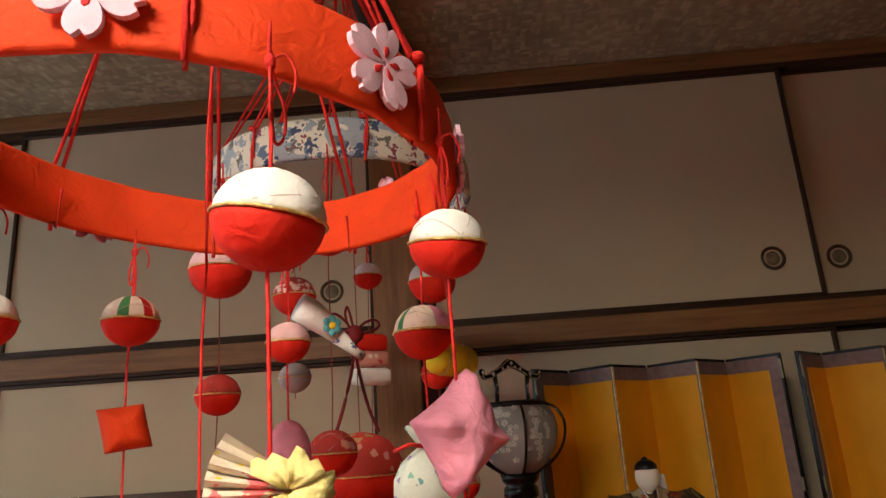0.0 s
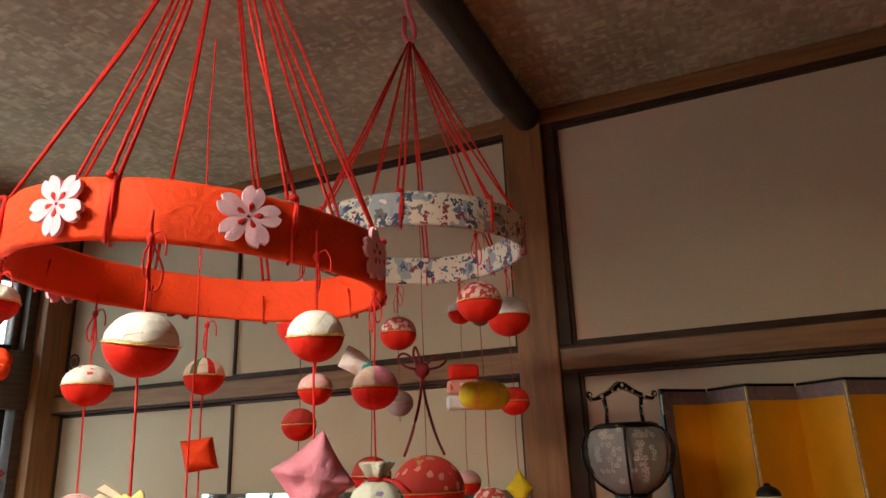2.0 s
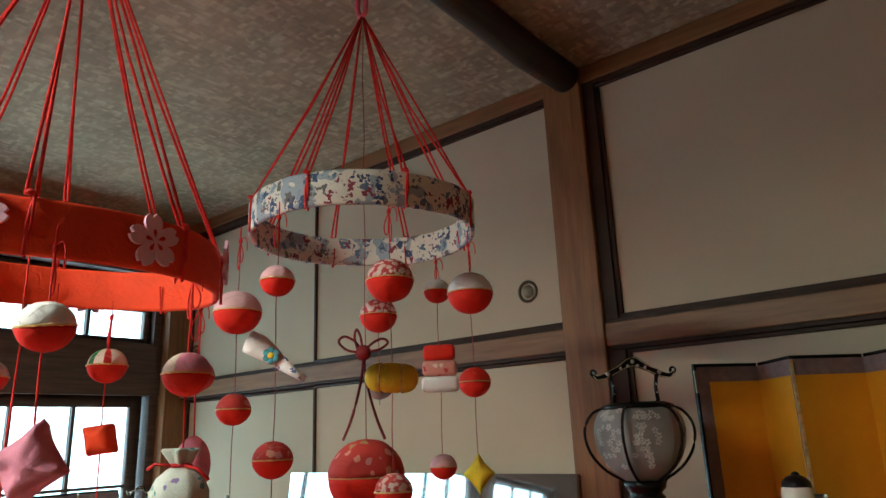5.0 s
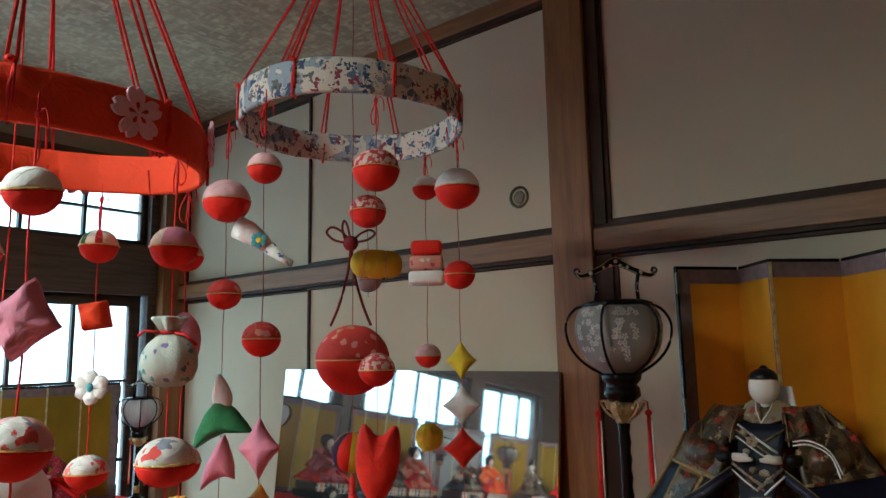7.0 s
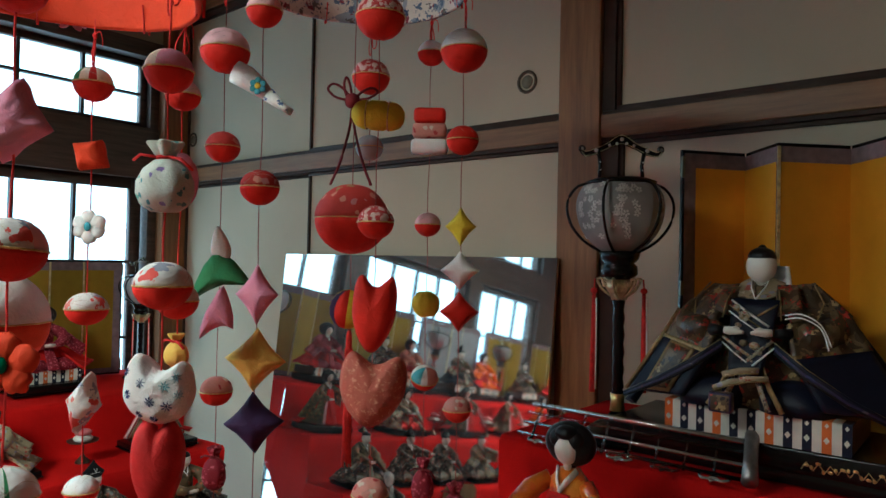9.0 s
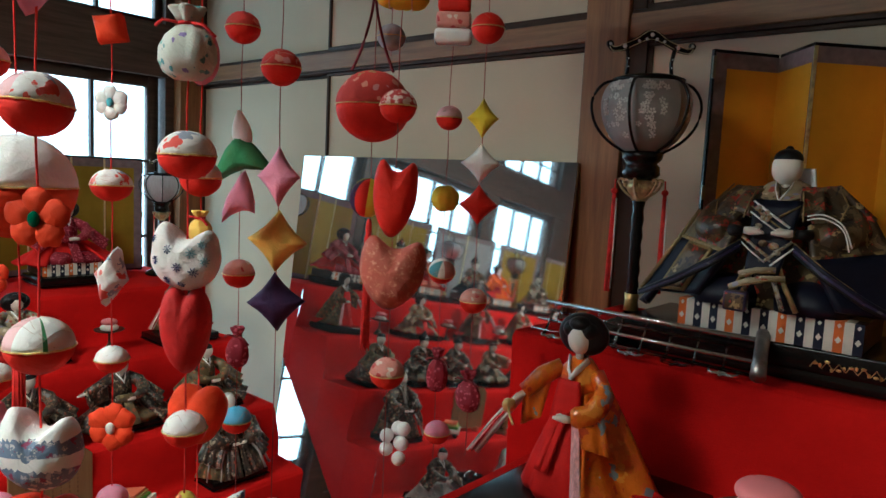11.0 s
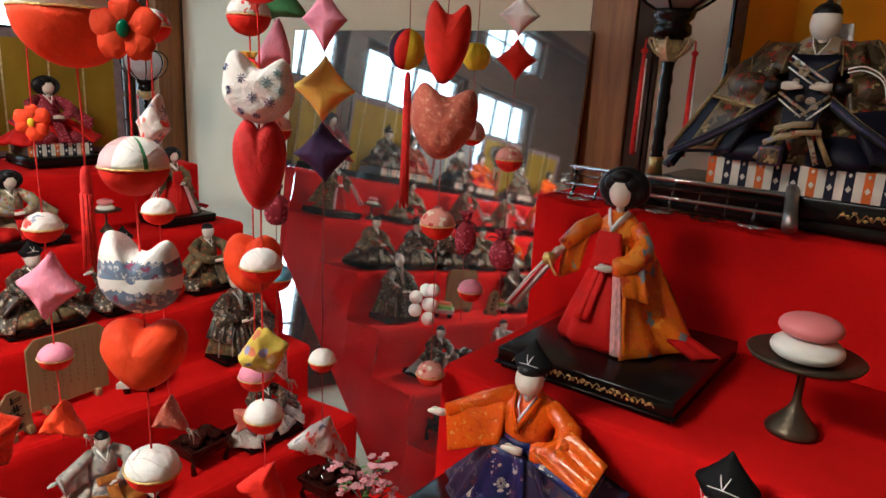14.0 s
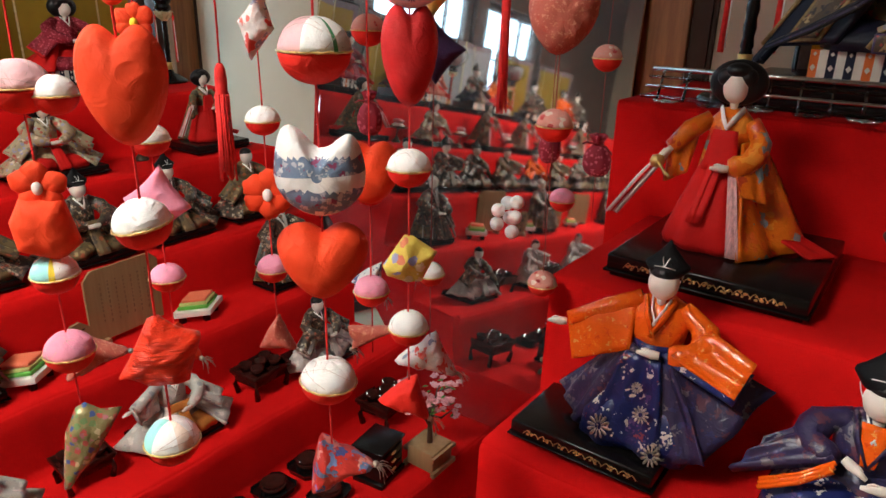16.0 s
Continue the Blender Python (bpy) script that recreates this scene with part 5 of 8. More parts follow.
ball("A", 1.318, 0.0423, PINKFLORAL, words="salmon")
pouch("A", 1.218, 0.0294, 0.0589, MAROONPRINT, "maroon brocade", DARKCORD, 30)
ball("A", 1.113, 0.041, SKYBLUE, words="sky blue")
fish("A", 0.99, 0.051, 0.0546, BLUEFLORAL, "white and blue printed", 35, 25)
ball("B", 1.79, 0.0422, PALEPINK, words="pink")
x, y = STRAND["B"]
t = thing("cloth_streamer", pose(x, y, 1.696) @ rot("Z", 38) @ rot("Y", 32) @ Matrix.Scale(0.78, 4), "white flowered cloth carp streamer hanging aslant", "ornament", "hanging ornaments")
bm = bmesh.new()
sweep(bm, [(-0.05, 0, 0), (-0.03, 0, 0.002), (-0.005, 0, 0.0), (0.02, 0, -0.004), (0.042, 0, -0.006), (0.056, 0, -0.005)], [(0.014, 0.018), (0.0145, 0.018), (0.0115, 0.014), (0.007, 0.008), (0.0045, 0.005), (0.004, 0.005)], 20)
part("sleeve", bm, WHITE, t)
bm = bmesh.new()
sweep(bm, [(0.012, 0, -0.002), (0.042, 0, -0.006), (0.057, 0, -0.005)], [(0.0092, 0.0112), (0.005, 0.0055), (0.0045, 0.0055)], 20)
part("tail", bm, BLUEFLORAL, t, "blue printed tail")
bm = bmesh.new()
for k in range(6):
    egg(bm, (-0.004 + 0.0085 * math.cos(k * 1.047), -0.0125, 0.0085 * math.sin(k * 1.047)), (0.005, 0.002, 0.005), 0, 10, 6)
part("flower_patch", bm, TEAL, t, "small teal flower patch")
bm = bmesh.new()
egg(bm, (-0.004, -0.0135, 0), (0.005, 0.002, 0.005), 0, 10, 6)
part("flower_patch", bm, BTNYELLOW, t, "yellow centre")
ball("B", 1.579, 0.046, REDFLORAL, words="red printed")
diamond("B", 1.452, 0.052, 0.074, PINK, "pink", 38, 0)
diamond("B", 1.375, 0.074, 0.076, OCHRE, "ochre", 38, 3)
diamond("B", 1.301, 0.073, 0.073, NAVY, "dark purple", 38, -4)
ball("B", 1.035, 0.034, WHITE)
fish("B", 0.925, 0.085, 0.06, FLORAL, "white printed", 38, 10)
ball("C", 1.783, 0.058, BLOSSOMRED, words="blossom-printed")
ball("N", 1.795, 0.062, BLOSSOMRED, words="red dotted")
x, y = STRAND["C"]
t = thing("straw_bale_cushion", pose(x, y, 1.666) @ rot("Z", 38) @ rot("Y", 4), "stuffed yellow bale cushion bound with cords", "cushion", "hanging ornaments")
bm = bmesh.new()
sweep(bm, [(-0.031 + 0.062 * i / 16, 0, 0) for i in range(17)], [max(0.002, 0.0175 * math.sqrt(max(0.02, 1 - ((i - 8) / 8.3) ** 4)) * (1 - 0.12 * (abs(math.sin(i * math.pi / 5.4)) < 0.25))) for i in range(17)], 22)
part("bale", bm, YELLOW, t)
for u in (-0.013, 0.013):
    bm = bmesh.new()
    sweep(bm, [(u, 0.0172 * math.cos(a), 0.0172 * math.sin(a)) for a in [2 * math.pi * i / 24 for i in range(25)]], 0.0008, 5)
    part("binding_cord", bm, GOLDCORD, t)
ball("C", 1.54, 0.043, BLOSSOMRED, words="red printed", low=REDCLOTH)
soft("C", 1.432, pointed_outline(0.052, 0.09), 0.018, REDCLOTH, "heart_cushion", "tall stuffed red heart ornament with two pointed corners", "cushion", 40, 4)
soft("C", 1.343, pointed_outline(0.078, 0.086), 0.026, CORALPRINT, "heart_cushion", "stuffed coral brocade heart with drawn-out corners on a thread", "cushion", 40, 6)
ball("C", 1.222, 0.042, PINKFLORAL, words="salmon")
ball("C", 1.025, 0.036, PINKFLORAL, words="salmon")
# knotted cord with two long tails
x, y = STRAND["M"]
t = thing("knotted_cord", pose(x - 0.002, y - 0.002, 1.712) @ rot("Z", 38), "maroon cord tied in an ornamental knot with two long tails", "cord", "hanging ornaments")
bm = bmesh.new()
egg(bm, (0, 0, 0), (0.011, 0.009, 0.011), 0, 14, 9)
part("knot", bm, DARKCORD, t)
for s, tl in ((-1, 0.9), (1, 0.7), (-0.35, 1.25)):
    bm = bmesh.new()
    sweep(bm, smooth([(0, 0, 0.0), (s * 0.012, 0.002, 0.018 * tl), (s * 0.026, 0, 0.026 * tl), (s * 0.034, 0, 0.018 * tl), (s * 0.024, -0.002, 0.006 * tl), (s * 0.01, -0.003, 0.001), (0, 0, 0)], 5), 0.0017, 6, up=(0, 1, 0))
    part("loop", bm, DARKCORD, t)
for s in (-1, 1):
    bm = bmesh.new()
    sweep(bm, smooth([(0, 0, -0.005), (s * 0.004, 0.001, -0.04), (s * 0.016, 0.002, -0.085), (s * 0.028, 0, -0.115)], 5), 0.002, 6)
    part("tail", bm, DARKCORD, t)
ball("M", 1.551, 0.1, REDFLORAL, words="red printed", label="large stuffed ball of plain and printed red cloth", squash=0.95)
x, y = STRAND["M"]
t = thing("striped_ball", pose(x - 0.004, y, 1.428, 0, 10, 0), "stuffed ball of yellow, navy and red cloth gores", "fabric ball", "hanging balls")
for k in range(8):
    bm = bmesh.new()
    rings = []
    for j in range(9):
        a = math.pi * (0.02 + 0.96 * j / 8)
        rings.append([(0.024 * math.sin(a) * math.cos(radians(45 * k + 7.5 * i)) * (1 + 0.05 * math.sin(math.pi * i / 6)), 0.024 * math.sin(a) * math.sin(radians(45 * k + 7.5 * i)) * (1 + 0.05 * math.sin(math.pi * i / 6)), 0.027 * math.cos(a)) for i in range(7)])
    skin(bm, rings, 0, False)
    part("gore", bm, (YELLOW, NAVY, REDCLOTH, YELLOW)[k % 4], t)
tassel("M", 1.395, 1.215, r=0.0085)
ball("N", 1.679, 0.045, GREY, GREY, words="grey", label="grey stuffed cloth ball hanging on a thread")
ball("D", 1.824, 0.043, WHITE)
x, y = STRAND["D"]
t = thing("layered_cloth_case", pose(x, y, 1.70) @ rot("Z", 38), "small stuffed case of red, pink and white cloth layers", "ornament", "hanging ornaments")
for i, (mm, w) in enumerate(((WHITE, 0.058), (DEEPRED, 0.054), (REDCLOTH, 0.05))):
    bm = boxed(-w / 2, w / 2, -0.012, 0.012, -0.036 + i * 0.0245, -0.0125 + i * 0.0245, 0.006)
    part("layer", bm, mm if i != 1 else PINKFLORAL, t)
ball("D", 1.553, 0.041, PALEPINK, words="pale pink")
x, y = STRAND["D"]
bm = bmesh.new()
lathe(bm, [(0.001, 0.02), (0.012, 0.018), (0.02, 0.008), (0.0205, 0.004), (0.0215, 0.0), (0.0205, -0.0045), (0.02, -0.009), (0.016, -0.014), (0.012, -0.018), (0.001, -0.02)], 40, wave=0.06, k=9)
for v in bm.verts:
    v.co *= 1 + 0.12 * noise.noise(v.co * 130)
single("ridged_ball", bm, YELLOW, pose(x, y, 1.428, 10, 5), "ridged yellow stuffed cloth ball on a thread", "fabric ball", "hanging balls")
ball("D", 1.313, 0.043, WHITE, tilt=(18, 20), words="teal and white", gores=((TEAL, 240, 300), (PINKFLORAL, 330, 60)))
pouch("D", 1.154, 0.032, 0.074, MAROONPRINT, "maroon brocade", DARKCORD, 40)
t = thing("ball_cluster", pose(-0.19, 0.957, 1.032), "cluster of white cloth balls hanging together", "fabric balls", "hanging ornaments")
for k in range(7):
    bm = bmesh.new()
    egg(bm, (0.017 * math.cos(k * 2.0), 0.013 * math.sin(k * 2.0), 0.024 - 0.008 * k), (0.0115, 0.0115, 0.0115), 0, 14, 9)
    part("small_ball", bm, WHITE, t)
ball("E", 1.799, 0.067, WHITE)
ball("E", 1.67, 0.046, REDCLOTH, words="plain red", label="red stuffed cloth ball with a gold cord")
diamond("E", 1.546, 0.045, 0.056, YELLOW, "yellow", 38)
diamond("E", 1.483, 0.057, 0.057, WHITE, "white", 38)
diamond("E", 1.424, 0.058, 0.058, REDCLOTH, "red", 38)
ball("E", 1.285, 0.04, PINKFLORAL, words="salmon")
pouch("E", 1.152, 0.038, 0.064, MAROONPRINT, "maroon brocade", DARKCORD, 0)
ball("E", 1.081, 0.038, PINK, words="pink", dx=-0.04, dy=-0.02)


# ---------------------------------------------------------------- the doll display on the wall side
def lantern(m, s, paper, words, ribs=6):
    """Standing paper lantern: foot, pole, gilt bracket, globe with black ribs, handle, two tassels. 0.5 m high at s = 1."""
    t = thing("standing_lantern", m @ Matrix.Diagonal((s, s, s, 1)), "standing doll lantern, %s globe with black ribs" % words, "lantern", "standing lanterns")
    bm = bmesh.new()
    lathe(bm, [(0.0, 0.0), (0.062, 0.0), (0.066, 0.006), (0.06, 0.012), (0.05, 0.018), (0.034, 0.03), (0.018, 0.036), (0.013, 0.045), (0.0, 0.045)], 32)
    part("foot", bm, BLACK, t)
    bm = bmesh.new()
    prof = [(0.0, 0.042), (0.012, 0.042), (0.009, 0.06), (0.011, 0.075), (0.0085, 0.085)]
    for k in range(6):
        z = 0.09 + k * 0.028
        prof += [(0.0105, z), (0.0085, z + 0.014)]
    prof += [(0.0115, 0.262), (0.0, 0.262)]
    lathe(bm, prof, 18)
    part("pole", bm, BLACK, t)
    bm = bmesh.new()
    lathe(bm, [(0.0, 0.05), (0.0125, 0.05), (0.0105, 0.066), (0.012, 0.078), (0.0, 0.079)], 16)
    part("gilt_sleeve", bm, GILT, t, "gilt sleeve")
    bm = bmesh.new()
    lathe(bm, [(0.0, 0.232), (0.011, 0.232), (0.013, 0.24), (0.019, 0.252), (0.022, 0.264), (0.0, 0.268)], 24, wave=0.14, k=6)
    for q in range(6):
        a = math.pi * q / 3
        ca, sa = math.cos(a), math.sin(a)
        sweep(bm, smooth([(0.012 * ca, 0.012 * sa, 0.238), (0.024 * ca, 0.024 * sa, 0.246), (0.033 * ca, 0.033 * sa, 0.258), (0.036 * ca, 0.036 * sa, 0.266), (0.029 * ca, 0.029 * sa, 0.267), (0.027 * ca, 0.027 * sa, 0.26)], 3), 0.0022, 6)
        egg(bm, (0.024 * ca, 0.024 * sa, 0.258), (0.004, 0.004, 0.005), 0, 8, 6)
    part("bracket", bm, PALEGILT, t, "openwork gilt bracket")
    for sx in (-1, 1):
        bm = bmesh.new()
        sweep(bm, [(sx * 0.04, 0, 0.266), (sx * 0.041, 0, 0.25)], 0.0012, 6)
        egg(bm, (sx * 0.041, 0, 0.247), (0.006, 0.003, 0.005), 0, 10, 6)
        sweep(bm, [(sx * 0.041, 0, 0.243), (sx * 0.0415, 0, 0.16), (sx * 0.042, 0, 0.08)], [0.003, 0.0042, 0.005], 10)
        part("lantern_tassel", bm, CORD, t, "red and white silk tassel")
        bm = bmesh.new()
        sweep(bm, [(sx * 0.041 + 0.0035, -0.003, 0.235), (sx * 0.0415 + 0.0042, -0.003, 0.16), (sx * 0.042 + 0.0048, -0.003, 0.085)], 0.0014, 6)
        part("tassel_strand", bm, WHITE, t, "white tassel strand")
    bm = bmesh.new()
    lathe(bm, [(0.0, 0.266), (0.02, 0.266), (0.03, 0.275), (0.029, 0.288), (0.024, 0.293), (0.031, 0.3), (0.034, 0.312), (0.0, 0.315)], 24)
    part("collar", bm, BLACK, t)
    prof = [(0.03, 0.312), (0.05, 0.328), (0.066, 0.352), (0.073, 0.38), (0.071, 0.402), (0.062, 0.419), (0.052, 0.424)]
    rnd = random.Random(21)
    fine = [(v.x, v.y) for v in smooth([(r, z, 0) for r, z in prof], 3)]
    last = len(fine) - 1
    for k in range(ribs):
        bm = bmesh.new()
        rings = []
        for r, z in fine:
            ring = []
            for i in range(7):
                a = 2 * math.pi * (k + i / 6) / ribs
                q = r * (1 - 0.045 * math.sin(math.pi * i / 6))
                ring.append((q * math.cos(a), q * math.sin(a), z))
            rings.append(ring)
        skin(bm, rings, 0, False)
        part("paper_gore", bm, paper, t)
        bm = bmesh.new()
        a = 2 * math.pi * k / ribs
        sweep(bm, [((r + 0.002 + 0.013 * math.sin(math.pi * j / last)) * math.cos(a), (r + 0.002 + 0.013 * math.sin(math.pi * j / last)) * math.sin(a), z) for j, (r, z) in enumerate(fine)], 0.0024, 8)
        part("rib", bm, BLACK, t)
        if paper is LAMPAPER and s > 0.9:
            bm = bmesh.new()
            for n in range(30):
                u, j = rnd.uniform(0.12, 0.88), rnd.randrange(4, last - 2)
                if n > 12:
                    u, j = 0.2 + 0.5 * rnd.random(), rnd.randrange(6, 15)
                r, z = fine[j]
                b = a + 2 * math.pi / ribs * u
                q = r * (1 - 0.045 * math.sin(math.pi * u)) + 0.0004
                c = Vector((q * math.cos(b), q * math.sin(b), z))
                across, out = Vector((-math.sin(b), math.cos(b), 0)), Vector((math.cos(b), math.sin(b), 0))
                upw = (Vector(((fine[j + 1][0] - fine[j - 1][0]) * math.cos(b), (fine[j + 1][0] - fine[j - 1][0]) * math.sin(b), fine[j + 1][1] - fine[j - 1][1]))).normalized()
                w = rnd.uniform(0.0036, 0.0052)
                for h in range(5):
                    d = across * math.cos(h * 1.257 + n) + upw * math.sin(h * 1.257 + n)
                    sweep(bm, [c + d * w * 0.25, c + d * w * 0.8, c + d * w * 1.2], [(w * 0.15, 0.0002), (w * 0.42, 0.0003), (w * 0.2, 0.0002)], 6, up=out)
            part("printed_blossoms", bm, BLOSSOMWHITE, t, "pale cherry blossom print")
    bm = bmesh.new()
    lathe(bm, [(0.0, 0.421), (0.056, 0.421), (0.058, 0.427), (0.045, 0.432), (0.0, 0.433)], 30)
    part("cap", bm, BLACK, t)
    bm = bmesh.new()
    for sx in (-1, 1):
        sweep(bm, [(sx * 0.036, 0, 0.43), (sx * 0.034, 0, 0.455), (sx * 0.038, 0, 0.478)], [(0.005, 0.003), (0.0035, 0.003), (0.006, 0.003)], 8)
    top = smooth([(-0.066, 0, 0.481), (-0.06, 0, 0.474), (-0.048, 0, 0.476), (-0.036, 0, 0.481), (-0.022, 0, 0.488), (-0.01, 0, 0.495), (0, 0, 0.498), (0.01, 0, 0.495), (0.022, 0, 0.488), (0.036, 0, 0.481), (0.048, 0, 0.476), (0.06, 0, 0.474), (0.066, 0, 0.481)], 4)
    high = [0.0042 + 0.0045 * math.exp(-(p.x / 0.02) ** 2) + 0.0015 * math.exp(-((abs(p.x) - 0.04) / 0.01) ** 2) for p in top]
    sweep(bm, top, [(0.0035, h) for h in high], 10)
    for sx in (-1, 1):
        egg(bm, (sx * 0.065, 0, 0.482), (0.0062, 0.0036, 0.0062), 0, 14, 8)
    part("handle", bm, BLACK, t)
    for sy in (-1, 1):
        bm = bmesh.new()
        sweep(bm, [p + Vector((0, sy * 0.0032, h * 0.8)) for p, h in zip(top, high)], 0.0006, 5)
        sweep(bm, [p + Vector((0, sy * 0.0032, -h * 0.8)) for p, h in zip(top, high)], 0.0006, 5)
        part("handle_edge", bm, PALEGILT, t, "thin gilt outline")
    bm = bmesh.new()
    for x, z, r in ((-0.065, 0.482, 0.0024), (-0.042, 0.479, 0.0036), (-0.02, 0.488, 0.0026), (-0.008, 0.491, 0.0028), (0, 0.498, 0.0034), (0.008, 0.491, 0.0028), (0.02, 0.488, 0.0026), (0.042, 0.479, 0.0036), (0.065, 0.482, 0.0024), (-0.0345, 0.447, 0.0012), (0.0345, 0.447, 0.0012), (-0.035, 0.46, 0.0012), (0.035, 0.46, 0.0012)):
        for sy in (-1, 1):
            egg(bm, (x, sy * 0.0034, z), (r, 0.0012, r), 0, 10, 6)
    part("handle_inlay", bm, PEARL, t, "small silver inlays")
    return t


lantern(pose(0.063, 1.246, 1.206, 0, 0, 38), 1.0, LAMPAPER, "grey cherry-print")

bm = bmesh.new()
sweep(bm, smooth([(0.085, 1.215, 1.212), (0.1, 1.196, 1.2085), (0.108, 1.178, 1.2085), (0.09, 1.165, 1.2085), (0.066, 1.172, 1.2085), (0.052, 1.192, 1.2085), (0.035, 1.205, 1.2085), (0.01, 1.212, 1.2085)], 5), 0.0021, 7)
single("power_cord", bm, BLACK, pose(0, 0, 0), "thin black power cord curled by the lantern foot", "power cord")


def folding_screen(folds, z0, z1, words, face=GOLDLEAF):
    """Zigzag screen; folds are plan points of its edges."""
    t = thing("folding_screen", pose(folds[0][0], folds[0][1], z0), "%s folding screen with black lacquer frame" % words, "folding screen", "folding screens")
    h = z1 - z0
    for (xa, ya), (xb, yb) in zip(folds, folds[1:]):
        w = math.hypot(xb - xa, yb - ya)
        ang = math.degrees(math.atan2(yb - ya, xb - xa))
        p = part("panel", boxed(0.001, w - 0.001, 0.0, 0.008, 0.0, h, 0.001), BLACK, t, "black lacquer panel core", smooth=False)
        p.matrix_basis = pose(xa - folds[0][0], ya - folds[0][1], 0, 0, 0, ang)
        first, last = (xa, ya) == folds[0], (xb, yb) == folds[-1]
        lo, hi = (0.005 if first else 0.0), (w - 0.005 if last else w)
        part("border", boxed(lo, hi, -0.0012, 0.0, 0.006, h - 0.006), BORDER, p, "grey-lilac brocade border", smooth=False)
        part("gold_face", boxed(lo + (0.022 if first else 0.0012), hi - (0.022 if last else 0.0012), -0.0022, -0.0012, 0.022, h - 0.032), face, p, "burnished gold leaf", smooth=False)
        # highlight on the forward folds, added as a thin pale gilt strip
        if not first and ya < yb:
            part("fold_glint", boxed(-0.002, 0.004, -0.0032, -0.0022, 0.006, h - 0.006), PALEGILT, p, "bright glint along the fold, put in as a gilt strip", smooth=False)
        if first or last:
            x0 = 0.0 if first else w - 0.004
            for za, zb in ((0.015, 0.05), (h * 0.48, h * 0.53), (h - 0.05, h - 0.012)):
                part("edge_mount", boxed(x0 - 0.001, x0 + 0.005, -0.003, 0.0, za, zb), STEEL, p, smooth=False)
    return t


folding_screen([(0.113, 1.386), (0.192, 1.487), (0.266, 1.400), (0.357, 1.495), (0.432, 1.404), (0.521, 1.497), (0.597, 1.406)], 1.206, 1.703, "gold leaf")
folding_screen([(0.628, 1.395), (0.716, 1.492), (0.79, 1.404), (0.879, 1.495), (0.954, 1.404), (1.043, 1.497)], 1.206, 1.703, "gold leaf")


def stand(m, w, d, h, words="gilt flower scrolls", scroll=True, name="doll_stand"):
    """Low black lacquer base with a foot rail and gilt scrolls on its front."""
    t = thing(name, m, "low black lacquer doll base with %s" % words, "doll base", "doll bases")
    part("top_board", boxed(-w / 2, w / 2, -d / 2, d / 2, h * 0.3, h, 0.0025), BLACK, t)
    part("foot_rail", boxed(-w / 2 + 0.004, w / 2 - 0.004, -d / 2 + 0.004, d / 2 - 0.004, 0.0, h * 0.3, 0.001), BLACK, t)
    part("lower_lip", boxed(-w / 2 - 0.003, w / 2 + 0.003, -d / 2 - 0.003, d / 2 + 0.003, h * 0.22, h * 0.32, 0.001), BLACK, t)
    if scroll:
        rnd = random.Random(int(w * 1000))
        n = max(5, int(w / 0.022))
        for i in range(n):
            bm = bmesh.new()
            x = -w * 0.4 + 0.8 * w * (i + 0.5) / n
            zc = h * 0.62
            for k in range(4):
                a = k * 1.57 + rnd.random()
                q = h * (0.09 + 0.07 * rnd.random())
                egg(bm, (x + q * math.cos(a), -d / 2 - 0.0004, zc + q * math.sin(a) * 0.8), (q * 0.55, 0.0006, q * 0.42), 0, 8, 5)
            sweep(bm, smooth([(x - 0.01, -d / 2 - 0.0005, zc - h * 0.12), (x - 0.004, -d / 2 - 0.0005, zc + h * 0.14), (x + 0.002, -d / 2 - 0.0005, zc - h * 0.05), (x + 0.006, -d / 2 - 0.0005, zc + h * 0.1), (x + 0.011, -d / 2 - 0.0005, zc - h * 0.1)], 3), 0.0005, 5)
            part("gilt_scroll", bm, GILT, t)
    return t


def manju_stand(m, s=1.0):
    """Round tray on a stem with a white and a pink rice cake."""
    t = thing("offering_stand", m @ Matrix.Diagonal((s, s, s, 1)), "round bronze offering tray on a slender stem and foot", "offering stand", "offering stands")
    bm = bmesh.new()
    lathe(bm, [(0.0, 0.0), (0.028, 0.0), (0.029, 0.004), (0.026, 0.009), (0.019, 0.016), (0.011, 0.026), (0.006, 0.034), (0.0045, 0.042), (0.0042, 0.075), (0.009, 0.083), (0.0, 0.084)], 28)
    part("stem", bm, IRON, t)
    bm = bmesh.new()
    lathe(bm, [(0.0, 0.082), (0.03, 0.082), (0.058, 0.09), (0.061, 0.095), (0.059, 0.096), (0.03, 0.0875), (0.0, 0.0875)], 40)
    part("tray", bm, IRON, t)
    c = thing("rice_cakes", m @ Matrix.Translation((0, 0, 0.0875 * s)) @ Matrix.Diagonal((s, s, s, 1)), "pink rice cake stacked on a white one on its tray", "rice cakes", "rice cakes")
    bm = bmesh.new()
    lathe(bm, [(0.038 * math.sin(math.pi * i / 14) ** 0.75, 0.0145 - 0.0145 * math.cos(math.pi * i / 14)) for i in range(15)], 36)
    part("white_cake", bm, MOCHIWHITE, c)
    bm = bmesh.new()
    lathe(bm, [(0.033 * math.sin(math.pi * i / 14) ** 0.75, 0.0395 - 0.0135 * math.cos(math.pi * i / 14)) for i in range(15)], 36)
    part("pink_cake", bm, MOCHIPINK, c)
    return t


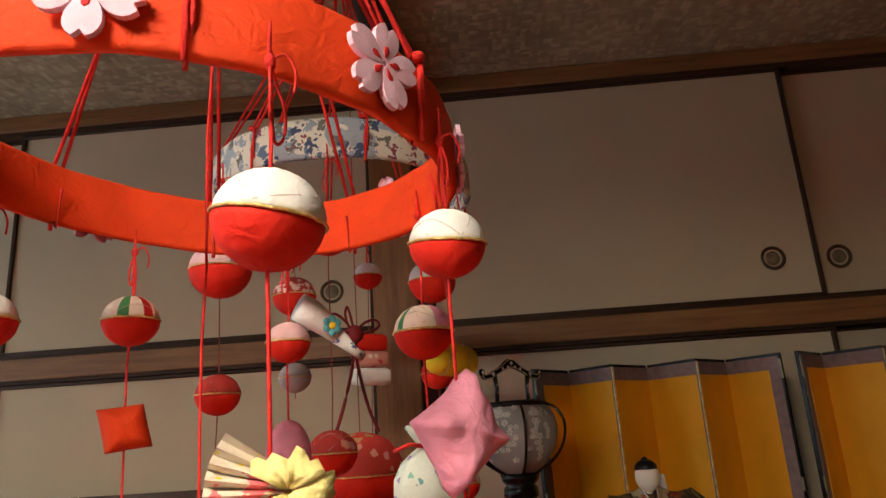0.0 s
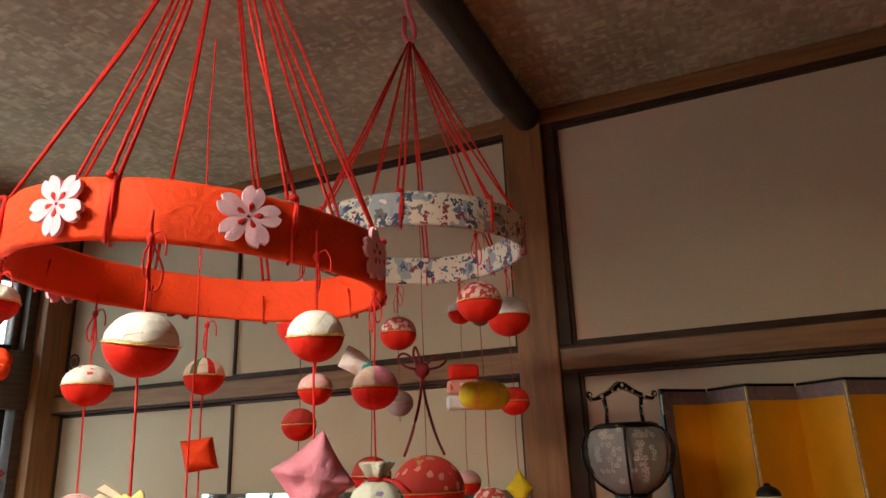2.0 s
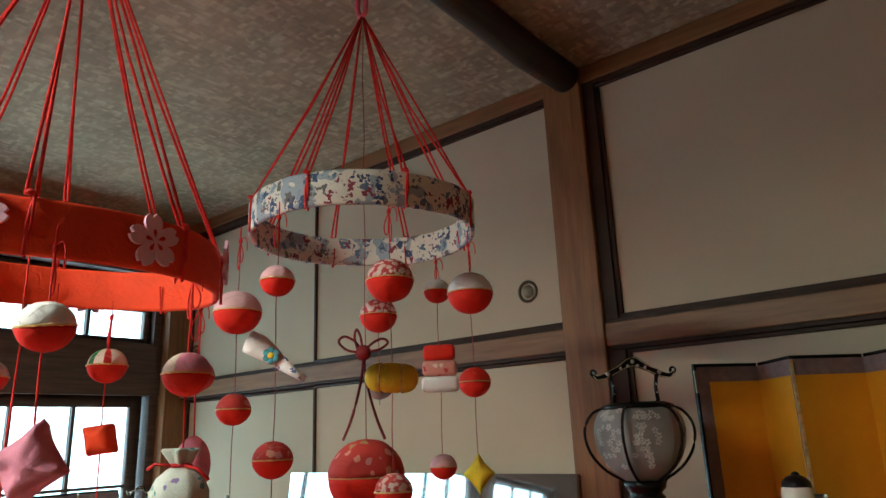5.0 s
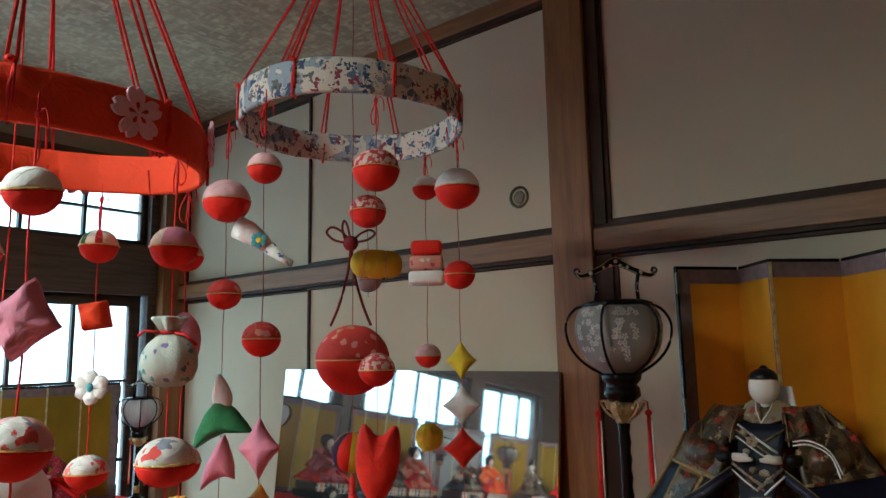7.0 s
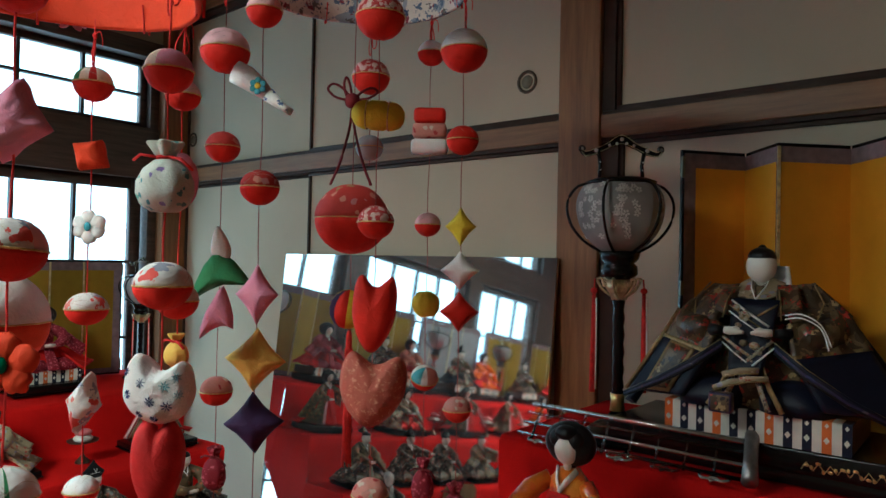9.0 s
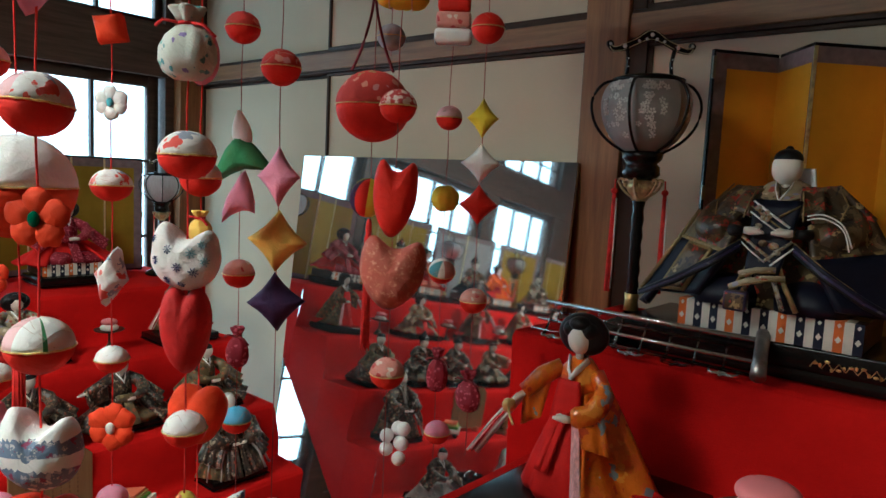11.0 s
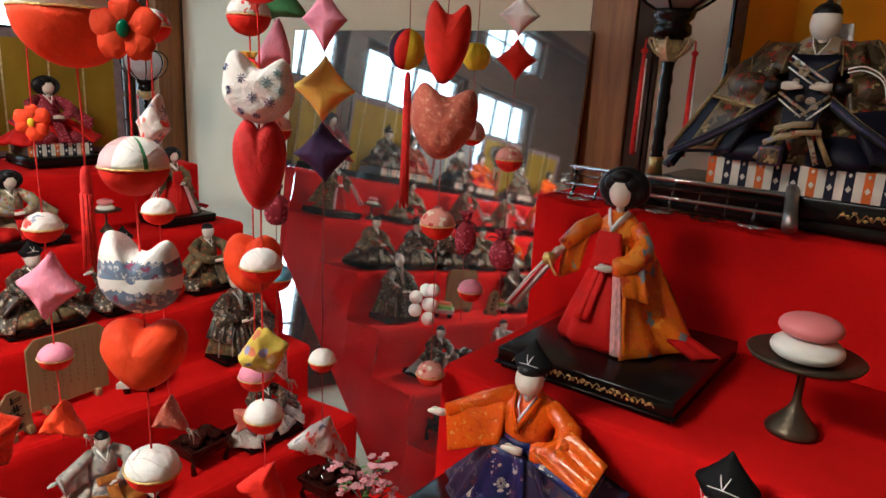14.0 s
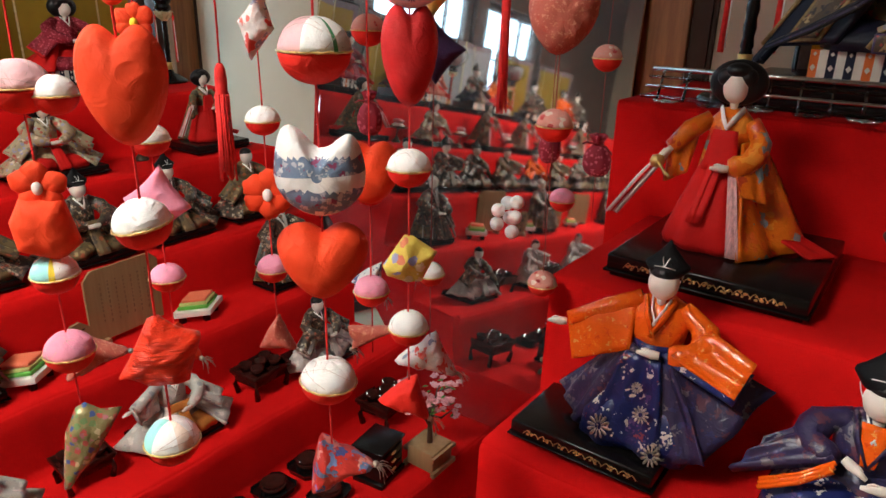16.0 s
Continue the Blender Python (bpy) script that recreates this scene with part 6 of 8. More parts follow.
# ---- dolls: each one plain shape of robes, sleeves, head and hair
def robe(bm, rings, mi, folds=0.05, k=9, seed=0.0, n=40):
    out = []
    for j, (cx, cy, cz, rx, ry) in enumerate(rings):
        f = folds * (1 - j / max(1, len(rings) - 1)) if folds > 0 else 0
        out.append([(cx + rx * (1 + f * math.sin(k * 2 * math.pi * i / n + seed + j * 0.25)) * math.cos(2 * math.pi * i / n), cy + ry * (1 + f * math.sin(k * 2 * math.pi * i / n + seed + j * 0.25)) * math.sin(2 * math.pi * i / n), cz + 0.004 * f * 10 * math.sin(k * 4 * math.pi * i / n) * (0.3 if j == 0 else 0)) for i in range(n)])
    skin(bm, out, mi)


def sheet(bm, a, b, c, d, thick, mi, nu=10, nv=8, wave=0.0, k=3.0, bulge=0.0):
    """A cloth panel between four corners, with waves and thickness."""
    a, b, c, d = (Vector(v) for v in (a, b, c, d))
    nor = (b - a).cross(d - a).normalized()
    front = []
    for j in range(nv + 1):
        v = j / nv
        row = []
        for i in range(nu + 1):
            u = i / nu
            p = (a * (1 - u) + b * u) * (1 - v) + (d * (1 - u) + c * u) * v
            p = p + nor * (wave * math.sin(k * math.pi * u + 0.8 * v) * (0.3 + 0.7 * v) + bulge * math.sin(math.pi * u) * math.sin(math.pi * min(1, v * 0.9 + 0.1)))
            row.append(p)
        front.append(row)
    rings = []
    for row in front:
        rings.append(row + [p - nor * thick for p in reversed(row)])
    skin(bm, rings, mi)


def head(bm, c, s, face, hair, style, lean=0.0):
    """Plain oval head and hair of height s."""
    x, y, z = c
    egg(bm, (x, y, z), (s * 0.43, s * 0.4, s * 0.5), face, 22, 14)
    egg(bm, (x, y + 0.02 * s, z - s * 0.5), (s * 0.14, s * 0.14, s * 0.22), face, 14, 8)
    if style == "wide":
        egg(bm, (x, y + s * 0.2, z + s * 0.1), (s * 0.92, s * 0.42, s * 0.68), hair, 26, 14)
        egg(bm, (x - s * 0.3, y - s * 0.02, z + s * 0.26), (s * 0.34, s * 0.28, s * 0.3), hair, 16, 10)
        egg(bm, (x + s * 0.3, y - s * 0.02, z + s * 0.26), (s * 0.34, s * 0.28, s * 0.3), hair, 16, 10)
        egg(bm, (x, y - s * 0.04, z + s * 0.46), (s * 0.42, s * 0.36, s * 0.24), hair, 18, 10)
        sweep(bm, [(x, y + s * 0.36, z), (x, y + s * 0.45, z - s * 0.7), (x + s * 0.02, y + s * 0.5, z - s * 1.3)], [(s * 0.24, s * 0.14), (s * 0.16, s * 0.1), (s * 0.08, s * 0.05)], 12, hair)
    else:
        egg(bm, (x, y + s * 0.06, z + s * 0.27), (s * 0.4, s * 0.41, s * 0.31), hair, 22, 12)
        egg(bm, (x, y + s * 0.16, z + s * 0.05), (s * 0.38, s * 0.3, s * 0.4), hair, 22, 12)
        if style == "knot":
            egg(bm, (x, y + s * 0.1, z + s * 0.56), (s * 0.12, s * 0.12, s * 0.1), hair, 12, 8)


def court_hat(bm, c, s, mi, cord):
    """Black cap with two bulging sides rising to a point, thin white cord tied in front."""
    x, y, z = c
    rings = []
    for h, rx, ry, back in ((-0.06, 0.42, 0.4, 0.05), (0.06, 0.5, 0.44, 0.06), (0.2, 0.6, 0.42, 0.08), (0.34, 0.58, 0.34, 0.1), (0.46, 0.44, 0.25, 0.12), (0.62, 0.25, 0.16, 0.12), (0.82, 0.11, 0.08, 0.1), (0.98, 0.02, 0.02, 0.08)):
        rings.append([(x + s * rx * math.cos(a) * (1 - 0.1 * math.cos(2 * a + math.pi)), y + s * (back + ry * math.sin(a)), z + s * (h - 0.07 * math.cos(a) ** 2 * (0.2 < h < 0.5))) for a in [2 * math.pi * i / 28 for i in range(28)]])
    skin(bm, rings, mi)
    for sx in (-1, 1):
        sweep(bm, [(x, y - s * 0.33, z + s * 0.26), (x + sx * s * 0.06, y - s * 0.27, z + s * 0.42), (x + sx * s * 0.1, y - s * 0.18, z + s * 0.52)], s * 0.014, 6, cord)
        sweep(bm, smooth([(x, y - s * 0.34, z + s * 0.28), (x + sx * s * 0.3, y - s * 0.26, z + s * 0.22), (x + sx * s * 0.5, y, z + s * 0.06), (x + sx * s * 0.4, y - s * 0.05, z - s * 0.3), (x + sx * s * 0.16, y - s * 0.2, z - s * 0.62)], 3), s * 0.012, 5, cord)


def hand(bm, p, s, mi, to=(0, -1, 0)):
    d = Vector(to).normalized()
    p = Vector(p)
    sweep(bm, [p - d * s * 0.5, p, p + d * s * 0.5, p + d * s], [(s * 0.22, s * 0.28), (s * 0.28, s * 0.34), (s * 0.22, s * 0.24), (s * 0.13, s * 0.12)], 10, mi)
    sweep(bm, [p + Vector((0, 0, s * 0.2)), p + d * s * 0.4 + Vector((0, 0, s * 0.34)), p + d * s * 0.7 + Vector((0, 0, s * 0.26))], [s * 0.11, s * 0.09, s * 0.06], 6, mi)


def emperor(m):
    """Seated court doll: boxy shoulders, broad stiff sleeves spread to both sides, crossed bands on a dark chest."""
    bm = bmesh.new()
    B, N, W, S, H, C, P, G, T = range(9)

    def within(q, u, v, out):
        a, b, c, d = (Vector(p) for p in q)
        p = (a * (1 - u) + b * u) * (1 - v) + (d * (1 - u) + c * u) * v
        nor = (b - a).cross(d - a).normalized()
        return p + (nor if nor.y < 0 else -nor) * out

    robe(bm, [(0, 0.01, 0.0, 0.115, 0.07), (0, 0.01, 0.04, 0.105, 0.065), (0, 0.012, 0.09, 0.074, 0.05), (0, 0.014, 0.13, 0.06, 0.042), (0, 0.014, 0.154, 0.05, 0.033), (0, 0.014, 0.168, 0.03, 0.024), (0, 0.012, 0.176, 0.015, 0.015)], B, 0.03, 7)
    for sx in (-1, 1):
        # shoulder and upper arm with drooping folds
        sweep(bm, smooth([(sx * 0.026, 0.01, 0.156), (sx * 0.058, 0.006, 0.15), (sx * 0.086, -0.008, 0.128), (sx * 0.092, -0.034, 0.108), (sx * 0.056, -0.06, 0.104)], 3), [(0.017, 0.018)] * 3 + [(0.02, 0.02)] * 3 + [(0.022, 0.022)] * 3 + [(0.021, 0.022)] * 3 + [(0.013, 0.014)], 18, B)
        sheet(bm, (sx * 0.024, -0.02, 0.168), (sx * 0.068, 0.002, 0.172), (sx * 0.116, -0.014, 0.128), (sx * 0.05, -0.062, 0.122), 0.008, B, 14, 10, 0.0025, 5, 0.008)
        sheet(bm, (sx * 0.026, -0.034, 0.164), (sx * 0.05, -0.016, 0.17), (sx * 0.06, -0.05, 0.138), (sx * 0.032, -0.058, 0.13), 0.006, B, 8, 6, 0.0015, 4, 0.006)
        sweep(bm, [(sx * 0.03, -0.036, 0.166), (sx * 0.035, -0.052, 0.148), (sx * 0.038, -0.064, 0.126)], [(0.0012, 0.0018)] * 3, 6, T)
        sweep(bm, [(sx * 0.07, -0.004, 0.174), (sx * 0.085, -0.03, 0.15), (sx * 0.08, -0.052, 0.128)], [(0.001, 0.0016)] * 3, 6, T)
        # sleeve: brocade above, navy below with a brocade panel framed in gold braid
        up = [(sx * 0.044, -0.064, 0.12), (sx * 0.112, -0.012, 0.13), (sx * 0.136, -0.02, 0.088), (sx * 0.054, -0.08, 0.074)]
        lo = [(sx * 0.054, -0.081, 0.074), (sx * 0.136, -0.021, 0.088), (sx * 0.188, -0.03, 0.002), (sx * 0.09, -0.086, 0.012)]
        sheet(bm, *up, 0.009, B, 14, 8, 0.003, 5, 0.006)
        sheet(bm, *lo, 0.009, N, 14, 8, 0.0, 4, 0.0)
        sheet(bm, *[within(lo, u, v, 0.003) for u, v in ((0.24, 0.0), (0.78, 0.0), (0.7, 0.98), (0.2, 0.98))], 0.003, T, 8, 6)
        sheet(bm, *[within(lo, u, v, 0.005) for u, v in ((0.3, 0.06), (0.71, 0.06), (0.64, 0.92), (0.26, 0.92))], 0.003, B, 8, 6)
        sheet(bm, *[within(up, u, v, 0.004) for u, v in ((-0.02, 0.9), (1.02, 0.9), (1.02, 1.02), (-0.02, 1.02))], 0.003, T, 10, 2)
        sweep(bm, [(sx * 0.114, -0.014, 0.132), (sx * 0.138, -0.024, 0.088), (sx * 0.19, -0.034, 0.002)], [(0.0015, 0.003)] * 3, 8, T)
        # back sleeve showing behind the front one
        sheet(bm, (sx * 0.09, 0.006, 0.125), (sx * 0.108, 0.03, 0.12), (sx * 0.215, 0.03, -0.03), (sx * 0.19, -0.012, -0.02), 0.009, N, 10, 8, 0.003, 4, 0.005)
        # edge of the sleeve: stacked linings of purple, black, gold and white
        for dz, mi, q in ((0.0, P, 0.003), (0.005, N, 0.003), (0.0085, T, 0.0011), (-0.0045, H, 0.0028), (0.002, C, 0.0008), (-0.002, C, 0.0006), (-0.007, T, 0.0007)):
            sweep(bm, [(sx * 0.034, -0.084, 0.088 + dz), (sx * 0.074, -0.092, 0.058 + dz * 0.9), (sx * 0.122, -0.09, 0.028 + dz * 0.7), (sx * 0.178, -0.074, 0.0 + dz * 0.5)], [(q * 0.7, q), (q, q * 1.2), (q, q * 1.2), (q * 0.6, q * 0.7)], 8, mi)
        # wide pale collar open at the throat
        sheet(bm, (sx * 0.012, 0.0, 0.183), (sx * 0.03, 0.008, 0.174), (sx * 0.03, -0.034, 0.158), (-sx * 0.001, -0.04, 0.147), 0.004, G, 8, 6, 0.0, 3, 0.003)
        sweep(bm, [(sx * 0.013, 0.0, 0.184), (sx * 0.009, -0.022, 0.168), (-sx * 0.001, -0.042, 0.15)], [(0.0009, 0.0016)] * 3, 6, C)
        hand(bm, (sx * 0.022, -0.084, 0.109), 0.018, S, (-sx * 0.95, -0.25, -0.05))
        sweep(bm, [(sx * 0.05, -0.07, 0.108), (sx * 0.036, -0.081, 0.109)], [(0.009, 0.009), (0.006, 0.006)], 10, H)
        # knees under navy cloth
        robe(bm, [(sx * 0.054, -0.04, 0.0, 0.05, 0.042), (sx * 0.054, -0.04, 0.016, 0.05, 0.042), (sx * 0.048, -0.036, 0.036, 0.036, 0.032), (sx * 0.046, -0.03, 0.044, 0.014, 0.014)], N, 0.05, 5)
        for o, mi in ((0.0, W), (0.012, T)):
            sweep(bm, [(sx * (0.004 + o), -0.086, 0.07), (sx * (0.018 + o), -0.094, 0.036), (sx * (0.03 + o * 1.4), -0.1, 0.006)], [(0.002, 0.004)] * 3, 8, mi)
    # dark chest with crossed bands and a flower roundel
    sheet(bm, (-0.028, -0.046, 0.15), (0.034, -0.046, 0.15), (0.02, -0.09, 0.05), (-0.022, -0.09, 0.05), 0.008, N, 8, 8, 0.0, 3, 0.004)
    for xa, za, xb, zb, w, mi in ((-0.028, 0.15, 0.024, 0.116, 0.0018, C), (-0.03, 0.143, 0.02, 0.11, 0.0012, T), (-0.03, 0.135, 0.012, 0.108, 0.0012, C), (0.032, 0.146, 0.008, 0.13, 0.0014, T), (-0.034, 0.1, 0.006, 0.074, 0.0024, W), (-0.034, 0.092, 0.0, 0.068, 0.0012, C), (0.03, 0.098, 0.0, 0.07, 0.0024, W), (0.034, 0.09, 0.008, 0.064, 0.0014, C)):
        y0 = -0.0535 - (0.15 - za) * 0.444
        y1 = -0.0535 - (0.15 - zb) * 0.444
        sweep(bm, [(xa, y0, za), ((xa + xb) / 2, (y0 + y1) / 2 - 0.0035, (za + zb) / 2), (xb, y1, zb)], [(0.0012, w)] * 3, 8, mi)
    for k in range(5):
        egg(bm, (-0.008 + 0.0048 * math.cos(k * 1.257), -0.0685, 0.13 + 0.0048 * math.sin(k * 1.257)), (0.0036, 0.0016, 0.0036), W, 10, 6)
    for x, z, q, mi in ((-0.006, 0.093, 0.006, B), (0.008, 0.09, 0.007, W), (-0.02, 0.14, 0.006, W), (-0.016, 0.116, 0.005, W), (0.014, 0.082, 0.005, W), (-0.012, 0.078, 0.006, B), (0.024, 0.104, 0.006, B)):
        egg(bm, (x, -0.0545 - (0.15 - z) * 0.444, z), (q, 0.002, q * 0.8), mi, 12, 8)
    # brocade sash ends lying across the lap and a blue tassel block
    for xa, xb, za, zb, q in ((-0.028, 0.018, 0.05, 0.06, 0.004), (-0.02, 0.03, 0.04, 0.05, 0.0035), (-0.04, 0.004, 0.03, 0.046, 0.004)):
        sweep(bm, [(xa, -0.098, za), ((xa + xb) / 2, -0.104, (za + zb) / 2 + 0.003), (xb, -0.1, zb)], [(0.003, q)] * 3, 10, G)
        sweep(bm, [(xa, -0.1, za - q), ((xa + xb) / 2, -0.107, (za + zb) / 2 + 0.003 - q), (xb, -0.102, zb - q)], [(0.0015, 0.0012)] * 3, 6, T)
    box(bm, -0.042, -0.012, -0.118, -0.1, 0.0, 0.027, 0.003, P)
    # two thin white cords over one sleeve
    for o in (0.0, 0.005):
        sweep(bm, smooth([(0.046, -0.082, 0.134 - o), (0.066, -0.086, 0.137 - o), (0.088, -0.08, 0.124 - o), (0.1 - o * 0.6, -0.078, 0.096 - o)], 4), 0.0011, 6, C)
    sheet(bm, (0.012, 0.026, 0.2), (0.034, 0.018, 0.2), (0.038, 0.018, 0.17), (0.012, 0.026, 0.17), 0.003, C)
    head(bm, (0, -0.002, 0.199), 0.049, S, H, "knot")
    return single("court_doll", bm, [BROCADE, NAVYCLOTH, WHITEGOLD, SKIN, HAIR, WHITE, PURPLESILK, PALEBROCADE, GOLDBAND], m, "seated court doll in dark gold-brown brocade robes with navy panels", "doll", "court dolls")


def lady(m, outer=None, under=None, words="orange brocade robe over red trousers", pot=True, mirrored=1):
    """Standing lady with a flaring robe, long sleeves and wide black hair."""
    bm = bmesh.new()
    O, R, P, S, H, W, G = range(7)
    k = mirrored
    robe(bm, [(0, -0.008, 0.0, 0.066, 0.05), (0, -0.008, 0.01, 0.07, 0.054), (0, -0.006, 0.05, 0.056, 0.046), (0, -0.003, 0.09, 0.04, 0.034), (0, 0.002, 0.12, 0.028, 0.024)], R, 0.07, 9)
    # bodice
    robe(bm, [(0, 0.002, 0.115, 0.024, 0.022), (0, 0.002, 0.14, 0.028, 0.024), (0, 0.004, 0.165, 0.029, 0.02), (0, 0.004, 0.18, 0.015, 0.013)], O, 0.0)
    sheet(bm, (-0.016, -0.025, 0.156), (0.016, -0.025, 0.156), (0.024, -0.032, 0.105), (-0.024, -0.032, 0.105), 0.004, R, 6, 6, 0.001, 3)
    # robe open in front, trailing behind
    sheet(bm, (k * 0.022, -0.024, 0.14), (k * 0.034, 0.02, 0.145), (k * 0.122, 0.035, 0.004), (k * 0.052, -0.07, 0.002), 0.006, O, 14, 10, 0.005, 4, 0.016)
    sheet(bm, (-k * 0.026, -0.008, 0.15), (-k * 0.028, 0.024, 0.15), (-k * 0.07, 0.06, 0.004), (-k * 0.052, -0.008, 0.006), 0.006, O, 12, 10, -0.004, 4, -0.01)
    sheet(bm, (-0.03, 0.024, 0.155), (0.03, 0.024, 0.155), (0.105, 0.062, 0.002), (-0.07, 0.068, 0.002), 0.006, O, 14, 10, 0.005, 5, 0.01)
    sheet(bm, (k * 0.09, 0.0, 0.018), (k * 0.11, 0.03, 0.02), (k * 0.16, 0.03, 0.002), (k * 0.13, 0.0, 0.001), 0.004, R, 8, 4, 0.002, 4)
    # pink lined front edges and ribbons
    sheet(bm, (k * 0.012, -0.034, 0.118), (k * 0.022, -0.034, 0.118), (k * 0.052, -0.066, 0.004), (k * 0.034, -0.066, 0.004), 0.003, P, 6, 8, 0.002, 3)
    for dx in (-0.012, -0.002):
        sheet(bm, (dx, -0.034, 0.116), (dx + 0.008, -0.034, 0.116), (dx - 0.004, -0.062, 0.04), (dx - 0.016, -0.062, 0.04), 0.002, R, 4, 6, 0.001, 2)
    # outstretched arm with a long hanging sleeve, the other hand at the waist
    sweep(bm, [(-k * 0.028, 0.0, 0.165), (-k * 0.05, -0.016, 0.15), (-k * 0.068, -0.035, 0.128)], [(0.01, 0.011), (0.013, 0.014), (0.01, 0.011)], 14, O)
    sheet(bm, (-k * 0.06, -0.03, 0.13), (-k * 0.076, -0.036, 0.124), (-k * 0.142, -0.06, 0.036), (-k * 0.128, -0.054, 0.032), 0.005, P, 6, 8, 0.003, 3, 0.004)
    for o, mi in ((0.0, W), (0.006, R), (0.012, W)):
        sweep(bm, [(-k * (0.062 + o), -0.037 - o * 0.4, 0.13 - o * 0.3), (-k * (0.094 + o), -0.05 - o * 0.4, 0.086), (-k * (0.128 + o), -0.062 - o * 0.4, 0.036)], [(0.0012, 0.0016)] * 3, 6, mi)
    sheet(bm, (-k * 0.036, -0.012, 0.15), (-k * 0.07, -0.034, 0.132), (-k * 0.07, -0.036, 0.082), (-k * 0.044, -0.024, 0.096), 0.008, O, 8, 8, 0.003, 3, 0.003)
    hand(bm, (-k * 0.07, -0.04, 0.124), 0.015, S, (-0.4 * k, -0.8, -0.5))
    sweep(bm, smooth([(k * 0.026, 0.0, 0.164), (k * 0.044, -0.01, 0.14), (k * 0.036, -0.03, 0.119), (k * 0.014, -0.042, 0.113)], 3), [(0.011, 0.012)] * 3 + [(0.014, 0.016)] * 3 + [(0.012, 0.014)] * 3 + [(0.009, 0.01)], 14, O)
    sheet(bm, (k * 0.02, -0.04, 0.118), (k * 0.046, -0.018, 0.126), (k * 0.064, -0.026, 0.07), (k * 0.036, -0.048, 0.08), 0.006, O, 8, 6, 0.003, 3, 0.004)
    hand(bm, (k * 0.008, -0.05, 0.112), 0.016, S, (-0.9 * k, -0.3, 0.0))
    for sx in (-1, 1):
        sweep(bm, [(sx * 0.015, -0.004, 0.181), (sx * 0.007, -0.02, 0.169), (-sx * 0.001, -0.026, 0.157)], [(0.002, 0.005), (0.002, 0.005), (0.001, 0.003)], 8, W)
    if pot:
        lathe(bm, [(0.0, -0.008), (0.008, -0.007), (0.0105, 0.0), (0.008, 0.007), (0.0, 0.009)], 16, (-k * 0.078, -0.056, 0.112), G)
        sweep(bm, [(-k * 0.078, -0.06, 0.114), (-k * 0.06, -0.078, 0.104), (-k * 0.05, -0.086, 0.1)], 0.002, 6, G)
    head(bm, (0, -0.004, 0.208), 0.042, S, H, "wide")
    return single("court_lady_doll", bm, [outer or LADYSILK, under or HAKAMA, STRIPEPINK, SKIN, HAIR, WHITE, GILT], m, "standing court lady doll in %s" % words, "doll", "court lady dolls")


